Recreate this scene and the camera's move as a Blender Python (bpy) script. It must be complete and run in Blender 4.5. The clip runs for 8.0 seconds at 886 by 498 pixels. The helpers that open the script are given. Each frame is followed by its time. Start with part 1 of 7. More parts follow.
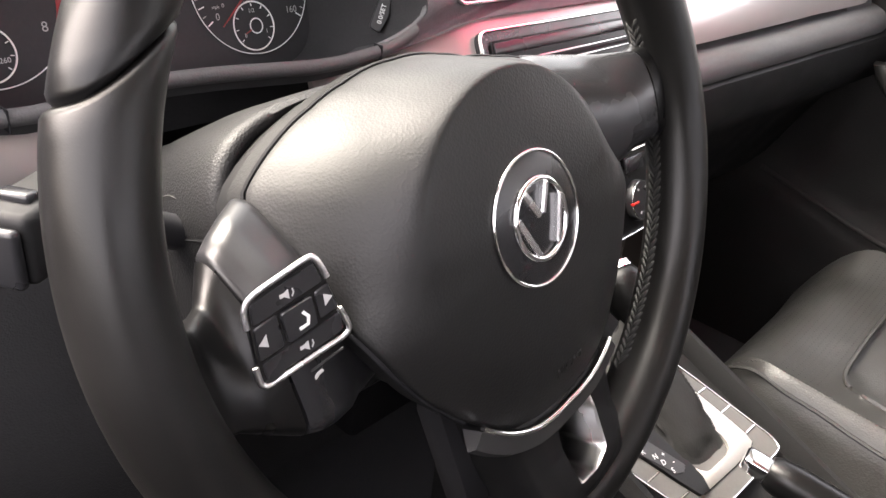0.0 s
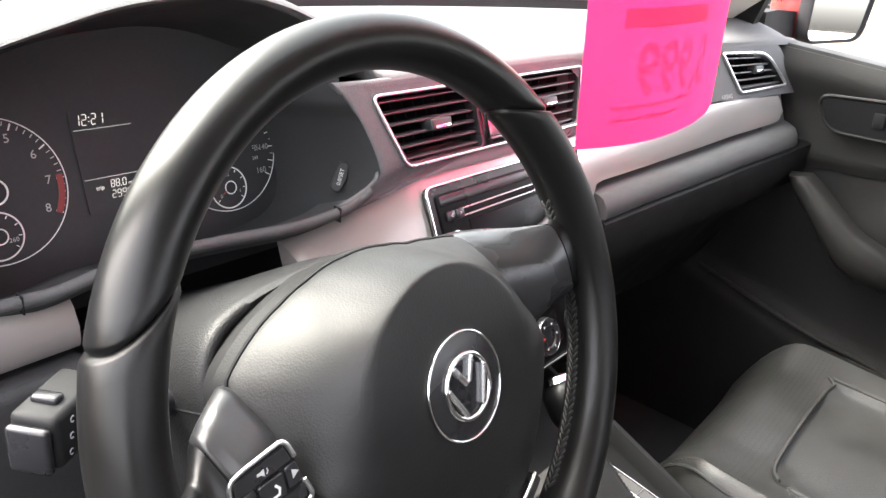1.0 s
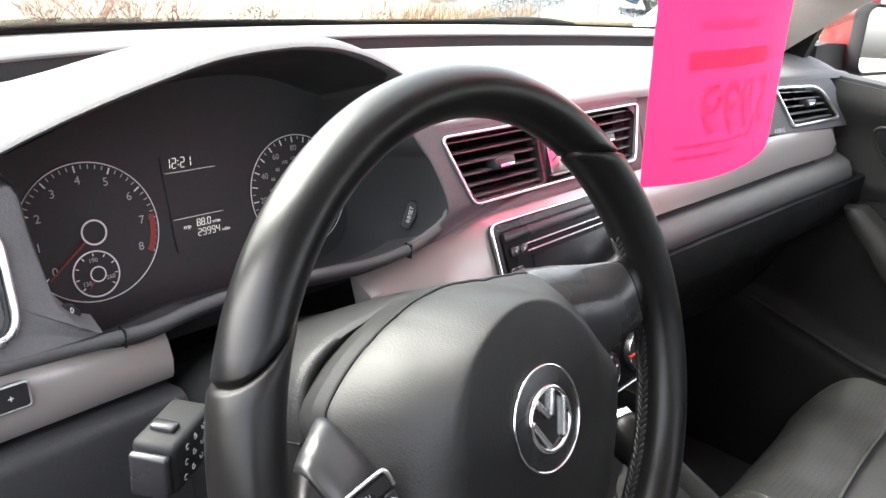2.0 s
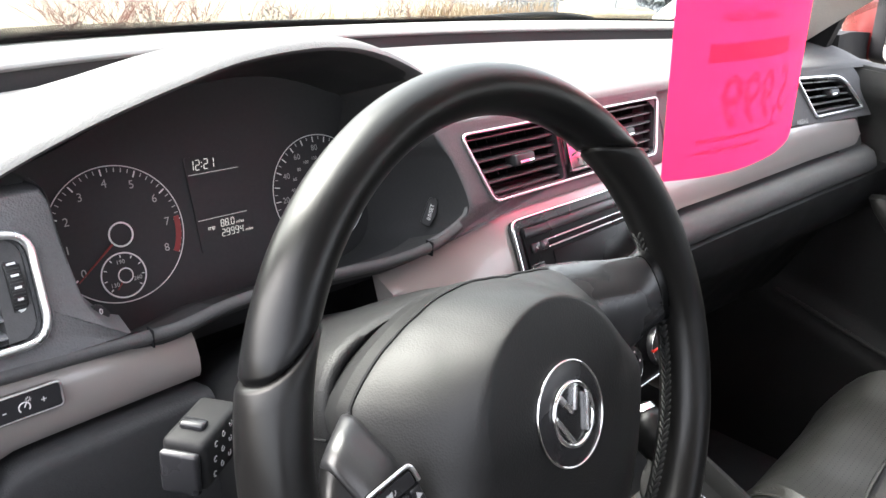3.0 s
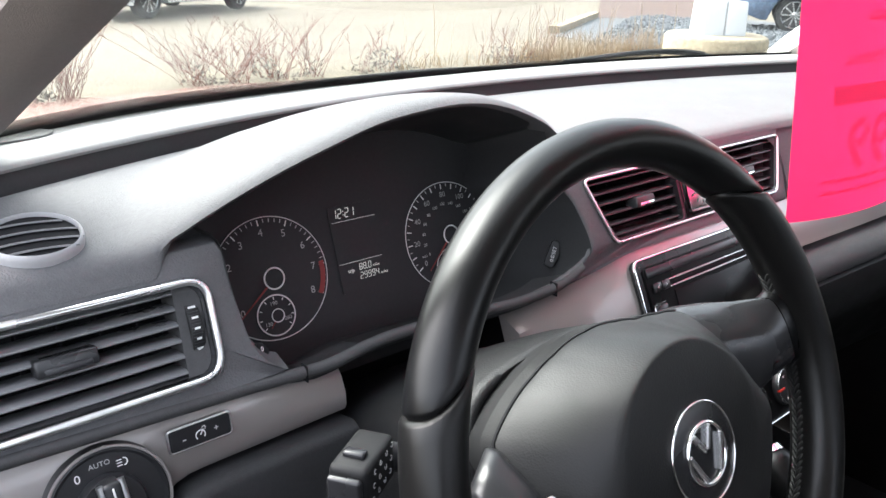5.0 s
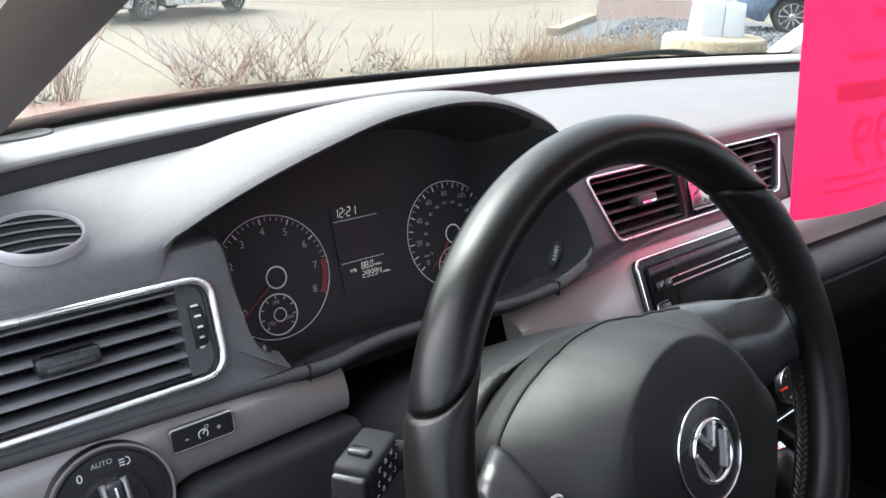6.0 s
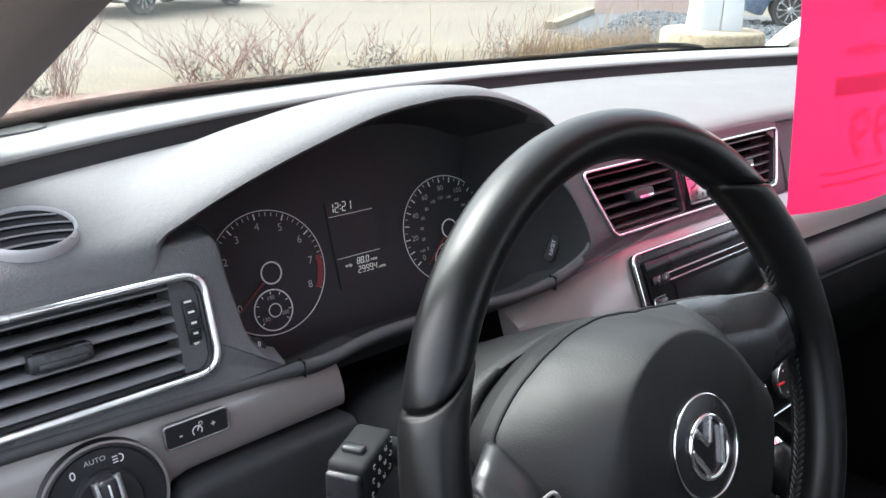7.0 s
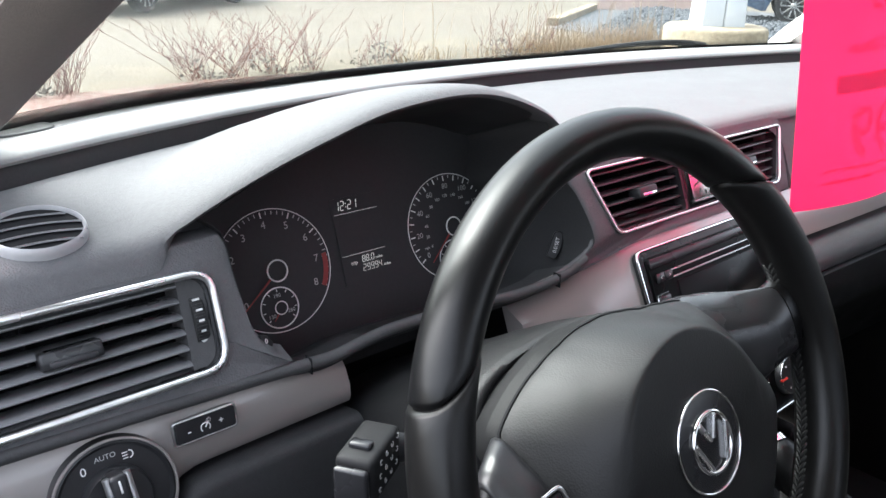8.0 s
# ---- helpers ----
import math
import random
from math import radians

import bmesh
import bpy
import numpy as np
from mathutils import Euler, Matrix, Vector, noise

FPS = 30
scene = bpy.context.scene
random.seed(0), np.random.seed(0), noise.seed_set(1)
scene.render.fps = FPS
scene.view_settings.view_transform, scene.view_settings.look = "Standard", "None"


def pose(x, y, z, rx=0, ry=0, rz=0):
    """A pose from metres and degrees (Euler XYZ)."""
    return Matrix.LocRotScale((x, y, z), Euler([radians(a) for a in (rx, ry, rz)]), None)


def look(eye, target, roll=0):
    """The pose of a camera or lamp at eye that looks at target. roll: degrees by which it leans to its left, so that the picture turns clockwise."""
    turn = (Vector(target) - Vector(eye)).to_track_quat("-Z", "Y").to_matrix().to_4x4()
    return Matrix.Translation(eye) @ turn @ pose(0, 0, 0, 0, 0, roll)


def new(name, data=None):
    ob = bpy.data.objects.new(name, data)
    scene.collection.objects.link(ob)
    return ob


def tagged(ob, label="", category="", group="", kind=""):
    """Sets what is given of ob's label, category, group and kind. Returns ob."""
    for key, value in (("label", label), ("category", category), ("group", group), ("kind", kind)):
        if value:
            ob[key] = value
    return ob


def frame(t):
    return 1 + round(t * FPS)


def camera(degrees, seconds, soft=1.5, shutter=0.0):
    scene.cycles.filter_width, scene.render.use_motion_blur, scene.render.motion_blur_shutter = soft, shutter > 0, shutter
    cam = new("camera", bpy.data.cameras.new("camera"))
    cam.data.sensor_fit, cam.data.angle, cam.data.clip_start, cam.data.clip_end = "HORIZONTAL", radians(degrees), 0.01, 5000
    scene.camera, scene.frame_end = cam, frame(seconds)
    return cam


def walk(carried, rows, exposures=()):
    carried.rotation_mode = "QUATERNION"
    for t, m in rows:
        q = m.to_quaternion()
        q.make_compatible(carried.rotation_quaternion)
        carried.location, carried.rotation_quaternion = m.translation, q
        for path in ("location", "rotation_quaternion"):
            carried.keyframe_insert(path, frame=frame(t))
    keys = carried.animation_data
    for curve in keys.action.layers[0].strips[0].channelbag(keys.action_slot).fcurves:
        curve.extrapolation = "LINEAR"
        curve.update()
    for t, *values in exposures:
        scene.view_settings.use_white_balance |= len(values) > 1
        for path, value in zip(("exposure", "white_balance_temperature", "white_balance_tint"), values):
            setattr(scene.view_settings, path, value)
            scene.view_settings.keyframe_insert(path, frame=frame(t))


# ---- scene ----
cam = camera(60.47, 8.0, soft=1.5)
# Inside places are given from the steering wheel's centre, Z0 over the ground; the car stands with its nose 2.5 degrees down.
Z0 = 0.95
UP = pose(0, 0, Z0, -2.5)
ROWS = [
    (0.0, -0.2532, -0.1830, 0.1392, 60.68, -5.81, -47.39),
    (0.5, -0.2660, -0.2014, 0.1742, 62.77, -6.69, -49.36),
    (1.0, -0.2854, -0.2201, 0.2218, 66.52, -5.47, -50.15),
    (1.5, -0.3131, -0.2135, 0.2317, 68.23, -4.85, -48.61),
    (1.7, -0.3156, -0.2119, 0.2319, 68.69, -4.54, -47.95),
    (2.8, -0.3171, -0.2113, 0.2314, 68.10, -3.69, -46.80),
    (3.0, -0.3188, -0.2129, 0.2335, 68.24, -3.05, -46.43),
    (3.5, -0.3340, -0.2137, 0.2424, 68.75, -1.71, -44.11),
    (4.0, -0.3531, -0.2139, 0.2478, 69.60, -0.50, -41.84),
    (4.5, -0.3553, -0.2175, 0.2507, 70.21, -0.14, -40.20),
    (4.7, -0.3541, -0.2201, 0.2515, 70.53, 0.07, -39.53),
    (5.8, -0.3557, -0.2180, 0.2537, 70.45, -0.01, -39.22),
    (6.0, -0.3562, -0.2171, 0.2491, 70.69, 0.10, -39.50),
    (6.5, -0.3548, -0.2168, 0.2489, 70.44, 0.20, -39.55),
    (7.0, -0.3526, -0.2158, 0.2487, 70.25, 0.12, -39.65),
    (7.5, -0.3535, -0.2173, 0.2507, 70.19, 0.19, -39.68),
    (8.0, -0.3563, -0.2180, 0.2507, 70.03, 0.33, -39.49),
]
EXPOSURES = [(0.0, 4.4, 7250, 18), (0.5, 4.52, 7050, 16), (1.5, 4.34, 6700, 10), (4.0, 3.88, 6550, 11), (6.0, 3.35, 6180, 9.5), (8.0, 3.37, 6180, 9.5)]
walk(cam, [(t, UP @ pose(x, y, z, rx, ry, rz)) for t, x, y, z, rx, ry, rz in ROWS], EXPOSURES)

# ---- light ----
world = bpy.data.worlds.new("sky")
scene.world = world
world.use_nodes = True
wn, wl = world.node_tree.nodes, world.node_tree.links
wn.clear()
sky = wn.new("ShaderNodeTexSky")
sky.sky_type, sky.sun_disc, sky.sun_elevation, sky.sun_rotation = "NISHITA", False, radians(49.5), radians(-22)
sky.air_density, sky.dust_density, sky.ozone_density = 1.0, 6.0, 0.4
back, outw = wn.new("ShaderNodeBackground"), wn.new("ShaderNodeOutputWorld")
back.inputs["Strength"].default_value = 0.125
haze = wn.new("ShaderNodeHueSaturation")
haze.inputs["Saturation"].default_value = 0.35
wl.new(sky.outputs["Color"], haze.inputs["Color"])
wl.new(haze.outputs["Color"], back.inputs["Color"])
wl.new(back.outputs["Background"], outw.inputs["Surface"])

sun_data = bpy.data.lights.new("sun", "SUN")
sun_data.energy, sun_data.angle, sun_data.color = 0.8, radians(50), (1.0, 0.97, 0.93)
sun = new("sun", sun_data)
sun.matrix_world = look((-3.1, 7.6, 9.6), (0, 0, 0))


# ---- materials ----
def node_material(name):
    m = bpy.data.materials.new(name)
    m.use_nodes = True
    return m, m.node_tree.nodes, m.node_tree.links, m.node_tree.nodes["Principled BSDF"]


def surface(name, colour, rough, metal=0.0, grain=0.0, grain_scale=900.0, cells=False, vary=0.12, vary_scale=14.0, coat=0.0, rough_vary=0.1, dirt=0.0, spec=0.5, island=False):
    """A painted, plastic, leather or metal surface: two scales of change in colour and gloss, and a fine relief."""
    m, n, l, b = node_material(name)
    co = n.new("ShaderNodeTexCoord")
    big, fine = n.new("ShaderNodeTexNoise"), n.new("ShaderNodeTexNoise")
    big.inputs["Scale"].default_value, big.inputs["Detail"].default_value = vary_scale, 5.0
    fine.inputs["Scale"].default_value, fine.inputs["Detail"].default_value = grain_scale * 0.35, 3.0
    for t in (big, fine):
        l.new(co.outputs["Object"], t.inputs["Vector"])
    add = n.new("ShaderNodeMath")
    add.operation = "ADD"
    l.new(big.outputs["Fac"], add.inputs[0])
    l.new(fine.outputs["Fac"], add.inputs[1])
    ramp = n.new("ShaderNodeMapRange")
    ramp.inputs["From Min"].default_value, ramp.inputs["From Max"].default_value = 0.6, 1.4
    ramp.inputs["To Min"].default_value, ramp.inputs["To Max"].default_value = 1 - vary, 1 + vary
    l.new(add.outputs[0], ramp.inputs["Value"])
    mul = n.new("ShaderNodeMix")
    mul.data_type, mul.blend_type = "RGBA", "MULTIPLY"
    mul.inputs["Factor"].default_value = 1.0
    mul.inputs["A"].default_value = (*colour, 1)
    l.new(ramp.outputs[0], mul.inputs["B"])
    last = mul.outputs["Result"]
    if dirt:
        dust, dr, dm = n.new("ShaderNodeTexNoise"), n.new("ShaderNodeMapRange"), n.new("ShaderNodeMix")
        dust.inputs["Scale"].default_value, dust.inputs["Detail"].default_value = 1400.0, 1.0
        l.new(co.outputs["Object"], dust.inputs["Vector"])
        dr.inputs["From Min"].default_value, dr.inputs["From Max"].default_value, dr.inputs["To Max"].default_value = 0.7, 0.76, dirt
        l.new(dust.outputs["Fac"], dr.inputs["Value"])
        dm.data_type = "RGBA"
        l.new(dr.outputs[0], dm.inputs["Factor"])
        l.new(last, dm.inputs["A"])
        dm.inputs["B"].default_value = (0.4, 0.38, 0.35, 1)
        last = dm.outputs["Result"]
    l.new(last, b.inputs["Base Color"])
    rr = n.new("ShaderNodeMapRange")
    rr.inputs["From Min"].default_value, rr.inputs["From Max"].default_value = 0.3, 0.7
    rr.inputs["To Min"].default_value, rr.inputs["To Max"].default_value = max(0.02, rough - rough_vary), min(1.0, rough + rough_vary)
    l.new(big.outputs["Fac"], rr.inputs["Value"])
    l.new(rr.outputs[0], b.inputs["Roughness"])
    b.inputs["Metallic"].default_value = metal
    b.inputs["Specular IOR Level"].default_value = spec
    b.inputs["Coat Weight"].default_value = coat
    b.inputs["Coat Roughness"].default_value = 0.06
    if grain:
        bump = n.new("ShaderNodeBump")
        bump.inputs["Strength"].default_value, bump.inputs["Distance"].default_value = grain, 0.0006
        if cells:
            vor = n.new("ShaderNodeTexVoronoi")
            vor.feature, vor.inputs["Scale"].default_value = "F1", grain_scale
            warp = n.new("ShaderNodeMix")
            warp.data_type, warp.inputs["Factor"].default_value = "RGBA", 0.0012
            l.new(co.outputs["Object"], warp.inputs["A"])
            l.new(fine.outputs["Color"], warp.inputs["B"])
            l.new(warp.outputs["Result"], vor.inputs["Vector"])
            l.new(vor.outputs["Distance"], bump.inputs["Height"])
        else:
            gr = n.new("ShaderNodeTexNoise")
            gr.inputs["Scale"].default_value, gr.inputs["Detail"].default_value = grain_scale, 2.0
            l.new(co.outputs["Object"], gr.inputs["Vector"])
            l.new(gr.outputs["Fac"], bump.inputs["Height"])
        l.new(bump.outputs["Normal"], b.inputs["Normal"])
    return m


def glow(name, colour, strength):
    m, n, l, b = node_material(name)
    b.inputs["Base Color"].default_value = (*[c * 0.3 for c in colour], 1)
    b.inputs["Emission Color"].default_value = (*colour, 1)
    b.inputs["Emission Strength"].default_value = strength
    return m


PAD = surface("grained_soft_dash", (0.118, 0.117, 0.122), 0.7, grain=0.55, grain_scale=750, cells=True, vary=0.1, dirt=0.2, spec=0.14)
# Lower dash plastic; the passenger side's shade is put into this near-black.
PAD_LOW = surface("grained_lower_dash_shaded", (0.011, 0.011, 0.0115), 0.6, grain=0.3, grain_scale=900, spec=0.25, cells=True)
# The same plastic, less dark, for the better lit knee panel.
KNEE = surface("grained_lower_dash_lit", (0.032, 0.032, 0.0336), 0.6, grain=0.4, grain_scale=750, cells=True, spec=0.2)
# Dash pad plastic darkened, for rolls and edges that get less light.
LEDGE = surface("grained_dash_shaded", (0.07, 0.069, 0.071), 0.6, grain=0.3, grain_scale=750, cells=True, spec=0.2)
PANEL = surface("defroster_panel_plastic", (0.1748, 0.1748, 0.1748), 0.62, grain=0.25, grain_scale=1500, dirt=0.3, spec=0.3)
BLACK = surface("black_plastic", (0.024, 0.024, 0.027), 0.42, grain=0.15, grain_scale=1600)
BLACK_SATIN = surface("satin_black_plastic", (0.0195, 0.0195, 0.0215), 0.3, spec=0.45, grain=0.06, grain_scale=1800)
COLUMN = surface("column_shroud_plastic", (0.013, 0.013, 0.0137), 0.55, grain=0.4, grain_scale=900, cells=True, spec=0.3, dirt=0.15)
HUB_BACK = surface("smooth_hub_back", (0.0135, 0.0135, 0.0142), 0.6, spec=0.2)
# Black lifted to grey: the glare over dark parts put into the colour.
TUNNEL = surface("black_lining_hazed", (0.04, 0.04, 0.042), 0.6, spec=0.2, grain=0.2, grain_scale=1200)
DEEP = surface("dark_recess", (0.014, 0.014, 0.0155), 0.75, vary=0.05, spec=0.08)
RIM = surface("smooth_black_leather", (0.004, 0.004, 0.0043), 0.33, spec=0.28, grain=0.05, grain_scale=1500, rough_vary=0.06)
RIM_GRIP = surface("perforated_black_leather", (0.0055, 0.0053, 0.0053), 0.38, spec=0.28, grain=0.07, grain_scale=1500)
PRONG = surface("satin_black_prong", (0.008, 0.008, 0.0085), 0.4, spec=0.22, grain=0.05, grain_scale=1600)
AIRBAG = surface("grained_airbag_cover", (0.007, 0.007, 0.0074), 0.5, spec=0.34, grain=0.17, grain_scale=820, cells=True, vary=0.08)
BRIGHT = surface("brushed_bright_frame", (0.92, 0.92, 0.93), 0.32, 1.0, vary=0.04)
CHROME = surface("bright_chrome", (0.92, 0.92, 0.93), 0.1, 1.0, rough_vary=0.05, vary=0.04)
DARK_SATIN = surface("dark_satin_metal", (0.03, 0.03, 0.031), 0.42, 0.0, vary=0.06)
CONSOLE = surface("dark_grey_satin_console", (0.1, 0.097, 0.094), 0.5, 0.0, vary=0.08, spec=0.35)
SATIN = surface("satin_silver", (0.5, 0.5, 0.5), 0.28, 1.0, vary=0.05, grain=0.03)
TRIM = surface("warm_grey_metallic_trim", (0.31, 0.285, 0.275), 0.32, 0.3, vary=0.0, coat=0.4, rough_vary=0.0)
GLOSS = surface("gloss_black", (0.006, 0.006, 0.007), 0.1, vary=0.05, rough_vary=0.04)
SCREEN = surface("dark_screen_glass", (0.004, 0.004, 0.0045), 0.3, vary=0.05, spec=0.1)
# Slat plastic darkened to hold down pink light from the paper.
SLAT_DARK = surface("slat_plastic_shaded", (0.051, 0.051, 0.0527), 0.35, grain=0.08, grain_scale=1500)
# Dial black, likewise lifted in colour for the haze of glare.
DIAL = surface("dial_face", (0.034, 0.034, 0.036), 0.6, vary=0.1, spec=0.15)
# Slat plastic paled: light on the outer vents put into the colour.
SLAT = surface("slat_plastic_lit", (0.17, 0.17, 0.177), 0.36, grain=0.1, grain_scale=1500)
LEATHER = surface("black_seat_leather", (0.0205, 0.0201, 0.0192), 0.42, spec=0.75, grain=0.3, grain_scale=520, cells=True, vary=0.15)
THREAD = surface("black_thread", (0.02, 0.02, 0.02), 0.6, vary=0.2)
DOOR_GREY = surface("dark_grey_door_plastic", (0.026, 0.0254, 0.0252), 0.6, spec=0.2, grain=0.4, grain_scale=700, cells=True)
HANDLE_GREY = surface("grey_handle_plastic", (0.018, 0.0176, 0.0172), 0.5, spec=0.3, grain=0.15, grain_scale=900)
DOOR = surface("door_card_plastic", (0.018, 0.0177, 0.018), 0.62, spec=0.16, grain=0.5, grain_scale=700, cells=True)
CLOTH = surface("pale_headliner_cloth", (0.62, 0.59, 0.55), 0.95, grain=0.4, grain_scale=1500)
# Darker copy of the pillar cloth: the driver side's shade as colour.
PILLAR = surface("pillar_cloth_shaded", (0.17, 0.153, 0.148), 0.9, grain=0.4, grain_scale=1500)
CARPET = surface("dark_carpet", (0.03, 0.03, 0.032), 0.95, grain=0.8, grain_scale=900)
PAINT = surface("red_car_paint", (0.288, 0.0324, 0.027), 0.3, 0.3, vary=0.1, coat=1.0, dirt=0.25)
# The car's red darkened, with the mirror's shade put into the colour.
MIRROR_RED = surface("red_car_paint_shaded", (0.075, 0.006, 0.007), 0.3, 0.2, coat=0.3)
WHITE = surface("white_print", (0.74, 0.74, 0.74), 0.5, vary=0.05)
NUMERAL = surface("pale_grey_numeral", (0.36, 0.36, 0.36), 0.6, vary=0.05)
DIM = surface("grey_print", (0.468, 0.468, 0.468), 0.6, vary=0.05)
REDP = surface("red_print", (0.2, 0.018, 0.017), 0.5, vary=0.1)
RUBBER = surface("black_rubber", (0.012, 0.012, 0.012), 0.7, grain=0.2)
LIT = glow("lit_digits", (0.95, 0.95, 0.9), 0.05)
LINE = glow("lit_line", (0.8, 0.8, 0.8), 0.035)


def glass_material(name, tint):
    m, n, l, b = node_material(name)
    clear, gloss, mix, fres, out = n.new("ShaderNodeBsdfTransparent"), n.new("ShaderNodeBsdfGlossy"), n.new("ShaderNodeMixShader"), n.new("ShaderNodeLayerWeight"), n["Material Output"]
    clear.inputs["Color"].default_value = (*tint, 1)
    gloss.inputs["Roughness"].default_value = 0.02
    fres.inputs["Blend"].default_value = 0.5
    pw = n.new("ShaderNodeMath")
    pw.operation, pw.inputs[1].default_value = "POWER", 5.0
    l.new(fres.outputs["Facing"], pw.inputs[0])
    sc = n.new("ShaderNodeMath")
    sc.operation, sc.inputs[1].default_value, sc.inputs[2].default_value = "MULTIPLY_ADD", 0.45, 0.02
    l.new(pw.outputs[0], sc.inputs[0])
    l.new(sc.outputs[0], mix.inputs["Fac"])
    l.new(clear.outputs[0], mix.inputs[1])
    l.new(gloss.outputs[0], mix.inputs[2])
    l.new(mix.outputs[0], out.inputs["Surface"])
    n.remove(b)
    return m


def paper_material(name, front, through_a, through_b):
    """Thin paper that lets light through, slightly uneven."""
    m, n, l, b = node_material(name)
    b.inputs["Base Color"].default_value, b.inputs["Roughness"].default_value = (*front, 1), 0.7
    tr, mix, out = n.new("ShaderNodeBsdfTranslucent"), n.new("ShaderNodeMixShader"), n["Material Output"]
    co, no, rp = n.new("ShaderNodeTexCoord"), n.new("ShaderNodeTexNoise"), n.new("ShaderNodeMix")
    no.inputs["Scale"].default_value = 60
    l.new(co.outputs["Object"], no.inputs["Vector"])
    rp.data_type = "RGBA"
    rp.inputs["A"].default_value, rp.inputs["B"].default_value = (*through_a, 1), (*through_b, 1)
    l.new(no.outputs["Fac"], rp.inputs["Factor"])
    l.new(rp.outputs["Result"], tr.inputs["Color"])
    mix.inputs["Fac"].default_value = 0.6
    l.new(b.outputs[0], mix.inputs[1])
    l.new(tr.outputs[0], mix.inputs[2])
    l.new(mix.outputs[0], out.inputs["Surface"])
    return m


RING_GREY = surface("pale_grey_plastic", (0.33, 0.33, 0.34), 0.4, vary=0.06)
GLASS = glass_material("windscreen_glass", (0.785, 0.81, 0.80))
PAPER = paper_material("fluorescent_pink_paper", (0.97, 0.09, 0.3), (0.98, 0.115, 0.28), (0.96, 0.13, 0.32))
FAINT_INK = paper_material("faint_printed_ink", (0.92, 0.2, 0.4), (0.98, 0.96, 0.98), (0.97, 0.95, 0.97))
INK = paper_material("printed_ink", (0.7, 0.5, 0.6), (0.82, 0.76, 0.82), (0.78, 0.72, 0.78))


def ground_material(name, colours, scales, rough=0.9, bump=0.4, bump_scale=60):
    m, n, l, b = node_material(name)
    co, no, ra = n.new("ShaderNodeTexCoord"), n.new("ShaderNodeTexNoise"), n.new("ShaderNodeValToRGB")
    no.inputs["Scale"].default_value, no.inputs["Detail"].default_value = scales[0], 8.0
    l.new(co.outputs["Object"], no.inputs["Vector"])
    ra.color_ramp.elements[0].position, ra.color_ramp.elements[1].position = 0.3, 0.7
    ra.color_ramp.elements[0].color, ra.color_ramp.elements[1].color = (*colours[0], 1), (*colours[1], 1)
    l.new(no.outputs["Fac"], ra.inputs["Fac"])
    f, mx = n.new("ShaderNodeTexNoise"), n.new("ShaderNodeMix")
    f.inputs["Scale"].default_value, f.inputs["Detail"].default_value = scales[1], 4.0
    l.new(co.outputs["Object"], f.inputs["Vector"])
    mx.data_type, mx.blend_type = "RGBA", "OVERLAY"
    mx.inputs["Factor"].default_value = 0.6
    l.new(ra.outputs["Color"], mx.inputs["A"])
    l.new(f.outputs["Fac"], mx.inputs["B"])
    hs = n.new("ShaderNodeHueSaturation")
    hs.inputs["Saturation"].default_value = 1.1
    l.new(mx.outputs["Result"], hs.inputs["Color"])
    l.new(hs.outputs["Color"], b.inputs["Base Color"])
    b.inputs["Roughness"].default_value = rough
    bp, bn = n.new("ShaderNodeBump"), n.new("ShaderNodeTexNoise")
    bn.inputs["Scale"].default_value = bump_scale
    l.new(co.outputs["Object"], bn.inputs["Vector"])
    bp.inputs["Strength"].default_value, bp.inputs["Distance"].default_value = bump, 0.02
    l.new(bn.outputs["Fac"], bp.inputs["Height"])
    l.new(bp.outputs["Normal"], b.inputs["Normal"])
    return m


ROAD = ground_material("pale_asphalt", ((0.08, 0.066, 0.047), (0.105, 0.089, 0.065)), (0.5, 25))
LAWN = ground_material("dormant_grass", ((0.0855, 0.0722, 0.0513), (0.133, 0.1121, 0.0779)), (1.5, 40), bump=0.9, bump_scale=30)
GRAVEL = ground_material("grey_gravel", ((0.022, 0.025, 0.029), (0.08, 0.088, 0.097)), (14, 60), bump=1.0, bump_scale=25)
CONCRETE = ground_material("weathered_concrete", ((0.2, 0.164, 0.112), (0.28, 0.236, 0.17)), (2.5, 30))
WHITE_PAINT = surface("white_painted_block", (0.5, 0.52, 0.54), 0.6, vary=0.06, vary_scale=3)
TWIG = surface("red_brown_twigs", (0.14, 0.04, 0.026), 0.8, vary=0.35, vary_scale=5)
STRAW = surface("dry_straw_grass", (0.33, 0.235, 0.135), 0.85, vary=0.3, vary_scale=6)
SILVER = surface("silver_car_paint", (0.675, 0.69, 0.705), 0.3, 0.6, coat=1.0)
BLUE = surface("dark_blue_car_paint", (0.018, 0.05, 0.105), 0.25, 0.4, coat=1.0)
# Paled well above the road so that it bounces light into the car.
LOT = ground_material("bounce_ground", ((0.26, 0.24, 0.21), (0.355, 0.335, 0.296)), (0.5, 25))
CONSOLE_BLACK = surface("black_console_plastic", (0.009, 0.009, 0.0094), 0.75, grain=0.3, grain_scale=900, cells=True, spec=0.25)
BASE = surface("satin_base_frame", (0.78, 0.76, 0.72), 0.55, 1.0, vary=0.03, rough_vary=0.02)
GAITER = surface("creased_black_leather", (0.02, 0.0198, 0.0196), 0.5, spec=0.25, grain=0.25, grain_scale=600, cells=True)
MULCH = ground_material("wood_mulch", ((0.038, 0.0209, 0.0152), (0.076, 0.0418, 0.0323)), (9, 50), bump=1.0, bump_scale=30)
LITTER = surface("dead_leaf_litter", (0.085, 0.0714, 0.0578), 0.9, vary=0.4, vary_scale=7)

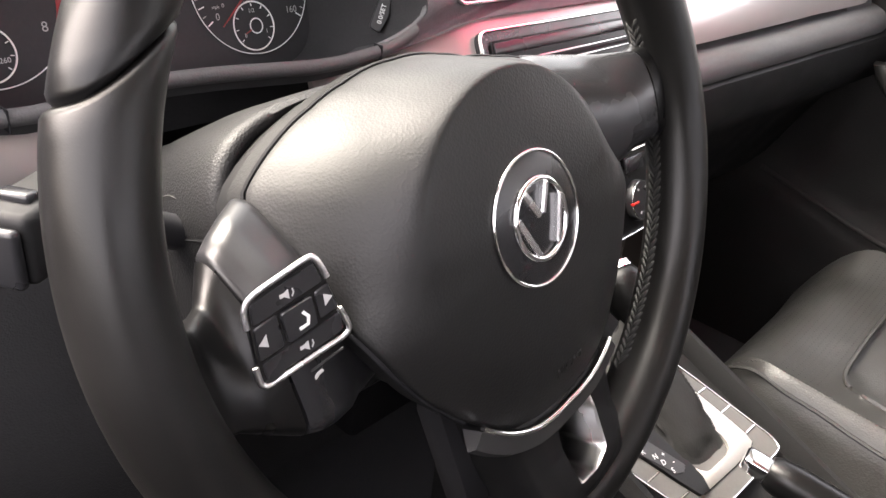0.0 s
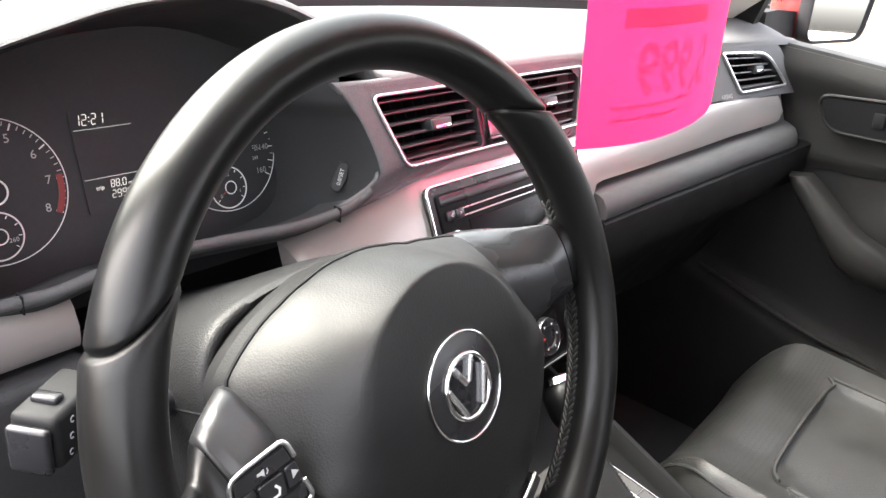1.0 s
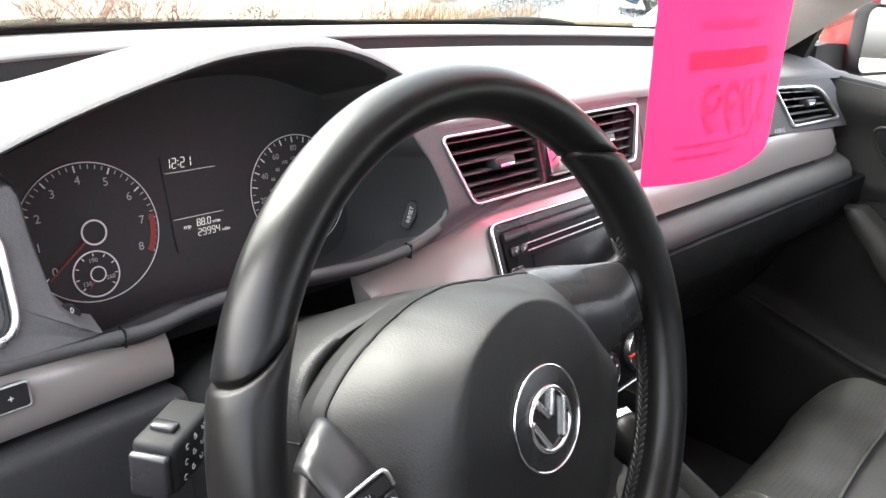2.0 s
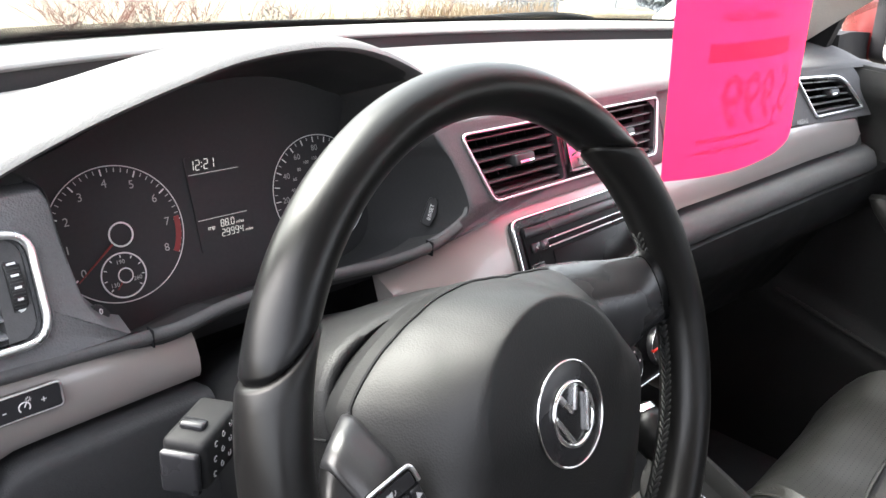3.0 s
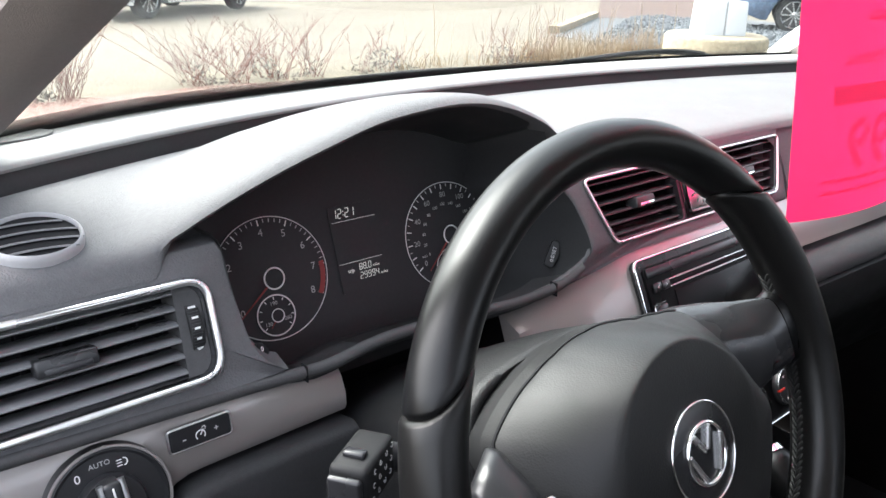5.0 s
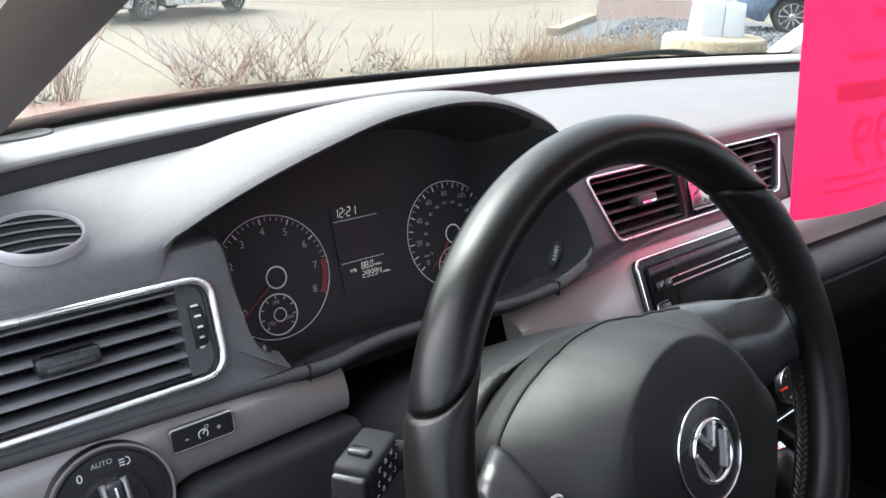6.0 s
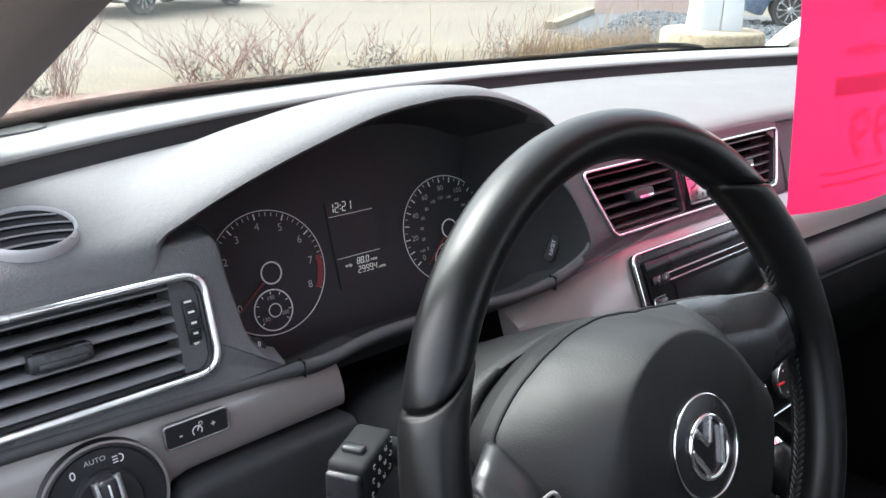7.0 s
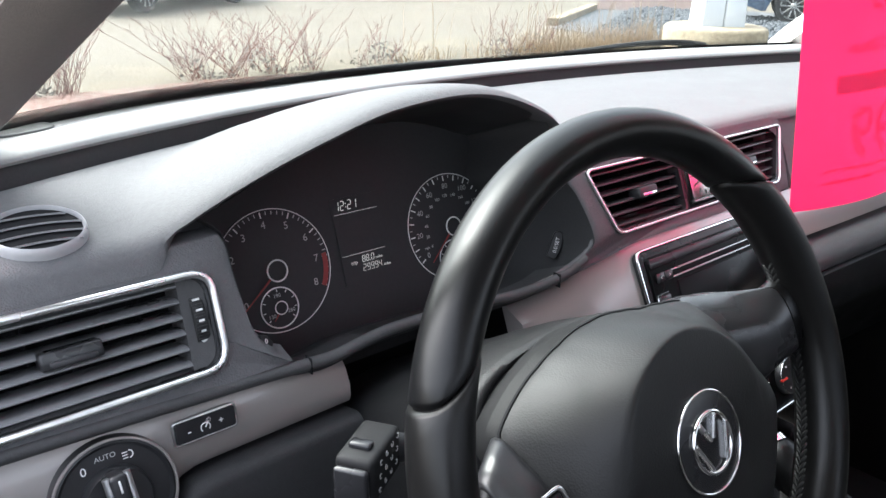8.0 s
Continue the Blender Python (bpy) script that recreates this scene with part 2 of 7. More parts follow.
def link(name, data, parent=None, label="", category="", group="", kind=""):
    ob = new(name, data)
    if parent is not None:
        ob.parent = parent
        ob.matrix_parent_inverse = parent.matrix_world.inverted()
    return tagged(ob, label, category, group, kind)


def thing(name, base, label, category, group="", kind=""):
    """An Empty at the base of a thing; its parts are linked under it."""
    ob = new(name)
    ob.empty_display_size = 0.05
    ob.matrix_world = Matrix.Translation(base)
    bpy.context.view_layer.update()
    return tagged(ob, label, category, group, kind)


def part(name, bm, material, parent=None, label="", m=UP, smooth=35, category="", kind="", group=""):
    """Links a bmesh as one mesh object, under a thing or a part, moved by m."""
    me = bpy.data.meshes.new(name)
    bmesh.ops.recalc_face_normals(bm, faces=bm.faces)
    bm.transform(m)
    if smooth:
        limit = radians(smooth)
        for f in bm.faces:
            f.smooth = True
        for e in bm.edges:
            if len(e.link_faces) == 2 and e.calc_face_angle(0) > limit:
                e.smooth = False
    bm.to_mesh(me)
    bm.free()
    me.materials.append(material)
    return link(name, me, parent, label, category, group, kind)


def box(bm, lo, hi, bevel=0.0, segs=2, m=None):
    """An axis-aligned block with rounded edges, added to bm, moved by m."""
    made = bmesh.ops.create_cube(bm, size=1.0)["verts"]
    c, s = [(a + b) / 2 for a, b in zip(lo, hi)], [b - a for a, b in zip(lo, hi)]
    for v in made:
        v.co = Vector([c[i] + v.co[i] * s[i] for i in range(3)])
    if bevel:
        edges = list({e for v in made for e in v.link_edges})
        out = bmesh.ops.bevel(bm, geom=edges, offset=bevel, segments=segs, profile=0.5, affect="EDGES")
        made = list({v for f in out["faces"] for v in f.verts} | {v for v in made if v.is_valid})
    if m is not None:
        bmesh.ops.transform(bm, matrix=m, verts=made)
    return bm


def loft(bm, loops, closed=True, cap0=True, cap1=True, ring=False):
    """Skins a row of loops with equal counts. closed: each loop closes on itself; ring: the last loop joins the first."""
    rows = [[bm.verts.new(p) for p in loop] for loop in loops]
    n = len(rows[0])
    pairs = list(zip(rows[:-1], rows[1:])) + ([(rows[-1], rows[0])] if ring else [])
    for a, b in pairs:
        for i in range(n if closed else n - 1):
            j = (i + 1) % n
            bm.faces.new((a[i], a[j], b[j], b[i]))
    if closed and not ring:
        if cap0:
            bm.faces.new(rows[0])
        if cap1:
            bm.faces.new(rows[-1])
    return bm


def tube(bm, path, radius, sides=8, closed=False, flat=1.0, up=(0, 0, 1)):
    """A round bar along a path; radius is a number or one for each point; flat squashes it along the second axis."""
    pts = [Vector(p) for p in path]
    n = len(pts)
    loops = []
    for i, p in enumerate(pts):
        a = pts[i - 1] if (i or closed) else p
        b = pts[(i + 1) % n] if (i < n - 1 or closed) else p
        d = (b - a).normalized()
        side = d.cross(Vector(up))
        side = side.normalized() if side.length > 1e-4 else d.orthogonal().normalized()
        top = side.cross(d)
        r = radius[i] if isinstance(radius, (list, tuple)) else radius
        loops.append([p + side * (r * math.cos(2 * math.pi * k / sides)) + top * (flat * r * math.sin(2 * math.pi * k / sides)) for k in range(sides)])
    return loft(bm, loops, ring=closed)


def prism(bm, outline, depth, m=None, bevel=0.0):
    """A flat outline (x, y) given thickness from z = 0 to depth, moved by m."""
    m = m or Matrix.Identity(4)
    if bevel:
        c = Vector((sum(p[0] for p in outline) / len(outline), sum(p[1] for p in outline) / len(outline)))
        inner = [Vector(p[:2]) + (c - Vector(p[:2])).normalized() * bevel for p in outline]
        rows = [[(p[0], p[1], 0) for p in outline], [(p[0], p[1], depth - bevel) for p in outline], [(p[0], p[1], depth) for p in inner]]
    else:
        rows = [[(p[0], p[1], 0) for p in outline], [(p[0], p[1], depth) for p in outline]]
    return loft(bm, [[m @ Vector(p) for p in row] for row in rows])


def disc(bm, profile, sides=32, m=None):
    """Turns a profile of (radius, height) pairs about the local z axis."""
    m = m or Matrix.Identity(4)
    loops = [[m @ Vector((r * math.cos(2 * math.pi * k / sides), r * math.sin(2 * math.pi * k / sides), h)) for k in range(sides)] for r, h in profile]
    return loft(bm, loops)


def rounded(corners, r, segs=5):
    """The corners of a flat outline, rounded off by r (a number or one for each corner)."""
    out, n = [], len(corners)
    cs = [Vector(c) for c in corners]
    for i, c in enumerate(cs):
        ri = r[i] if isinstance(r, (list, tuple)) else r
        a, b = (cs[i - 1] - c), (cs[(i + 1) % n] - c)
        p, q = c + a.normalized() * min(ri, a.length * 0.49), c + b.normalized() * min(ri, b.length * 0.49)
        for k in range(segs + 1):
            t = k / segs
            out.append(p * (1 - t) ** 2 + c * 2 * t * (1 - t) + q * t * t)
    return out


def spline(points, steps=6, closed=False):
    """A smooth curve through the points."""
    pts = [Vector(p) for p in points]
    n, out = len(pts), []
    for i in range(n if closed else n - 1):
        p1, p2 = pts[i], pts[(i + 1) % n]
        p0 = pts[i - 1] if (i or closed) else p1 * 2 - p2
        p3 = pts[(i + 2) % n] if (i < n - 2 or closed) else p2 * 2 - p1
        for k in range(steps):
            t = k / steps
            out.append(0.5 * (2 * p1 + (p2 - p0) * t + (2 * p0 - 5 * p1 + 4 * p2 - p3) * t * t + (3 * p1 - p0 - 3 * p2 + p3) * t ** 3))
    if not closed:
        out.append(pts[-1])
    return out


def curve1(table, x):
    """A value between the rows (x, value) of a table, eased."""
    return float(np.interp(x, [r[0] for r in table], [r[1] for r in table]))


def plane_matrix(origin, right, up):
    """A frame with x to the right, y up the surface and z out of it."""
    r = Vector(right).normalized()
    n = r.cross(Vector(up)).normalized()
    u = n.cross(r)
    m = Matrix((r, u, n)).transposed().to_4x4()
    m.translation = origin
    return m


def lettering(name, body, size, m, material, parent, label="", align="CENTER", depth=0.0, italic=0.0):
    """Words in the built-in font, as a mesh, centred on m's origin."""
    cu = bpy.data.curves.new(name, "FONT")
    cu.body, cu.size, cu.align_x, cu.align_y, cu.extrude, cu.resolution_u, cu.shear = body, size, align, "CENTER", depth, 3, italic
    tmp = bpy.data.objects.new(name, cu)
    scene.collection.objects.link(tmp)
    me = bpy.data.meshes.new_from_object(tmp.evaluated_get(bpy.context.evaluated_depsgraph_get()))
    bpy.data.objects.remove(tmp)
    me.transform(UP @ m)
    me.materials.clear()
    me.materials.append(material)
    return link(name, me, parent, label)



# ---- the setting outside ----
def flat(name, outline, z, material, thick=0.05, label="", category="", parent=None):
    bm = bmesh.new()
    prism(bm, outline, thick, Matrix.Translation((0, 0, z - thick)))
    return part(name, bm, material, parent, label, m=Matrix.Identity(4), smooth=0, category=category, kind="structure")


# Mostly out of view; its paleness serves as a light reflector.
flat("ground", [(-300, -300), (300, -300), (300, 300), (-300, 300)], 0.0, LOT, 0.4, "ground round the parked car, paled to bounce light into the cabin", "ground")
flat("mulch_bed", [(12.6, 10.5), (14.2, 9.2), (22, 13.6), (20, 16.5)], 0.016, MULCH, 0.06, "bed of red-brown wood mulch beyond the gravel", "planting bed")
flat("road", [(-120, 3.1), (8.0, 3.1), (30, 3.1), (120, 40), (120, 120), (-120, 120)], 0.004, ROAD, 0.03, "pale dusty asphalt road beyond the verge", "road")
# Added slab that keeps the paled ground from glaring past the door.
flat("lane", [(1.9, -60), (60, -60), (60, 3.0), (1.9, 3.0)], 0.004, ROAD, 0.03, "darker ground added beside the car over the paled lot", "road")
flat("verge", [(-30, 3.6), (9.5, 3.6), (8.6, 8.1), (-30, 6.9)], 0.008, LAWN, 0.01, "strip of dormant straw-coloured grass", "verge")
flat("gravel_bed", [(8.2, 3.2), (15.5, 3.2), (15.5, 11.5), (12.5, 10.4), (8.9, 8.3)], 0.012, GRAVEL, 0.06, "planting bed of grey-blue gravel", "gravel bed")

bm = bmesh.new()
kerb = [Vector((x, y, 0)) for x, y in ((9.2, 8.55), (10.4, 9.25), (11.6, 9.98), (12.5, 10.5))]
loft(bm, [[p + Vector((-0.05 * c, 0.08 * c, z)) for c, z in ((-1, 0.0), (-1, 0.11), (-0.8, 0.125), (0.8, 0.125), (1, 0.1), (1.15, 0.0))] for p in kerb])
part("kerb", bm, CONCRETE, None, "worn concrete kerb between gravel bed and road", m=Matrix.Identity(4), smooth=30, category="kerb", kind="structure")

# ---- dashboard ----
CX = 0.335         # the car's middle line


def seam_y(x):
    return 0.56 - 0.2 * ((x - CX) / 0.61) ** 2


def seam_z(x):
    return 0.15 - 0.05 * seam_y(x)


def frange(a, b, n):
    return [a + (b - a) * i / (n - 1) for i in range(n)]


def resample(loop, n):
    """A closed loop as n points at even steps along it, from its first point on."""
    pts = [Vector(p) for p in loop] + [Vector(loop[0])]
    runs = [0.0]
    for p, q in zip(pts, pts[1:]):
        runs.append(runs[-1] + (q - p).length)
    at = [runs[-1] * k / n for k in range(n)]
    return [Vector([float(np.interp(d, runs, [p[i] for p in pts])) for i in range(3)]) for d in at]


dashboard = thing("dashboard", UP @ Vector((CX, 0.35, -0.5)), "charcoal soft-touch dashboard with warm grey metallic trim", "dashboard")

LIP = [(-0.222, 0.0905), (-0.205, 0.0955), (-0.166, 0.1135), (-0.124, 0.13), (-0.078, 0.145), (-0.029, 0.1582), (0.025, 0.164), (0.065, 0.1627), (0.1, 0.155), (0.132, 0.1424), (0.15, 0.132), (0.172, 0.113), (0.19, 0.1)]
FRONT = [(-0.46, 0.2474, 0.0905), (-0.222, 0.2474, 0.0905), (-0.19, 0.2435, 0.0905), (0.165, 0.24, 0.1), (0.2, 0.234, 0.1), (0.5, 0.23, 0.1), (0.86, 0.196, 0.1), (1.04, 0.166, 0.098), (1.1, 0.15, 0.09)]


def front(x):
    return curve1([(r[0], r[1]) for r in FRONT], x), curve1([(r[0], r[2]) for r in FRONT], x)


def pad_z(x, y):
    """Height of the upper pad at a place, without the hood."""
    ys, zs = seam_y(x) - 0.006, seam_z(x) - 0.018
    yb, zb = front(x)
    k = min(1.0, max(0.0, (y - yb) / (ys - yb)))
    return zb + (zs - zb) * k + 0.004 * math.sin(math.pi * k)


def ease(k):
    k = min(1.0, max(0.0, k))
    return k * k * (3 - 2 * k)


def left_y(z):
    return 0.235 + 0.3 * (z - 0.04)


def mid_y(z):
    return 0.2165 + 0.39 * (z - 0.0826)


def right_y(x, z):
    return curve1([(0.5, 0.2165), (0.86, 0.18), (1.04, 0.152), (1.1, 0.14)], x) + 0.39 * (z - 0.0826)


# The upper pad is one surface, which rises into the hood over the instruments.
bm, loops = bmesh.new(), []
lip_line = spline([(x, z, 0) for x, z in LIP], 20)
for x in frange(-0.46, -0.235, 14) + frange(-0.228, 0.198, 96) + frange(0.21, 1.09, 54):
    ys, zs = seam_y(x) - 0.006, seam_z(x) - 0.018
    yl, zb = front(x)
    under = ease((x + 0.213) / 0.018) * ease((0.195 - x) / 0.02)
    zl = float(np.interp(x, [p.x for p in lip_line], [p.y for p in lip_line])) if -0.222 < x < 0.19 else zb
    rise = max(0.0, zl - zb)
    ye = 0.3 + 3.2 * rise
    y0 = yl + 0.014 + 0.005 * under

    def swell(y):
        u = min(1.0, (y - y0) / (ye - y0))
        return rise * (0.4 * (1 - ease(u)) + 0.6 * (1 - u)) ** 0.85

    crest = swell(ys)
    prof = [(ys, zs - 0.03), (ys, zs + crest - 0.004)]
    for k in (0.985, 0.93, 0.85, 0.75, 0.65, 0.55, 0.46, 0.38, 0.3, 0.22, 0.15, 0.09, 0.04, 0.0):
        y = y0 + (ys - y0) * k
        prof.append((y, pad_z(x, y) + swell(y)))
    zt = prof[-1][1]
    out = [(yl + 0.006, zt - 0.0018), (yl + 0.0015, zt - 0.0053), (yl, zt - 0.009), (yl + 0.003, zt - 0.0125), (yl + 0.06, zt - 0.016)]
    if x < 0:
        # beside the driver's vent the pad rolls over into the vent's surround without a lip
        out = [(yl + 0.0075, zt - 0.002), (yl + 0.0025, zt - 0.006), (yl - 0.0005, zt - 0.011), (left_y(0.0725) - 0.0008, 0.0725), (left_y(0.0705) + 0.004, 0.0705)]
    if x > 0.17:
        # over the centre and passenger vents it rolls over into their surround
        def fy(z):
            return mid_y(z) if x < 0.5 else right_y(x, z)
        out = [(yl + 0.004, zt - 0.0006), (fy(0.0965) + 0.0035, min(zt - 0.0015, 0.0975)), (fy(0.094) - 0.0002, 0.0945), (fy(0.0885) - 0.0009, 0.0885), (fy(0.0875) + 0.005, 0.087)]
    lip = [(yl + 0.01, zt - 0.0012), (yl + 0.004, zt - 0.0031), (yl + 0.0005, zt - 0.0062), (yl + 0.003, zt - 0.0088), (yl + 0.05, zt - 0.0155)]
    prof += [(p[0] + (q[0] - p[0]) * under, p[1] + (q[1] - p[1]) * under) for p, q in zip(out, lip)]
    loops.append([(x, y, z) for y, z in prof])
part("upper_pad", loft(bm, loops), PAD, dashboard, "grained charcoal upper pad that rises into the instrument hood", smooth=60)

# Defroster panel under the windscreen, with a rounded rear edge over a dark slot.
def screen_y(x):
    u = x - CX
    return 0.658 - 0.28 * u * u - 0.8 * u ** 4


bm, loops = bmesh.new(), []
for x in frange(-0.5, 1.04, 64):
    ys, zs, yf = seam_y(x), seam_z(x), max(screen_y(x), seam_y(x) + 0.03)
    zf = 0.155 - 0.05 * yf
    prof = [(ys + 0.02, zs - 0.0065), (ys + 0.006, zs - 0.006), (ys + 0.0012, zs - 0.0048), (ys, zs - 0.0026), (ys + 0.0016, zs - 0.0002), (ys + 0.005, zs + 0.0012), (ys + 0.014, zs + 0.0028), (ys + (yf - ys) * 0.5, (zs + zf) / 2 + 0.004), (yf, zf), (yf + 0.012, zf - 0.004), (yf + 0.012, zf - 0.03)]
    loops.append([(x, y, z) for y, z in prof])
part("defroster_panel", loft(bm, loops), PANEL, dashboard, "defroster panel in a paler tone than the pad, with dust specks")

bm = bmesh.new()
loops = []
for x in frange(-0.47, 1.12, 50):
    ys, zs = seam_y(x) + 0.003, seam_z(x)
    loops.append([(x, ys + 0.004, zs - 0.0055), (x, ys + 0.001, zs - 0.034), (x, ys - 0.03, zs - 0.045), (x, ys + 0.03, zs - 0.055), (x, ys + 0.03, zs - 0.007)])
part("defroster_slot", loft(bm, loops), TUNNEL, dashboard, "black slot along the windscreen side")

# The tunnel between the hood's lip and the instrument face.
RIGHT_SIDE = [(0.1191, 0.2022, -0.001), (0.138, 0.2005, 0.0045), (0.151, 0.198, 0.0115), (0.1578, mid_y(0.02) + 0.002, 0.02), (0.158, mid_y(0.03), 0.03), (0.155, mid_y(0.045), 0.045), (0.148, mid_y(0.066) + 0.001, 0.066), (0.137, mid_y(0.085) + 0.003, 0.085)]
LEFT_SIDE = [(-0.178, 0.262, 0.1), (-0.165, 0.25, 0.088), (-0.1632, 0.2405, 0.062), (-0.159, 0.232, 0.023), (-0.1505, 0.226, 0.0045), (-0.138, 0.2235, -0.007), (-0.1218, 0.2215, -0.0095)]
TOP = [(x, 0.2505, z - 0.0082) for x, z in reversed(LIP[2:-2])]
BOTTOM = [(-0.1, 0.219, -0.0085), (-0.072, 0.2175, -0.0035), (-0.045, 0.2165, -0.0015), (0.0, 0.216, -0.003), (0.04, 0.214, -0.0055), (0.08, 0.209, -0.0065)]
outer = spline(RIGHT_SIDE + TOP + LEFT_SIDE + BOTTOM, 4, closed=True)


def face_y(z):
    return 0.3148 + 0.29 * z


inner = []
for p in outer:
    x, z = p.x * 0.93 - 0.001, (p.z - 0.05) * 0.86 + 0.03 - 0.03 * ease((0.05 - p.z) / 0.05)
    inner.append(Vector((x, face_y(z) + 0.004, z)))
mid1 = [p.lerp(q, 0.12) for p, q in zip(outer, inner)]
mid1 = [Vector((p.x, p.y, p.z - 0.014 * max(0.0, 1 - max(0.0, p.z) / 0.03))) for p in mid1]
bm = bmesh.new()
loft(bm, [outer, mid1, [p.lerp(q, 0.55) for p, q in zip(mid1, inner)], inner], cap0=False, cap1=False)
part("instrument_tunnel", bm, TUNNEL, dashboard, "black plastic surround inside the hood")

# The rolled ledge below the instruments.
ledge = spline([(-0.46, 0.226, 0.0), (-0.36, 0.224, 0.0), (-0.26, 0.223, -0.003), (-0.2, 0.2225, -0.0055), (-0.16, 0.2225, -0.0075), LEFT_SIDE[6]] + BOTTOM + RIGHT_SIDE[:3], 6)
bm, loops = bmesh.new(), []
for p in ledge:
    loops.append([(p.x, p.y + 0.006, p.z - 0.012), (p.x, p.y + 0.0035, p.z - 0.002), (p.x, p.y, p.z), (p.x, p.y - 0.0035, p.z - 0.002), (p.x, p.y - 0.0045, p.z - 0.0055), (p.x, p.y - 0.002, p.z - 0.0095), (p.x, p.y + 0.006, p.z - 0.0125), (p.x, p.y + 0.05, p.z - 0.03), (p.x, p.y + 0.05, p.z - 0.024)])
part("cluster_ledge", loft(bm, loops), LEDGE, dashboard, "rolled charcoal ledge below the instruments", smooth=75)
for x, y, z in ((-0.1218, 0.2215, -0.0095), (0.1191, 0.2022, -0.001)):
    bm = bmesh.new()
    box(bm, (x - 0.0005, y - 0.0045, z - 0.012), (x + 0.0005, y + 0.004, z + 0.0006), 0.0002)
    part("ledge_joint", bm, DEEP, dashboard)


def frame_panel(bm, outer_loop, inner_loop, back=0.03):
    """A panel with one opening: front face between the two loops, with sides that go back."""
    push = Vector((0, back, 0))
    return loft(bm, [[p + push for p in outer_loop], outer_loop, inner_loop, [p + push for p in inner_loop]], cap0=False, cap1=False)


def on_left(x, z, out=0.0):
    return Vector((x, left_y(z) - out, z))


VENT_L = [(-0.362, 0.0675), (-0.1805, 0.0675), (-0.1815, 0.0045), (-0.362, 0.0045)]
bm = bmesh.new()
edge = [(-0.46, 0.082), (-0.1655, 0.087), (-0.1637, 0.075), (-0.1634, 0.062), (-0.1615, 0.042), (-0.159, 0.023), (-0.1555, 0.0115), (-0.1505, 0.004), (-0.143, -0.0045), (-0.133, -0.0085), (-0.46, -0.006)]
hole = resample(rounded([on_left(x, z) for x, z in VENT_L], [0.008, 0.016, 0.016, 0.008]), 96)
outer_edge = resample([on_left(x, z) for x, z in edge], 96)
loft(bm, [[p + Vector((0.006, 0.03, 0)) for p in outer_edge], [p + Vector((0.0016, 0.004, 0)) for p in outer_edge], [p + Vector((0.0006, 0.001, 0)) for p in outer_edge], [p.lerp(q, 0.04) for p, q in zip(outer_edge, hole)], hole, [p + Vector((0, 0.03, 0)) for p in hole]], cap0=False, cap1=False)
part("vent_surround", bm, PAD, dashboard, smooth=60)


# The cheek that carries the surround up, bent sharply back under the hood to fall dark; the dark plate behind it stands
# in for the hood's shade.
bm, loops = bmesh.new(), []
for x in frange(-0.219, -0.1645, 12):
    loops.append([(x, left_y(z) + o, z) for z, o in ((0.073, 0.0006), (0.078, 0.0003), (0.0815, 0.0012), (0.0842, 0.0042), (0.0858, 0.009), (0.0866, 0.018), (0.087, 0.055), (0.07, 0.055), (0.072, 0.03))])
loft(bm, loops)
part("hood_cheek", bm, PAD, dashboard, smooth=60)
# Dark plate in place of shade on the surround under the lip.
bm, loops = bmesh.new(), []
for x in frange(-0.208, -0.168, 8):
    zl = float(np.interp(x, [p.x for p in lip_line], [p.y for p in lip_line])) - 0.004
    loops.append([(x, y, z) for y, z in ((0.272, 0.084), (0.27, zl), (0.276, zl), (0.28, 0.084))])
part("hood_shade_plate", loft(bm, loops), TUNNEL, dashboard)


def on_mid(x, z, out=0.0):
    return Vector((x, mid_y(z) - out, z))


bm = bmesh.new()
ic = [on_mid(x, z) for x, z in ((0.164, 0.0826), (0.506, 0.0826), (0.48, 0.0235), (0.19, 0.0235))]
left_edge = [Vector(p) for p in reversed(RIGHT_SIDE)]
low_edge = [Vector(p) for p in ((0.131, 0.2035, -0.0105), (0.16, 0.195, -0.001), (0.194, 0.1885, 0.0095), (0.22, 0.1885, 0.0112), (0.5, 0.1885, 0.0105))]
around = [on_mid(0.129, 0.0945, -0.004)] + left_edge + low_edge + [on_mid(0.512, 0.094)]
top_run = [on_mid(0.506 + (0.16 - 0.506) * k / 6, 0.0945) for k in range(1, 7)]
outer_edge = resample(around + top_run, 120)
hole = resample(rounded(list(reversed(ic[1:])) + [ic[0]], 0.008), 120)
shift = min(range(120), key=lambda k: (hole[k] - ic[0]).length)
hole = hole[shift:] + hole[:shift]
if (hole[30] - outer_edge[30]).length > (hole[-30] - outer_edge[30]).length:
    hole = [hole[0]] + hole[:0:-1]
loft(bm, [[p + Vector((0.004, 0.008, -0.003)) for p in outer_edge], [p + Vector((0.0006, 0.004, -0.0005)) for p in outer_edge], [p + Vector((0.0004, 0.0015, 0)) for p in outer_edge], [p.lerp(q, 0.06) + Vector((0, -0.0006, 0)) for p, q in zip(outer_edge, hole)], [p.lerp(q, 0.25) + Vector((0, -0.001, 0)) for p, q in zip(outer_edge, hole)], hole, [p + Vector((0, 0.03, 0)) for p in hole]], cap0=False, cap1=False)
part("vent_surround", bm, PAD, dashboard, smooth=75)


# One bright line round the two centre vents and the clock.
bm = bmesh.new()
tube(bm, [on_mid(p.x, p.z, 0.0025) for p in rounded([(0.164, 0.0, 0.0826), (0.506, 0.0, 0.0826), (0.48, 0.0, 0.0235), (0.19, 0.0, 0.0235)], 0.008)], 0.0014, 8, closed=True)
part("vent_frame", bm, BRIGHT, dashboard, "thin bright line round the centre vents", smooth=60)


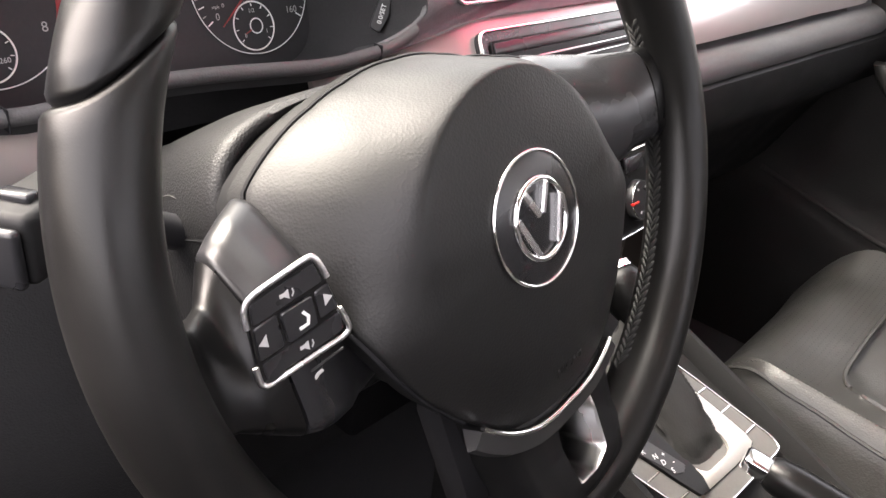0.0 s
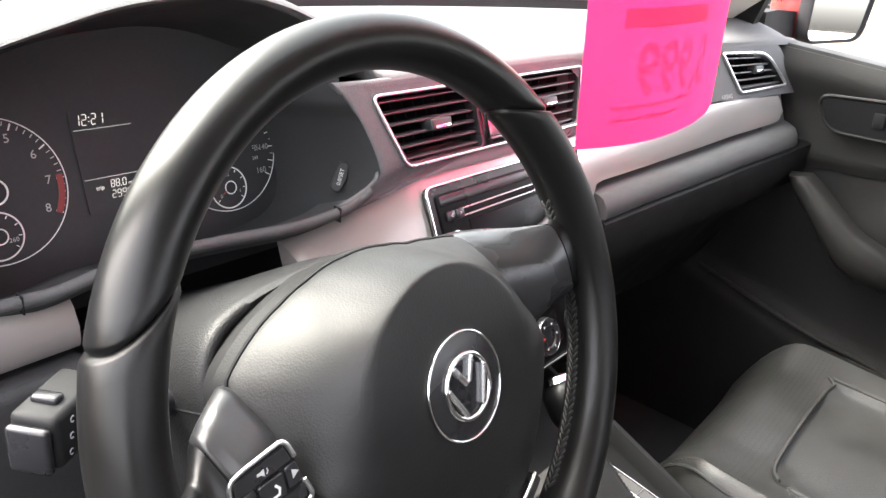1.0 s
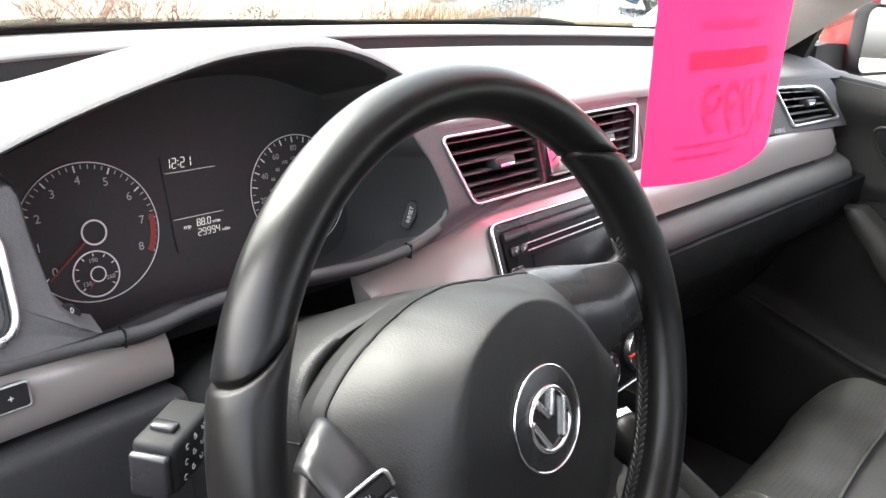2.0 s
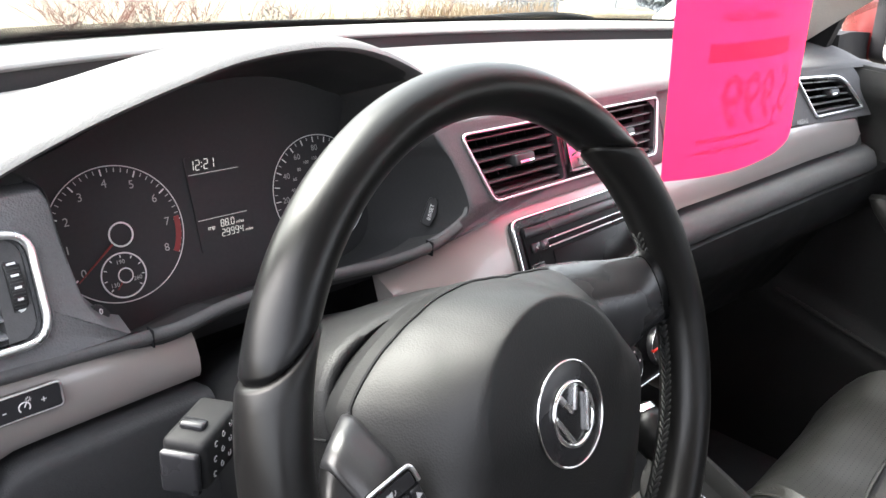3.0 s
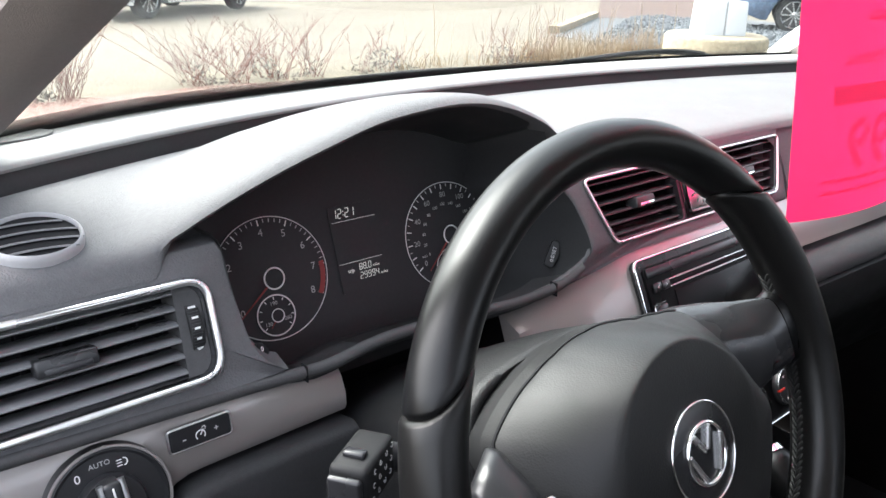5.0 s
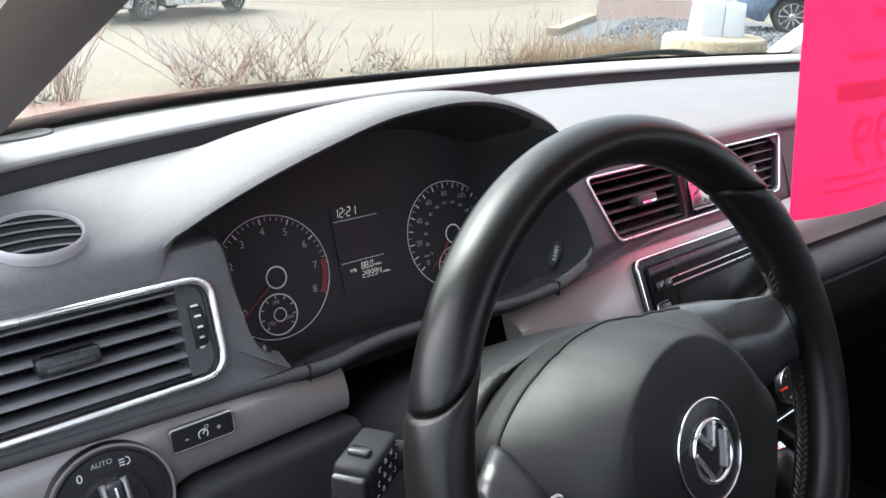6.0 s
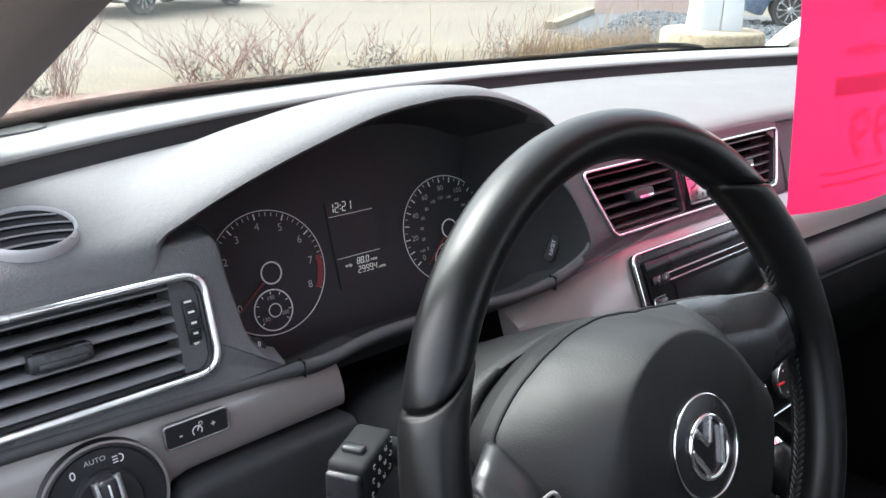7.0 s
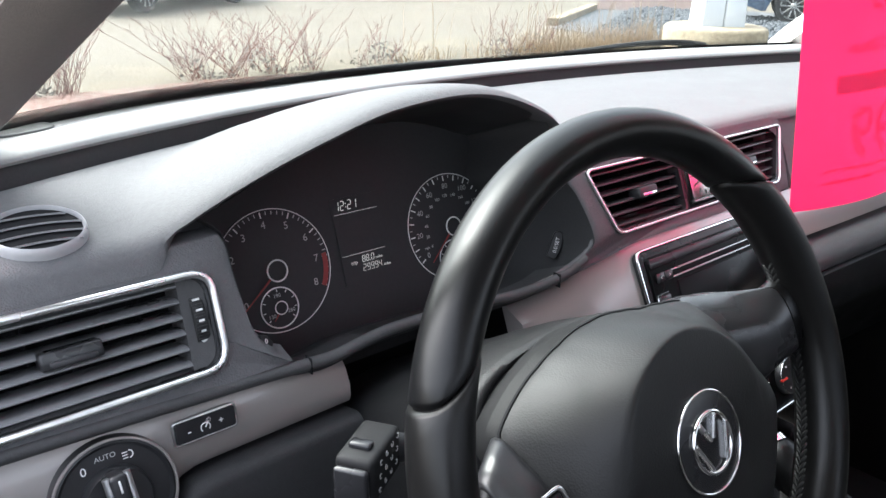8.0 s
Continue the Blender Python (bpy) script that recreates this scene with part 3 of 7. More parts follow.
def trim_top(x):
    return curve1([(0.0853, -0.03), (0.13, -0.014), (0.16, -0.004), (0.195, 0.007), (0.22, 0.009), (0.49, 0.008), (0.6, 0.0102), (0.8, 0.0143), (0.9, 0.0152), (1.02, 0.0122)], x)


# Passenger side: the face swings back towards the door.
bm, loops = bmesh.new(), []
for x in frange(0.508, 0.838, 16):
    z0 = 0.0025 + trim_top(x)
    loops.append([(x, right_y(x, 0.1) + 0.002, 0.094), (x, right_y(x, 0.05), 0.05), (x, right_y(x, z0 + 0.002), z0 + 0.002), (x, right_y(x, z0) + 0.002, z0), (x, right_y(x, z0) + 0.05, z0 - 0.002), (x, right_y(x, 0.1) + 0.05, 0.09)])
part("passenger_fascia", loft(bm, loops), PAD, dashboard)
VENT_R = [(0.8505, 0.0812), (0.986, 0.0782), (1.036, 0.0285), (0.8895, 0.0252)]
bm = bmesh.new()
oc = [Vector((x, right_y(x, z), z)) for x, z in ((0.838, 0.096), (1.035, 0.093), (1.07, 0.0155), (0.838, 0.0175))]
ic = [Vector((x, right_y(x, z), z)) for x, z in VENT_R]
frame_panel(bm, rounded(oc, [0.004, 0.03, 0.01, 0.004]), rounded(ic, [0.008, 0.03, 0.01, 0.006]))
part("vent_surround", bm, PAD, dashboard)

# Warm grey trim, in one strip each side of the steering column.
def trim_low(x):
    return curve1([(-0.46, -0.12), (-0.305, -0.118), (-0.262, -0.112), (-0.24, -0.086), (-0.229, -0.0705), (-0.217, -0.0635), (-0.2, -0.0624), (-0.0875, -0.0605)], x)


bm, loops = bmesh.new(), []
for x in frange(-0.46, -0.0875, 40):
    top = curve1([(-0.46, -0.008), (-0.32, -0.012), (-0.18, -0.0178), (-0.16, -0.0183), (-0.12, -0.0253), (-0.0875, -0.0285)], x)
    low = trim_low(x)
    y = 0.226
    prof = [(y + 0.008, top + 0.002), (y + 0.004, top + 0.001), (y, top - 0.004), (y - 0.004, top * 0.5 + low * 0.5), (y - 0.003, low + 0.006), (y, low + 0.001), (y + 0.02, low)]
    loops.append([(x, yy + 0.12 * (z + 0.05), z) for yy, z in prof])
part("trim_strip", loft(bm, loops), TRIM, dashboard, "warm grey metallic trim round the light switch")

bm, loops = bmesh.new(), []
for x in frange(0.0853, 0.99, 74) + frange(0.994, 1.017, 12):
    top = trim_top(x) - 0.02 * ease((x - 1.008) / 0.009) ** 3
    low = curve1([(0.0853, -0.075), (0.16, -0.078), (0.2, -0.12), (0.47, -0.12), (0.498, -0.056), (0.51, -0.049), (0.609, -0.046), (0.778, -0.0395), (0.896, -0.034), (0.977, -0.0295), (0.998, -0.0275), (1.007, -0.0245), (1.013, -0.0195), (1.017, -0.011)], x)
    y = curve1([(0.0853, 0.231), (0.15, 0.205), (0.205, 0.1895), (0.5, 0.19), (0.86, 0.152), (1.1, 0.112)], x)
    k = 0.40
    prof = [(y + 0.008, top + 0.002), (y + 0.003, top + 0.001), (y - 0.001, top - 0.004), (y - 0.004 + k * (low * 0.3 + top * 0.7), low * 0.3 + top * 0.7), (y - 0.004 + k * (low * 0.7 + top * 0.3), low * 0.7 + top * 0.3), (y + k * low, low + 0.003), (y + 0.02 + k * low, low)]
    loops.append([(x, yy, z) for yy, z in prof])
part("trim_strip", loft(bm, loops), TRIM, dashboard, "warm grey metallic trim across the passenger side")

# Dark grained end of the dash, round the tip of the trim.
bm, loops = bmesh.new(), []
for x, back in ((0.96, 0.006), (1.0, 0.0055), (1.02, 0.005), (1.035, 0.007), (1.048, 0.012), (1.058, 0.02), (1.066, 0.032)):
    y = curve1([(0.86, 0.152), (1.1, 0.112)], x) + back
    loops.append([(x, y + 0.4 * z, z) for z in frange(0.02, -0.07, 8)] + [(x, y + 0.03, -0.07), (x, y + 0.04, 0.02)])
part("dash_end", loft(bm, loops), LEDGE, dashboard, "grained charcoal end of the dashboard", smooth=60)


def roll_top(x):
    return curve1([(0.5, -0.0575), (0.607, -0.0525), (0.776, -0.047), (0.894, -0.0415), (1.0, -0.0335), (1.06, -0.028), (1.1, -0.026)], x)


# Lower panels and the core behind everything.
bm, loops = bmesh.new(), []
for x in frange(-0.46, -0.089, 24):
    low = trim_low(x) - 0.0015
    prof = [(0.243, low + 0.012), (0.24, low - 0.006), (0.218, low - 0.0016), (0.2135, low - 0.0002), (0.2095, low - 0.0003), (0.206, low - 0.0013), (0.2035, low - 0.0035), (0.2022, low - 0.007), (0.197, low - 0.04), (0.185, -0.2), (0.2, -0.36), (0.3, -0.42), (0.34, -0.3)]
    loops.append([(x, y, z) for y, z in prof])
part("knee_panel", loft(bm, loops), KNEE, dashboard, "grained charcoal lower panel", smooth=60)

bm, loops = bmesh.new(), []
for x in frange(0.5, 1.09, 30):
    top = roll_top(x)
    y = curve1([(0.5, 0.155), (0.86, 0.118), (1.1, 0.08)], x)
    prof = [(y + 0.04, top - 0.028), (y - 0.006, top - 0.0305), (y - 0.0105, top - 0.034), (y - 0.011, top - 0.05), (y - 0.006, top - 0.08), (y + 0.01, top - 0.11), (y + 0.06, top - 0.14), (y + 0.14, top - 0.3), (y + 0.25, top - 0.3)]
    loops.append([(x, yy, z) for yy, z in prof])
part("glovebox_panel", loft(bm, loops), PAD_LOW, dashboard, "grained lower passenger panel with shade put into its black")

bm, loops = bmesh.new(), []
for x in frange(0.5, 1.0, 22) + frange(1.01, 1.066, 10):
    top = roll_top(x)
    y = curve1([(0.5, 0.155), (0.86, 0.118), (1.1, 0.08)], x) + 0.05 * ease((x - 1.0) / 0.075) ** 2
    prof = [(y + 0.04, top + 0.002), (y + 0.006, top), (y - 0.002, top - 0.004), (y - 0.008, top - 0.014), (y - 0.0105, top - 0.024), (y - 0.008, top - 0.0285), (y + 0.04, top - 0.0285)]
    loops.append([(x, yy, z) for yy, z in prof])
part("passenger_roll", loft(bm, loops), LEDGE, dashboard, "grained charcoal roll under the trim", smooth=50)

bm = bmesh.new()
box(bm, (-0.46, 0.36, -0.45), (1.1, 0.48, 0.085), 0.01)
box(bm, (0.17, 0.26, -0.45), (0.5, 0.4, -0.01), 0.01)
part("dash_core", bm, DEEP, dashboard)

# ---- windscreen, pillars, roof, floor, doors ----
RAKE = radians(28)


def on_screen(x, s):
    bow = 1 - 0.10 * (s / 0.85)
    xx = 0.4 + (x - 0.4) * bow
    return Vector((xx, screen_y(x) + 0.004 - s * math.cos(RAKE), 0.156 - 0.05 * screen_y(x) + s * math.sin(RAKE)))


bm, loops = bmesh.new(), []
for s in frange(0.0, 0.85, 14):
    row = [on_screen(x, s) for x in frange(-0.3, 1.1, 30)]
    loops.append(row + [p + Vector((0, 0.0025, 0.0045)) for p in reversed(row)])
windscreen = part("window_1", loft(bm, loops), GLASS, None, "clear raked windscreen with a black dotted edge", category="windscreen", kind="structure")

bm, loops = bmesh.new(), []
for x in frange(-0.3, 1.0, 60):
    loops.append([on_screen(x, s) + Vector((0, -o * 0.5, -o)) for s, o in ((-0.004, 0.0004), (0.0065, 0.0004), (0.0065, 0.001), (-0.004, 0.001))])
part("screen_band", loft(bm, loops), RUBBER, windscreen, "black printed edge band")
# Rows of printed dots above the band, more of them towards the driver's corner.
bm = bmesh.new()
for row in range(14):
    for i in range(460):
        x = -0.27 + 0.0027 * (i + 0.5 * (row % 2))
        rows_here = 13 - 8 * ease((x + 0.1) / 0.5)
        if row > rows_here:
            continue
        size = 0.002 - 0.0008 * row / rows_here
        c = on_screen(x, 0.0078 + 0.0024 * row) + Vector((0, -0.0003, -0.0006))
        u, v = Vector((1, 0, 0)) * size, Vector((0, -math.cos(RAKE), math.sin(RAKE))) * size
        f = bm.faces.new([bm.verts.new(c + u * k + v * l) for k, l in ((-1, 0), (0, -1), (1, 0), (0, 1))])
part("dot_band", bm, RUBBER, windscreen, "printed black dots", smooth=0, kind="stuff")


def pillar(sign, name, material, label):
    """Windscreen pillar: a rounded bar from the dash corner up to the roof."""
    pts = [(-0.318, 0.50, 0.10), (-0.309, 0.42, 0.136), (-0.283, 0.31, 0.192), (-0.249, 0.17, 0.264), (-0.205, 0.0, 0.347), (-0.175, -0.15, 0.40), (-0.165, -0.6, 0.43)]
    bm, loops = bmesh.new(), []
    for p in spline(pts, 5):
        x = p.x if sign < 0 else 2 * CX - p.x
        o = -sign
        loops.append([(x + o * dx, p.y + dy, p.z + dz) for dx, dy, dz in ((0.036, 0.012, 0.006), (0.034, -0.004, -0.004), (0.02, -0.02, -0.016), (-0.01, -0.03, -0.02), (-0.035, -0.028, -0.018), (-0.05, 0.0, 0.0), (-0.045, 0.04, 0.024), (0.0, 0.045, 0.03), (0.03, 0.03, 0.02))])
    return part(name, loft(bm, loops), material, None, label, category="pillar trim", kind="structure")


pillar(-1, "pillar_1", PILLAR, "driver-side windscreen pillar trim, its shade put into a dark grey")
bm, loops = bmesh.new(), []
rear = spline([(1.11, 0.32, 0.06), (1.05, 0.239, 0.122), (0.99, 0.13, 0.2), (0.93, 0.0, 0.285), (0.87, -0.15, 0.36), (0.82, -0.4, 0.42)], 5)
fore = spline([(0.99, 0.5, 0.10), (0.94, 0.42, 0.15), (0.885, 0.27, 0.236), (0.84, 0.1, 0.325), (0.8, -0.05, 0.39), (0.77, -0.3, 0.44)], 5)
for a, b in zip(rear, fore):
    out = Vector((0.04, 0.02, 0.03))
    loops.append([a, a.lerp(b, 0.15) - out * 0.25, a.lerp(b, 0.5) - out * 0.45, a.lerp(b, 0.85) - out * 0.25, b, b + out, a + out])
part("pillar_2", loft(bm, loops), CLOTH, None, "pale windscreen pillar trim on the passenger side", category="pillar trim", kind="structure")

bm = bmesh.new()
loops = []
for y in frange(-0.02, -1.0, 12):
    loops.append([(x, y, 0.45 - 0.12 * ((x - CX) / 0.62) ** 4 + dz) for x, dz in [(v, 0) for v in frange(CX - 0.62, CX + 0.62, 15)] + [(v, 0.04) for v in frange(CX + 0.62, CX - 0.62, 15)]])
part("ceiling", loft(bm, loops), CLOTH, None, "pale cloth roof lining", category="roof lining", kind="structure")
bm = bmesh.new()
box(bm, (CX - 0.78, -0.98, -0.72), (CX + 0.78, 0.5, -0.66), 0.01)
part("floor", bm, CARPET, None, "dark carpeted car floor", category="floor", kind="structure")
# Unseen wall, set far forward to keep light from behind off the wheel.
bm = bmesh.new()
box(bm, (CX - 0.75, -1.02, -0.7), (CX + 0.75, -0.72, 0.2), 0.02)
part("wall_rear", bm, CARPET, None, "unseen dark wall added behind the camera to cut light", category="wall", kind="structure")
# Unseen side walls, added to block light and close gaps, not cabin parts.
for name, x0, x1, y0, y1, z1, label in (("wall_right_front", 1.155, 1.2, -0.62, 0.5, -0.25, "unseen low side wall added to shut out light"), ("wall_left", -0.51, -0.455, -0.95, 0.45, 0.04, "unseen low side wall added to shut out light"), ("wall_left_rear", -0.51, -0.455, -0.97, -0.4, 0.46, "unseen rear side wall added to shut out light"), ("wall_right_rear", 1.12, 1.17, -0.99, -0.4, 0.3, "unseen rear side wall added to shut out light")):
    bm = bmesh.new()
    box(bm, (x0, y0, -0.7), (x1, y1, z1), 0.02)
    part(name, bm, DOOR, None, label, category="wall", kind="structure")
bm = bmesh.new()
box(bm, (CX - 0.79, 0.44, -0.7), (CX + 0.79, 0.5, 0.0), 0.01)
part("wall_front", bm, CARPET, None, "dark bulkhead behind the dashboard", category="wall", kind="structure")

# ---- steering wheel ----
TAU, RHO = radians(21.4), radians(8.0)
WX, WU, WN = Vector((1, 0, 0)), Vector((0, math.sin(TAU), math.cos(TAU))), Vector((0, -math.cos(TAU), math.sin(TAU)))
WA, WB = WX * math.cos(RHO) + WU * math.sin(RHO), WU * math.cos(RHO) - WX * math.sin(RHO)
WHEEL = UP @ Matrix((WA, WB, WN)).transposed().to_4x4()

steering_wheel = thing("steering_wheel", UP @ Vector((0, 0, 0)), "black leather three-spoke steering wheel with grained airbag cover, turned slightly", "steering wheel")
R_MAIN, R_RAD, R_AX = 0.1725, 0.0148, 0.0178


def rim_loop(a, swell=0.0, slant=0.0):
    """The rim's section at the angle a, in degrees; slant: by how much more it is turned at the inside of the rim."""
    out = []
    for k in range(24):
        p = 2 * math.pi * k / 24
        w = radians(a + slant * ((1 - math.cos(p)) / 2) ** 1.5)
        r = R_MAIN + (R_RAD + swell) * math.cos(p)
        out.append((r * math.cos(w), r * math.sin(w), (R_AX + swell) * math.sin(p)))
    return out


def rim_part(a0, a1, slant0, slant1, swell, material, label):
    bm = bmesh.new()
    n = max(12, int(abs(a1 - a0) / 2.5))
    rows = [(a0 + 0.1, swell - 0.0026), (a0 + 0.5, swell - 0.0008)]
    rows += [(a0 + 1.1 + (a1 - a0 - 2.2) * i / n, swell) for i in range(n + 1)]
    rows += [(a1 - 0.5, swell - 0.0008), (a1 - 0.1, swell - 0.0026)]
    loops = []
    for a, w in rows:
        k = (a - a0) / (a1 - a0)
        loops.append(rim_loop(a, w, slant0 * max(0.0, 1 - 2 * k) + slant1 * max(0.0, 2 * k - 1)))
    return part("rim", loft(bm, loops), material, steering_wheel, label, m=WHEEL, smooth=50)


rim_part(32.0, 151.2, 12.0, -12.0, 0.0, RIM, "smooth black leather upper rim")
rim_part(151.2, 392.0, -12.0, 12.0, 0.0009, RIM_GRIP, "worn black leather lower rim")

# Crossed stitches along the inside of the grips.
for a0, a1 in ((-62, 14), (166, 242)):
    bm = bmesh.new()
    n = 46
    for i in range(n):
        for k in (0, 1):
            a = a0 + (a1 - a0) * (i + 0.5 * k) / n
            path = []
            for t in (-1, -0.5, 0.0, 0.5, 1):
                ang = radians(a + 1.5 * t)
                p = math.pi - 0.42 + (0.15 if k else -0.15) + (0.17 * t if k else -0.17 * t)
                lift = 0.0007 - 0.0009 * t * t
                r = R_MAIN + (R_RAD + lift) * math.cos(p)
                path.append((r * math.cos(ang), r * math.sin(ang), -(R_AX + lift) * math.sin(p)))
            tube(bm, path, [0.0007, 0.0012, 0.0014, 0.0012, 0.0007], 6)
    part("stitching", bm, RUBBER, steering_wheel, "crossed black hand stitching", m=WHEEL, smooth=60, kind="stuff")


def polar(table, a):
    """Radius at the angle a from a table over a whole turn (90 is the top)."""
    return curve1(table, (a + 90) % 360 - 90)


# Airbag cover: a flat round middle with a soft fold, and shoulders that fall away to a shield-shaped edge.
SHIELD_LOW = [(-90, 0.087), (-75, 0.0885), (-63, 0.088), (-47, 0.0855), (-33, 0.0855), (-18, 0.0885), (-3, 0.094), (8, 0.099), (18, 0.107), (26, 0.1115), (32, 0.1125)]
SHIELD = SHIELD_LOW + [(44, 0.098), (57, 0.088), (70, 0.0855), (90, 0.086), (110, 0.09), (123, 0.0955), (136, 0.104)] + [(180 - a, r) for a, r in reversed(SHIELD_LOW)]
HC = (0.0, -0.024)
BC = Vector((-0.001, -0.0145))          # the badge's centre, round which the fold runs
FOLD = 0.066


def edge_h(a):
    """How far the cover's edge lies over the wheel's plane."""
    return 0.009 - 0.047 * ease((math.sin(radians(a)) + 0.15) / 0.72)


def cover_h(a, r, full):
    """Height of the cover r from the badge's centre, where its edge lies at full."""
    h1 = edge_h(a)
    face = 0.0212 - 0.0022 * (r / FOLD) ** 3
    s = (r - FOLD) / (full - FOLD)
    slope = 0.0205 + (h1 - 0.0205) * s + (0.004 * math.sin(math.pi * s) if 0 < s < 1 else 0.0)
    sharp = -0.0014 * float(np.logaddexp(-face / 0.0014, -slope / 0.0014))
    t = r / full
    soft = 0.0212 + (h1 - 0.0212) * (0.35 * t ** 2 + 0.65 * t ** 5)
    k = ease((math.sin(radians(a)) + 0.45) / 0.7)
    return soft + (sharp - soft) * k


bm, loops, N = bmesh.new(), [], 144
STEPS_OUT = [0.0, 0.08, 0.2, 0.35, 0.5, 0.62, 0.72, 0.8, 0.86, 0.9, 0.93, 0.955, 0.975, 0.99, 1.0]
for kind, s in [("edge", 0.016), ("edge", 0.003)] + [("slope", k) for k in (1.0, 0.97, 0.9, 0.8, 0.68, 0.55, 0.42, 0.3, 0.2, 0.12, 0.06)] + [("disc", k) for k in reversed(STEPS_OUT[1:])]:
    row = []
    for k in range(N):
        a = 360 * k / N
        edge = Vector((HC[0] + polar(SHIELD, a) * math.cos(radians(a)), HC[1] + polar(SHIELD, a) * math.sin(radians(a)))) - BC
        full, way = edge.length, edge.normalized()
        r = full if kind == "edge" else FOLD + (full - FOLD) * s if kind == "slope" else FOLD * s
        h = edge_h(a) - s if kind == "edge" else cover_h(a, r, full) - (0.0012 if s == 1.0 and kind == "slope" else 0.0)
        p = BC + way * r
        row.append((p.x, p.y, h))
    loops.append(row)
part("airbag_cover", loft(bm, loops), AIRBAG, steering_wheel, "grained black airbag cover", m=WHEEL, smooth=70)

bm = bmesh.new()
tube(bm, [(HC[0] + (polar(SHIELD, a) + 0.0002) * math.cos(radians(a)), HC[1] + (polar(SHIELD, a) + 0.0002) * math.sin(radians(a)), edge_h(a) - 0.0035) for a in frange(-44, 224, 110)], 0.0013, 6)
part("cover_gap", bm, DEEP, steering_wheel, "dark gap round the airbag cover", m=WHEEL, smooth=60)

# Smooth back cover between the airbag and the column.
bm, loops = bmesh.new(), []
for s, dh in ((0.97, -0.004), (0.985, -0.008), (0.98, -0.018), (0.93, -0.04), (0.86, -0.062), (0.8, -0.09)):
    row = []
    for k in range(72):
        a = 5 * k
        r = polar(SHIELD, a) * s
        h = edge_h(a) + dh if s > 0.9 else dh - 0.026
        row.append((HC[0] + r * math.cos(radians(a)), HC[1] + r * math.sin(radians(a)), h))
    loops.append(row)
part("back_cover", loft(bm, loops), HUB_BACK, steering_wheel, "smooth black back of the wheel hub", m=WHEEL, smooth=60)

# Round badge: a plain chrome emblem in a dark recess with a bright ring.
BADGE = WHEEL @ Matrix.Translation((-0.001, -0.0145, 0.0212))
bm = bmesh.new()
disc(bm, [(0.0292, -0.004), (0.0292, 0.0005), (0.0285, 0.0008), (0.012, 0.0012), (0.002, 0.0014)], 48)
badge_plate = part("badge", bm, BLACK_SATIN, steering_wheel, "round badge with chrome ring and emblem", m=BADGE)
bm = bmesh.new()
tube(bm, [(0.0297 * math.cos(2 * math.pi * k / 64), 0.0297 * math.sin(2 * math.pi * k / 64), 0.0006) for k in range(64)], 0.0009, 8, closed=True)
part("ring", bm, CHROME, badge_plate, m=BADGE, smooth=60)
bm = bmesh.new()
tube(bm, [(0.0176 * math.cos(2 * math.pi * k / 56), 0.0176 * math.sin(2 * math.pi * k / 56), 0.0022) for k in range(56)], 0.0015, 8, closed=True)
part("emblem_ring", bm, CHROME, badge_plate, m=BADGE, smooth=60)
for path in ([(-0.0078, 0.0142), (-0.0012, 0.0022)], [(0.0078, 0.0142), (0.0012, 0.0022)], [(-0.0158, 0.0055), (-0.0072, -0.014)], [(0.0158, 0.0055), (0.0072, -0.014)]):
    bm, loops = bmesh.new(), []
    pts = [Vector((x, y, 0)) for x, y in path]
    for i, p in enumerate(pts):
        d = ((pts[min(i + 1, len(pts) - 1)] - p).normalized() + (p - pts[max(i - 1, 0)]).normalized()).normalized()
        n = Vector((-d.y, d.x, 0))
        w = 0.0017
        loops.append([p + n * dx + Vector((0, 0, dz)) for dx, dz in ((-w, 0.001), (-w, 0.003), (-w * 0.5, 0.0039), (w * 0.5, 0.0039), (w, 0.003), (w, 0.001))])
    part("emblem_bar", loft(bm, loops), BRIGHT, badge_plate, "plain chrome bar", m=BADGE, smooth=20)

lettering("embossed_caption", "AIRBAG", 0.0062, UP.inverted() @ WHEEL @ plane_matrix((0.0035, -0.0922, 0.0158), (1, 0.03, 0), (0, 1, 0.249)), AIRBAG, steering_wheel, "embossed black caption", depth=0.0004)

# Spokes to the rim.
def spoke(sign, stations, a0, a1, fall, material, label):
    bm, loops = bmesh.new(), []
    along = [r[0] for r in stations]
    for a in frange(a0, a1, 30):
        lo, hi, zb, zt = [float(np.interp(a, along, [r[i] for r in stations])) for i in (1, 2, 3, 4)]
        d = 0.027 * ease((fall - a) / 0.035)           # the upper edge falls away towards the hub
        if sign > 0:
            pts = rounded([(lo, zb), (hi - 0.004, min(zb, zt - d - 0.02)), (hi, zt - d - 0.012), (hi - 0.003, zt - d * 0.7 - 0.004), (hi - 0.02, zt - d * 0.15), (hi - 0.036, zt), (lo + 0.002, zt - 0.002)], [0.006, 0.006, 0.01, 0.012, 0.014, 0.012, 0.012], 4)
        else:
            pts = rounded([(lo, zb), (hi, min(zb, zt - d - 0.01)), (hi, zt - d), (hi - 0.011, zt - d * 0.62), (hi - 0.024, zt - d * 0.18), (hi - 0.036, zt), (min(lo, hi - 0.04), zt)], [0.006, 0.004, 0.006, 0.014, 0.016, 0.018, 0.012], 5)
        loops.append([(sign * a, p.x, p.y) for p in [Vector((q[0], q[1], 0)) for q in pts]])
    return part("spoke", loft(bm, loops), material, steering_wheel, label, m=WHEEL, smooth=75)


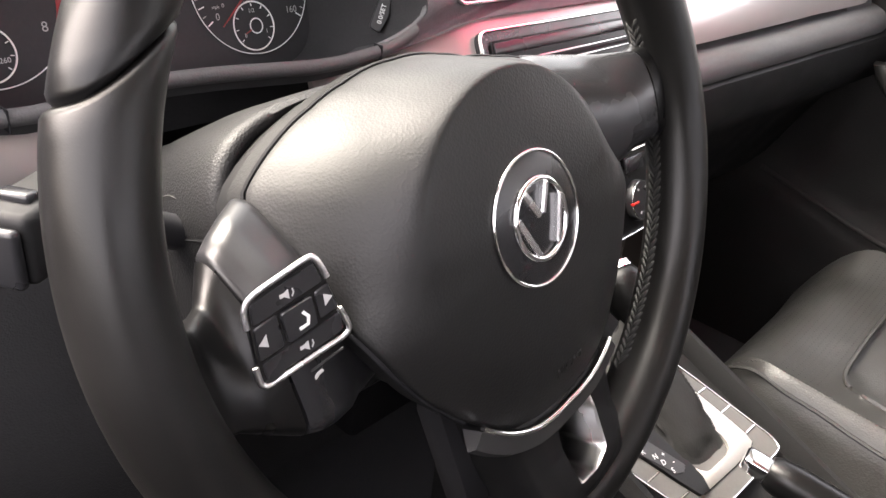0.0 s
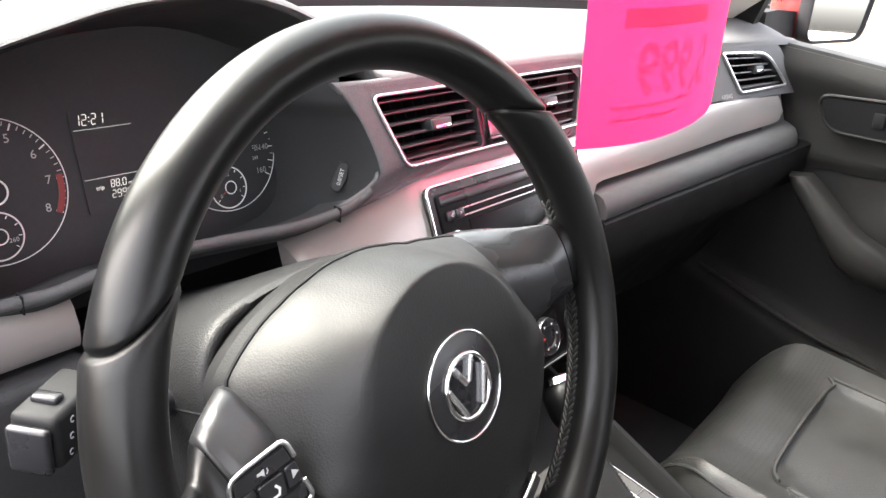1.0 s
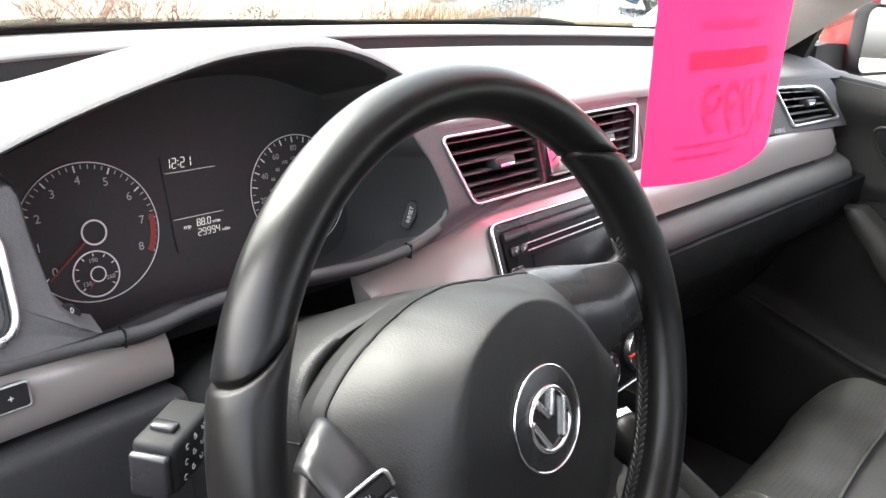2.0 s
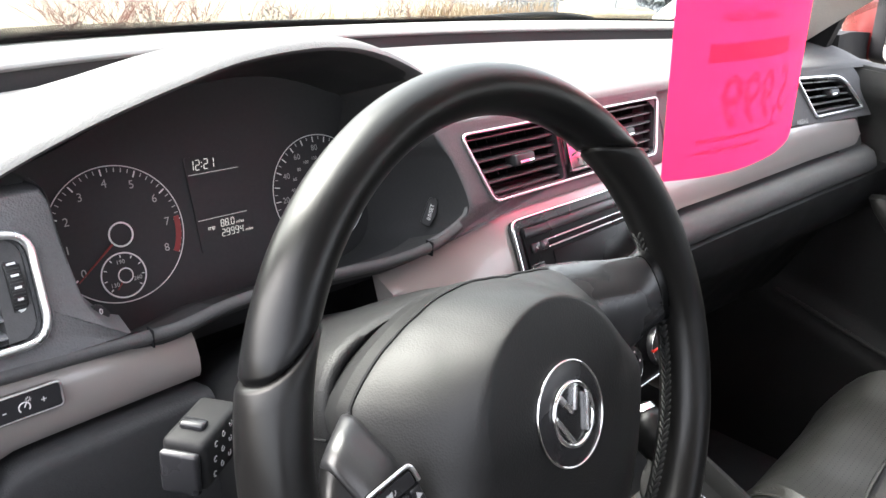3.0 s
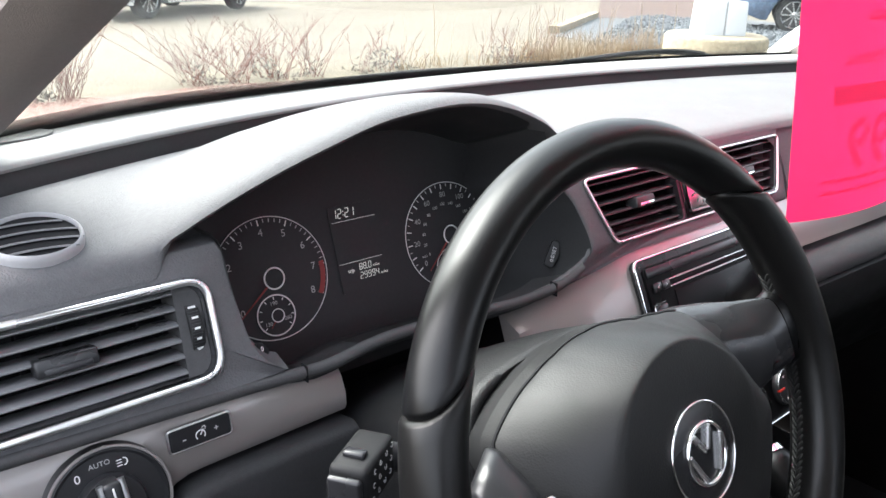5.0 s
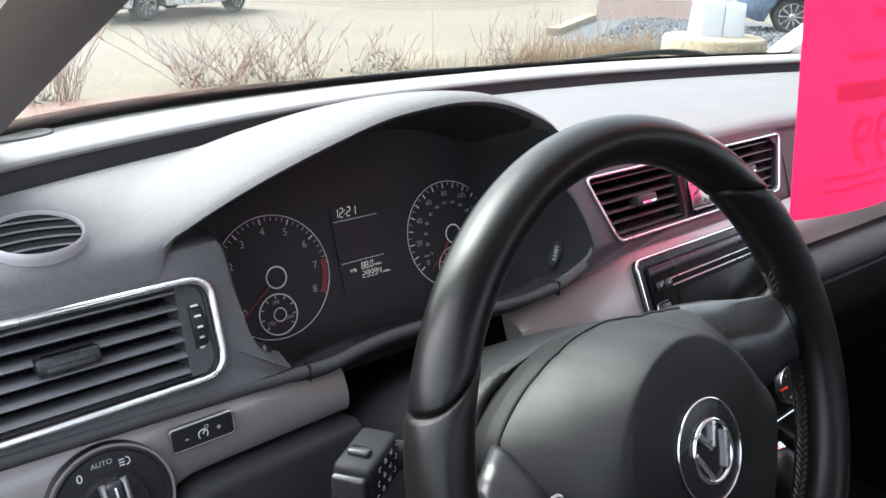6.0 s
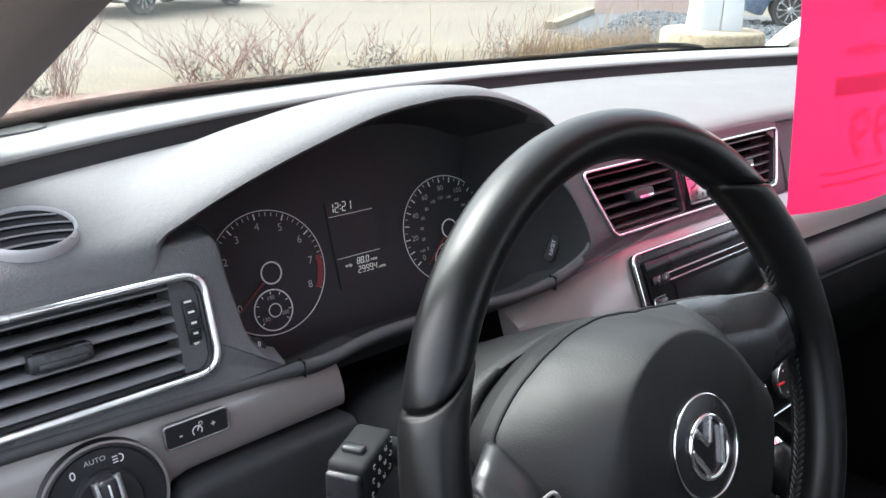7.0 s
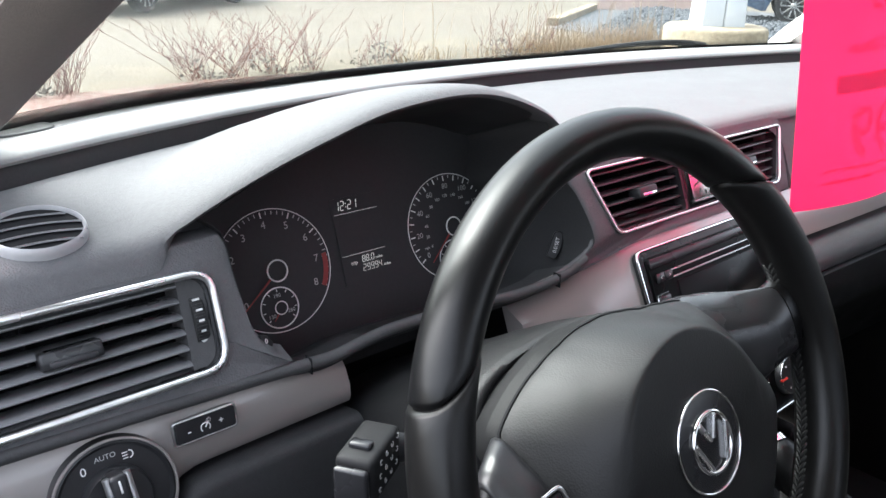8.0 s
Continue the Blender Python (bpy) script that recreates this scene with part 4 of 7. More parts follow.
LEFT = [(0.07, -0.056, 0.02, -0.045, -0.02), (0.092, -0.056, 0.032, -0.04, -0.013), (0.1, -0.056, 0.036, -0.038, -0.008), (0.112, -0.053, 0.033, -0.034, -0.002), (0.12, -0.051, 0.029, -0.03, 0.0), (0.127, -0.048, 0.0236, -0.028, 0.0), (0.1315, -0.045, 0.018, -0.026, -0.0005), (0.138, -0.04, 0.011, -0.024, -0.002), (0.15, -0.03, 0.011, -0.02, -0.003), (0.16, -0.027, 0.017, -0.016, 0.002), (0.168, -0.034, 0.028, -0.012, 0.006)]
RIGHT = [(0.07, -0.052, 0.044, -0.05, -0.016), (0.1, -0.042, 0.039, -0.046, -0.01), (0.12, -0.037, 0.033, -0.036, -0.004), (0.135, -0.033, 0.027, -0.03, 0.0), (0.15, -0.032, 0.023, -0.024, 0.003), (0.158, -0.034, 0.025, -0.02, 0.004), (0.168, -0.042, 0.034, -0.012, 0.006)]
spoke(-1, LEFT, 0.07, 0.1262, 0.158, BLACK_SATIN, "satin black spoke that carries the switches")
spoke(-1, LEFT, 0.1275, 0.168, 0.158, RIM, "leather-covered arm of the rim")
spoke(1, RIGHT, 0.07, 0.1485, 0.152, BLACK_SATIN, "satin black spoke")
spoke(1, RIGHT, 0.1495, 0.168, 0.152, RIM, "leather-covered arm of the rim")

# Lower spoke: a dark satin band under the cover, and a black prong over the rim with one bright-lined opening.
ring_out = [(-0.043, -0.100), (0.0, -0.1085), (0.043, -0.100), (0.038, -0.14), (0.032, -0.163), (0.0, -0.167), (-0.032, -0.163), (-0.038, -0.14)]
ring_in = [(-0.0095, -0.1165), (-0.002, -0.1135), (0.017, -0.1155), (0.0205, -0.13), (0.0155, -0.15), (0.003, -0.155), (-0.0095, -0.154), (-0.0105, -0.135)]
o, i = rounded([(x, y, 0) for x, y in ring_out], 0.005, 3), rounded([(x, y, 0) for x, y in ring_in], 0.003, 3)


def prong_h(p):
    return 0.0105 + 0.006 * ease((-p.y - 0.125) / 0.03)


bm = bmesh.new()
loft(bm, [[p + Vector((0, 0, -0.03)) for p in o], [p + Vector((0, 0, prong_h(p) - 0.006)) for p in o], [p.lerp(q, 0.2) + Vector((0, 0, prong_h(p) - 0.0005)) for p, q in zip(o, i)], [p.lerp(q, 0.6) + Vector((0, 0, prong_h(q) + 0.0005)) for p, q in zip(o, i)], [p.lerp(q, 0.95) + Vector((0, 0, prong_h(q))) for p, q in zip(o, i)]], cap0=False, cap1=False)
ls = part("lower_spoke", bm, PRONG, steering_wheel, "black lower spoke with an opening", m=WHEEL, smooth=60)
bm = bmesh.new()
loft(bm, [[p.lerp(q, 0.95) + Vector((0, 0, prong_h(q))) for p, q in zip(o, i)], [p + Vector((0, 0, prong_h(p) - 0.002)) for p in i], [p * 0.99 + Vector((0, 0, -0.022)) for p in i]], cap0=False, cap1=False)
part("opening_liner", bm, SATIN, ls, "bright liner of the opening", m=WHEEL, smooth=40)
bm, loops, edge_line = bmesh.new(), [], []
for a in frange(-133, -61, 40):
    c, t = math.cos(radians(a)), math.sin(radians(a))
    r = polar(SHIELD, a) + 0.0012
    p = Vector((HC[0] + r * c, HC[1] + r * t, 0.0118))
    edge_line.append(p + Vector((-0.0004 * c, -0.0004 * t, 0.0012)))
    loops.append([p + Vector((dx * c, dx * t, dz)) for dx, dz in ((0.001, 0.0012), (0.004, 0.001), (0.009, 0.0002), (0.011, -0.004), (0.002, -0.01))])
part("satin_band", loft(bm, loops), DARK_SATIN, steering_wheel, "dark satin band under the airbag cover", m=WHEEL, smooth=50)
bm = bmesh.new()
tube(bm, edge_line, 0.0014, 10)
part("chrome_edge", bm, CHROME, steering_wheel, "bright edge under the airbag cover", m=WHEEL, smooth=60)
bm = bmesh.new()
box(bm, (-0.05, -0.16, -0.045), (0.05, -0.09, -0.024), 0.008)
disc(bm, [(0.05, -0.09), (0.06, -0.08), (0.06, -0.04), (0.05, -0.036)], 32, Matrix.Translation((0, -0.02, 0)))
part("hub", bm, DEEP, steering_wheel, m=WHEEL)

# Switch pad on the driver's left spoke.
SW = WHEEL @ Matrix.Translation((-0.1165, -0.0025, 0.0015)) @ pose(0, 0, 0, 8, -14, -7)
bm = bmesh.new()
outline = rounded([(-0.0186, 0.0146, 0), (0.0092, 0.0222, 0), (0.0174, -0.0096, 0), (-0.0186, -0.0194, 0)], [0.006, 0.0035, 0.006, 0.005])
prism(bm, outline, 0.0025, bevel=0.0006)
pad = part("switch_pad", bm, GLOSS, steering_wheel, "black multifunction switch pad with chrome corners", m=SW)
for path in ([(-0.0191, 0.004), (-0.0189, 0.0092), (-0.0176, 0.013), (-0.0135, 0.0158), (-0.004, 0.0189), (0.0062, 0.0219), (0.0088, 0.0212), (0.0105, 0.0182), (0.0123, 0.0129)], [(0.0148, -0.0002), (0.0168, -0.006), (0.0172, -0.0092), (0.0152, -0.0113), (0.008, -0.0132), (-0.004, -0.0162), (-0.0148, -0.019), (-0.018, -0.0181), (-0.0188, -0.0152), (-0.0191, -0.0107)]):
    bm = bmesh.new()
    tube(bm, spline([(x, y, 0.0026) for x, y in path], 4), 0.0012, 8, flat=0.7)
    part("chrome_frame", bm, BRIGHT, pad, m=SW, smooth=60)


def pad_key(corners, top):
    bm = bmesh.new()
    prism(bm, rounded([(x, y, 0) for x, y in corners], 0.0012, 3), top - 0.0018, Matrix.Translation((0, 0, 0.0018)), bevel=0.0005)
    part("button", bm, BLACK_SATIN, pad, m=SW)


pad_key([(-0.0168, 0.0122), (0.0082, 0.0195), (0.0105, 0.0122), (-0.017, 0.0045)], 0.0031)
pad_key([(-0.0172, 0.0034), (-0.0082, 0.006), (-0.0072, -0.0065), (-0.0172, -0.0092)], 0.0031)
pad_key([(-0.0072, 0.0058), (0.0052, 0.0088), (0.0058, -0.0025), (-0.0062, -0.006)], 0.0042)
pad_key([(0.0064, 0.009), (0.012, 0.0108), (0.0148, 0.0004), (0.0068, -0.0018)], 0.0031)
pad_key([(-0.0168, -0.0106), (0.0148, -0.0014), (0.0152, -0.0085), (-0.0158, -0.0172)], 0.0031)


def pad_mark(name, points, h, material, w=0.0):
    """A flat printed mark, or with w a printed line, on the switch pad."""
    bm = bmesh.new()
    if w:
        tube(bm, [(x, y, h) for x, y in points], w, 5, flat=0.4)
    else:
        prism(bm, points, 0.0002, Matrix.Translation((0, 0, h)))
    part(name, bm, material, pad, m=SW, smooth=0)


pad_mark("arrow_symbol", [(0.0095, 0.0028), (0.0095, 0.0075), (0.0128, 0.0058)], 0.0032, DIM)
pad_mark("arrow_symbol", [(-0.0132, -0.0045), (-0.0132, 0.0005), (-0.0165, -0.003)], 0.0032, DIM)
for x, y in ((-0.003, 0.0115), (0.0005, -0.0098)):
    pad_mark("volume_symbol", [(x - 0.003, y - 0.0005), (x - 0.0014, y - 0.0002), (x + 0.0004, y - 0.0014), (x + 0.0004, y + 0.0022), (x - 0.0014, y + 0.0012), (x - 0.003, y + 0.0009)], 0.0032, DIM)
    pad_mark("volume_symbol", [(x + 0.0014, y - 0.0008), (x + 0.0022, y + 0.0006), (x + 0.0019, y + 0.002)], 0.0033, DIM, 0.0003)
pad_mark("handset_symbol", [(0.0006, 0.0042), (0.0024, 0.002), (0.0018, -0.0008), (-0.0016, -0.0018)], 0.0044, WHITE, 0.0007)
pad_mark("voice_bar", [(-0.0127, -0.0253), (0.0146, -0.0171)], 0.0006, DARK_SATIN, 0.0006)
pad_mark("voice_symbol", [(0.0005, -0.026), (0.003, -0.0235), (0.0052, -0.0225)], 0.0006, DIM, 0.0008)

# ---- steering column and stalk ----
steering_column = thing("steering_column", UP @ Vector((0, 0.1, -0.12)), "dusty black plastic steering column shroud", "steering column")
COL = Matrix((WX, WU, WN)).transposed().to_4x4()


def shroud_loop(w, top, low, h):
    """The shroud's section across the column, h over the wheel's plane."""
    pts = rounded([(-w, low), (w, low), (w, top - 0.036), (w * 0.82, top - 0.011), (w * 0.38, top), (-w * 0.38, top), (-w * 0.82, top - 0.011), (-w, top - 0.036)], [0.03, 0.03, 0.022, 0.024, 0.04, 0.04, 0.024, 0.022], 6)
    return [COL @ Vector((p[0], p[1], h)) for p in pts]


bm = bmesh.new()
loft(bm, [shroud_loop(*r) for r in ((0.078, 0.038, -0.08, -0.135), (0.082, 0.043, -0.085, -0.09), (0.0875, 0.0475, -0.09, -0.0775), (0.0905, 0.0505, -0.0935, -0.0735), (0.094, 0.0535, -0.0955, -0.0728), (0.0965, 0.0555, -0.0975, -0.0755), (0.0975, 0.056, -0.098, -0.081), (0.0975, 0.055, -0.098, -0.095), (0.0975, 0.0525, -0.098, -0.125), (0.097, 0.047, -0.098, -0.16), (0.096, 0.04, -0.098, -0.2), (0.09, 0.03, -0.096, -0.3))], cap0=False)
part("upper_shroud", bm, COLUMN, steering_column, "dusty black column shroud with a raised front lip", smooth=60)
bm = bmesh.new()
tube(bm, [COL @ Vector((-0.0972, 0.0, h)) for h in (-0.074, -0.08, -0.12, -0.2)], 0.0008, 6)
part("shroud_joint", bm, DEEP, steering_column)
bm = bmesh.new()
disc(bm, [(0.0235, -0.006), (0.0235, 0.006), (0.02, 0.011), (0.013, 0.011), (0.0115, 0.007), (0.002, 0.007)], 32, plane_matrix((-0.0835, 0.107, -0.042), (0, -1, 0), (0, 0, 1)))
part("stalk_boss", bm, RUBBER, steering_column, "round boss at the stalk's root")
bm = bmesh.new()
tube(bm, [(-0.078, 0.107, -0.042), (-0.1, 0.104, -0.036), (-0.125, 0.1, -0.02), (-0.152, 0.093, -0.004)], [0.011, 0.0085, 0.0085, 0.0105], 12)
stalk = part("stalk", bm, BLACK, steering_column, "black indicator stalk")
HEAD = Matrix.Translation((-0.172, 0.066, 0)) @ Matrix.Rotation(radians(32), 4, "Z") @ Matrix.Translation((0.172, -0.068, 0))
bm = bmesh.new()
box(bm, (-0.172, 0.068, -0.0195), (-0.132, 0.091, 0.0085), 0.0035, 3, m=HEAD)
block = part("stalk_head", bm, HUB_BACK, stalk, "black stalk head with grey symbols")
bm = bmesh.new()
box(bm, (-0.1775, 0.0695, -0.0185), (-0.1725, 0.0895, 0.0052), 0.0022, 3, m=HEAD)
part("end_button", bm, BLACK_SATIN, stalk, "satin grey end cap")
bm = bmesh.new()
box(bm, (-0.162, 0.074, 0.007), (-0.155, 0.087, 0.0115), 0.0016, 3, m=HEAD)
part("slider", bm, BLACK_SATIN, stalk, "ridged slider")
for i in range(4):
    for j in range(3):
        bm = bmesh.new()
        c = Vector((-0.164 + 0.0078 * i + 0.0015 * j, 0.0677, -0.0135 + 0.0078 * j + 0.0008 * i))
        tube(bm, [HEAD @ (c + Vector((0.0013 * math.cos(t), 0, 0.0015 * math.sin(t)))) for t in frange(0.5 + i, 5.2 + i, 9)], 0.0003, 5)
        part("symbol", bm, NUMERAL, stalk)

# ---- instruments ----
FACE = plane_matrix((0, face_y(0), 0), (1, 0, 0), (0, 0.29, 1))
SEC = math.sqrt(1 + 0.29 ** 2)
instrument_cluster = thing("instrument_cluster", UP @ Vector((0, 0.31, -0.05)), "dark instrument cluster with two chrome-ringed dials and lit display", "instrument cluster")


bm = bmesh.new()
prism(bm, rounded([(-0.168, -0.075, 0), (0.168, -0.075, 0), (0.166, 0.09, 0), (0.11, 0.125, 0), (0.03, 0.142, 0), (-0.07, 0.128, 0), (-0.165, 0.085, 0)], 0.02), 0.012, FACE @ Matrix.Translation((0, 0, -0.013)))
part("face_plate", bm, DIAL, instrument_cluster)


def ring(radius, thick, m, material, parent, name="ring", a0=0, a1=360):
    bm = bmesh.new()
    full = a1 - a0 >= 360
    pts = [(radius * math.cos(radians(a)), radius * math.sin(radians(a)), 0.0) for a in frange(a0, a1, 73 if full else 48)]
    tube(bm, pts[:-1] if full else pts, thick, 6, closed=full, up=(0, 0, 1.0))
    return part(name, bm, material, parent, m=UP @ m, smooth=60)


def dial(name, x, z, label, r=0.0512):
    m = FACE @ Matrix.Translation((x, z * SEC, 0.0005))
    bm = bmesh.new()
    disc(bm, [(r, -0.001), (r, 0.0), (0.002, 0.0)], 64, m)
    d = part(name, bm, DIAL, instrument_cluster, label)
    # Chrome rings drawn in matt white: their bright reflection put into colour.
    ring(r, 0.0004, m, WHITE, d, "bezel_ring")
    ring(0.0088, 0.0007, m @ Matrix.Translation((0, 0, 0.004)), WHITE, d, "hub_ring")
    return d, m


def tick_marks(d, m, r0, r1, angles, width, material, name="scale_marks"):
    bm = bmesh.new()
    for a in angles:
        c, s = math.cos(radians(a)), math.sin(radians(a))
        u, v = Vector((c, s, 0)), Vector((-s, c, 0)) * width / 2
        z = Vector((0, 0, 0.0006))
        loft(bm, [[m @ (u * r0 - v + z), m @ (u * r0 + v + z), m @ (u * r1 + v + z), m @ (u * r1 - v + z)], [m @ (u * r0 - v), m @ (u * r0 + v), m @ (u * r1 + v), m @ (u * r1 - v)]])
    return part(name, bm, material, d, smooth=0, kind="stuff")


def digits(d, m, labels, radius, size, material, a0, a1):
    for i, t in enumerate(labels):
        a = radians(a0 + (a1 - a0) * i / (len(labels) - 1))
        lettering("numeral", t, size, m @ Matrix.Translation((radius * math.cos(a), radius * math.sin(a), 0.0008)), material, d)


def needle(d, m, angle, r0, r1, w):
    bm = bmesh.new()
    a = radians(angle)
    tube(bm, [m @ Vector((r * math.cos(a), r * math.sin(a), 0.004)) for r in (r0, r1)], [w, w * 0.5], 6)
    part("needle", bm, REDP, d)


# Rev counter: 0 at the lower left, 8 at the lower right.
rev, rm = dial("rev_counter", -0.0934, 0.0206, "rev counter with red needle and oil gauge")
A0, A1 = 216.0, -28.0
tick_marks(rev, rm, 0.0445, 0.0495, [A0 + (A1 - A0) * i / 8 for i in range(9)], 0.0009, WHITE)
tick_marks(rev, rm, 0.0465, 0.0495, [A0 + (A1 - A0) * i / 40 for i in range(41) if i % 5], 0.0005, DIM, "fine_marks")
digits(rev, rm, list("012345678"), 0.0385, 0.0088, NUMERAL, A0, A1)
bm = bmesh.new()
loops = []
for a in frange(A0 + (A1 - A0) * 6.9 / 8, A1 - 1, 16):
    c, s = math.cos(radians(a)), math.sin(radians(a))
    loops.append([rm @ Vector((r * c, r * s, h)) for r, h in ((0.0445, 0.0003), (0.049, 0.0003), (0.049, 0.0007), (0.0445, 0.0007))])
part("red_sector", loft(bm, loops), REDP, rev)
needle(rev, rm, 217, 0.0095, 0.046, 0.0009)
small = rm @ Matrix.Translation((-0.0033, -0.0305, 0.001))
ring(0.0168, 0.0006, small, WHITE, rev, "gauge_ring")
ring(0.0054, 0.0005, small @ Matrix.Translation((0, 0, 0.003)), WHITE, rev, "gauge_hub")
tick_marks(rev, small, 0.0133, 0.0155, [220 - i * 260 / 8 for i in range(9)], 0.0006, WHITE)
digits(rev, small, ["130", "190", "260"], 0.0103, 0.0046, DIM, 215, -25)
needle(rev, small, 228, 0.006, 0.0125, 0.0006)

# Speedometer.
spd, sm = dial("speedometer", 0.0956, 0.0189, "speedometer with red needle at zero and fuel gauge", 0.0512)
B0, B1 = 213.0, -33.0
tick_marks(spd, sm, 0.0447, 0.0497, [B0 + (B1 - B0) * i / 16 for i in range(17)], 0.0008, WHITE)
tick_marks(spd, sm, 0.047, 0.0497, [B0 + (B1 - B0) * i / 32 for i in range(33) if i % 2], 0.0005, DIM, "fine_marks")
digits(spd, sm, ["0", "20", "40", "60", "80", "100", "120", "140", "160"], 0.0395, 0.0072, NUMERAL, B0, B1)
digits(spd, sm, ["0", "20", "40", "60", "80", "100", "120", "140", "160", "180", "200", "220", "240"], 0.0305, 0.0042, DIM, B0 - 6, B1 + 14)
lettering("unit", "mph", 0.0036, sm @ Matrix.Translation((-0.0335, -0.0145, 0.0008)), DIM, spd)
lettering("unit", "km/h", 0.0032, sm @ Matrix.Translation((0.0325, -0.0025, 0.0008)), DIM, spd)
needle(spd, sm, 222, 0.0095, 0.043, 0.0009)
small = sm @ Matrix.Translation((-0.0035, -0.0305, 0.001))
ring(0.0178, 0.0006, small, WHITE, spd, "gauge_ring")
ring(0.0054, 0.0005, small @ Matrix.Translation((0, 0, 0.003)), WHITE, spd, "gauge_hub")
tick_marks(spd, small, 0.0143, 0.0165, [220 - i * 260 / 8 for i in range(9)], 0.0006, WHITE)
digits(spd, small, ["0", "1/2", "1"], 0.0112, 0.0044, DIM, 215, -25)
needle(spd, small, 205, 0.006, 0.0125, 0.0006)

# Display between the dials.
bm = bmesh.new()
prism(bm, rounded([(-0.031, -0.009 * SEC, 0), (0.0195, -0.009 * SEC, 0), (0.0195, 0.066 * SEC, 0), (-0.031, 0.066 * SEC, 0)], 0.003), 0.0008, FACE)
display = part("display", bm, DIAL, instrument_cluster, "black display with lit clock and trip readings")
SEGMENTS = {"0": "abcdef", "1": "bc", "2": "abged", "4": "fgbc", "8": "abcdefg", "9": "abcdfg"}


def segment_text(body, x0, z0, step, w, h, bar):
    """A lit reading in seven-bar digits that lean to the right, on the instrument face."""
    ends = {"a": ((0, 1), (1, 1)), "b": ((1, 1), (1, 0.5)), "c": ((1, 0.5), (1, 0)), "d": ((0, 0), (1, 0)), "e": ((0, 0.5), (0, 0)), "f": ((0, 1), (0, 0.5)), "g": ((0, 0.5), (1, 0.5))}
    bm, x = bmesh.new(), x0
    for ch in body:
        if ch in ":.":
            for k in ((0.3, 0.7) if ch == ":" else (0.0,)):
                box(bm, (x + 0.12 * k * h - bar * 0.6, z0 * SEC + k * h - bar * 0.6, 0.0008), (x + 0.12 * k * h + bar * 0.6, z0 * SEC + k * h + bar * 0.6, 0.0012), 0, m=FACE)
            x += step * 0.36
            continue
        for name in SEGMENTS[ch]:
            (u0, v0), (u1, v1) = ends[name]
            p = Vector((x + u0 * w + 0.12 * v0 * h, z0 * SEC + v0 * h, 0.001))
            q = Vector((x + u1 * w + 0.12 * v1 * h, z0 * SEC + v1 * h, 0.001))
            d = (q - p) * 0.1
            tube(bm, [FACE @ (p + d), FACE @ (q - d)], bar / 2, 6)
        x += step
    part("reading", bm, LIT, display, "lit white digits", smooth=0)


segment_text("12:21", -0.0275, 0.0556, 0.0054, 0.0034, 0.0078, 0.0006)
segment_text("88.0", -0.0102, 0.0089, 0.0040, 0.0026, 0.0054, 0.0005)
segment_text("29994", -0.0108, 0.0011, 0.0042, 0.0027, 0.0056, 0.00045)
for body, size, x, z in (("trip", 0.0046, -0.0192, 0.0098), ("miles", 0.0036, 0.0072, 0.0100), ("miles", 0.0036, 0.0146, 0.0021)):
    lettering("reading", body, size, FACE @ Matrix.Translation((x, z * SEC, 0.0013)), LIT, display, "lit white digits", italic=0.12)
for z in (0.0525, 0.0168):
    bm = bmesh.new()
    box(bm, (-0.0295, z * SEC - 0.00018, 0.0008), (0.0155, z * SEC + 0.00018, 0.0012), 0, m=FACE)
    part("display_line", bm, LINE, display)
for i in range(3):
    bm = bmesh.new()
    box(bm, (-0.158 + 0.004 * i, -0.02, 0.001), (-0.1555 + 0.004 * i, -0.0175, 0.0014), 0, m=FACE)
    part("warning_mark", bm, DIM, instrument_cluster)


# Buttons in the corners of the tunnel.
def corner_button(sg, text):
    m = plane_matrix((0.151, 0.2335, 0.0105) if sg > 0 else (-0.1435, 0.2465, 0.001), (0.75, -0.66 * sg, 0.0), (0.0, 0.35, 1.0))
    tilt = m @ pose(0, 0, 0, 0, 0, -14 if sg > 0 else 50) @ Matrix.Diagonal((1, 1, 1, 1) if sg > 0 else (0.7, 0.7, 0.7, 1))
    bm = bmesh.new()
    prism(bm, rounded([(-0.0065, -0.012, 0), (0.002, -0.014, 0), (0.006, 0.0, 0), (0.003, 0.013, 0), (-0.0045, 0.0125, 0)], 0.003), 0.004, tilt, bevel=0.0008)
    b = part("trip_button", bm, BLACK_SATIN, instrument_cluster, "small black button in the hood's corner")
    if text:
        lettering("caption", text, 0.0048, tilt @ Matrix.Translation((0, 0, 0.0043)) @ pose(0, 0, 0, 0, 0, 90), WHITE, b)
    else:
        bm = bmesh.new()
        tube(bm, [tilt @ Vector((0.0022 * math.cos(t) - 0.001, 0.0022 * math.sin(t) + 0.002, 0.0043)) for t in frange(0.3, 5.8, 12)], 0.0004, 5)
        part("caption", bm, WHITE, b)


corner_button(1, "0.0/SET")
corner_button(-1, "")


# ---- air vents ----
def quad_point(q, u, v):
    """A place in a four-cornered outline (upper left, upper right, lower right, lower left)."""
    return q[0].lerp(q[1], u).lerp(q[3].lerp(q[2], u), v)


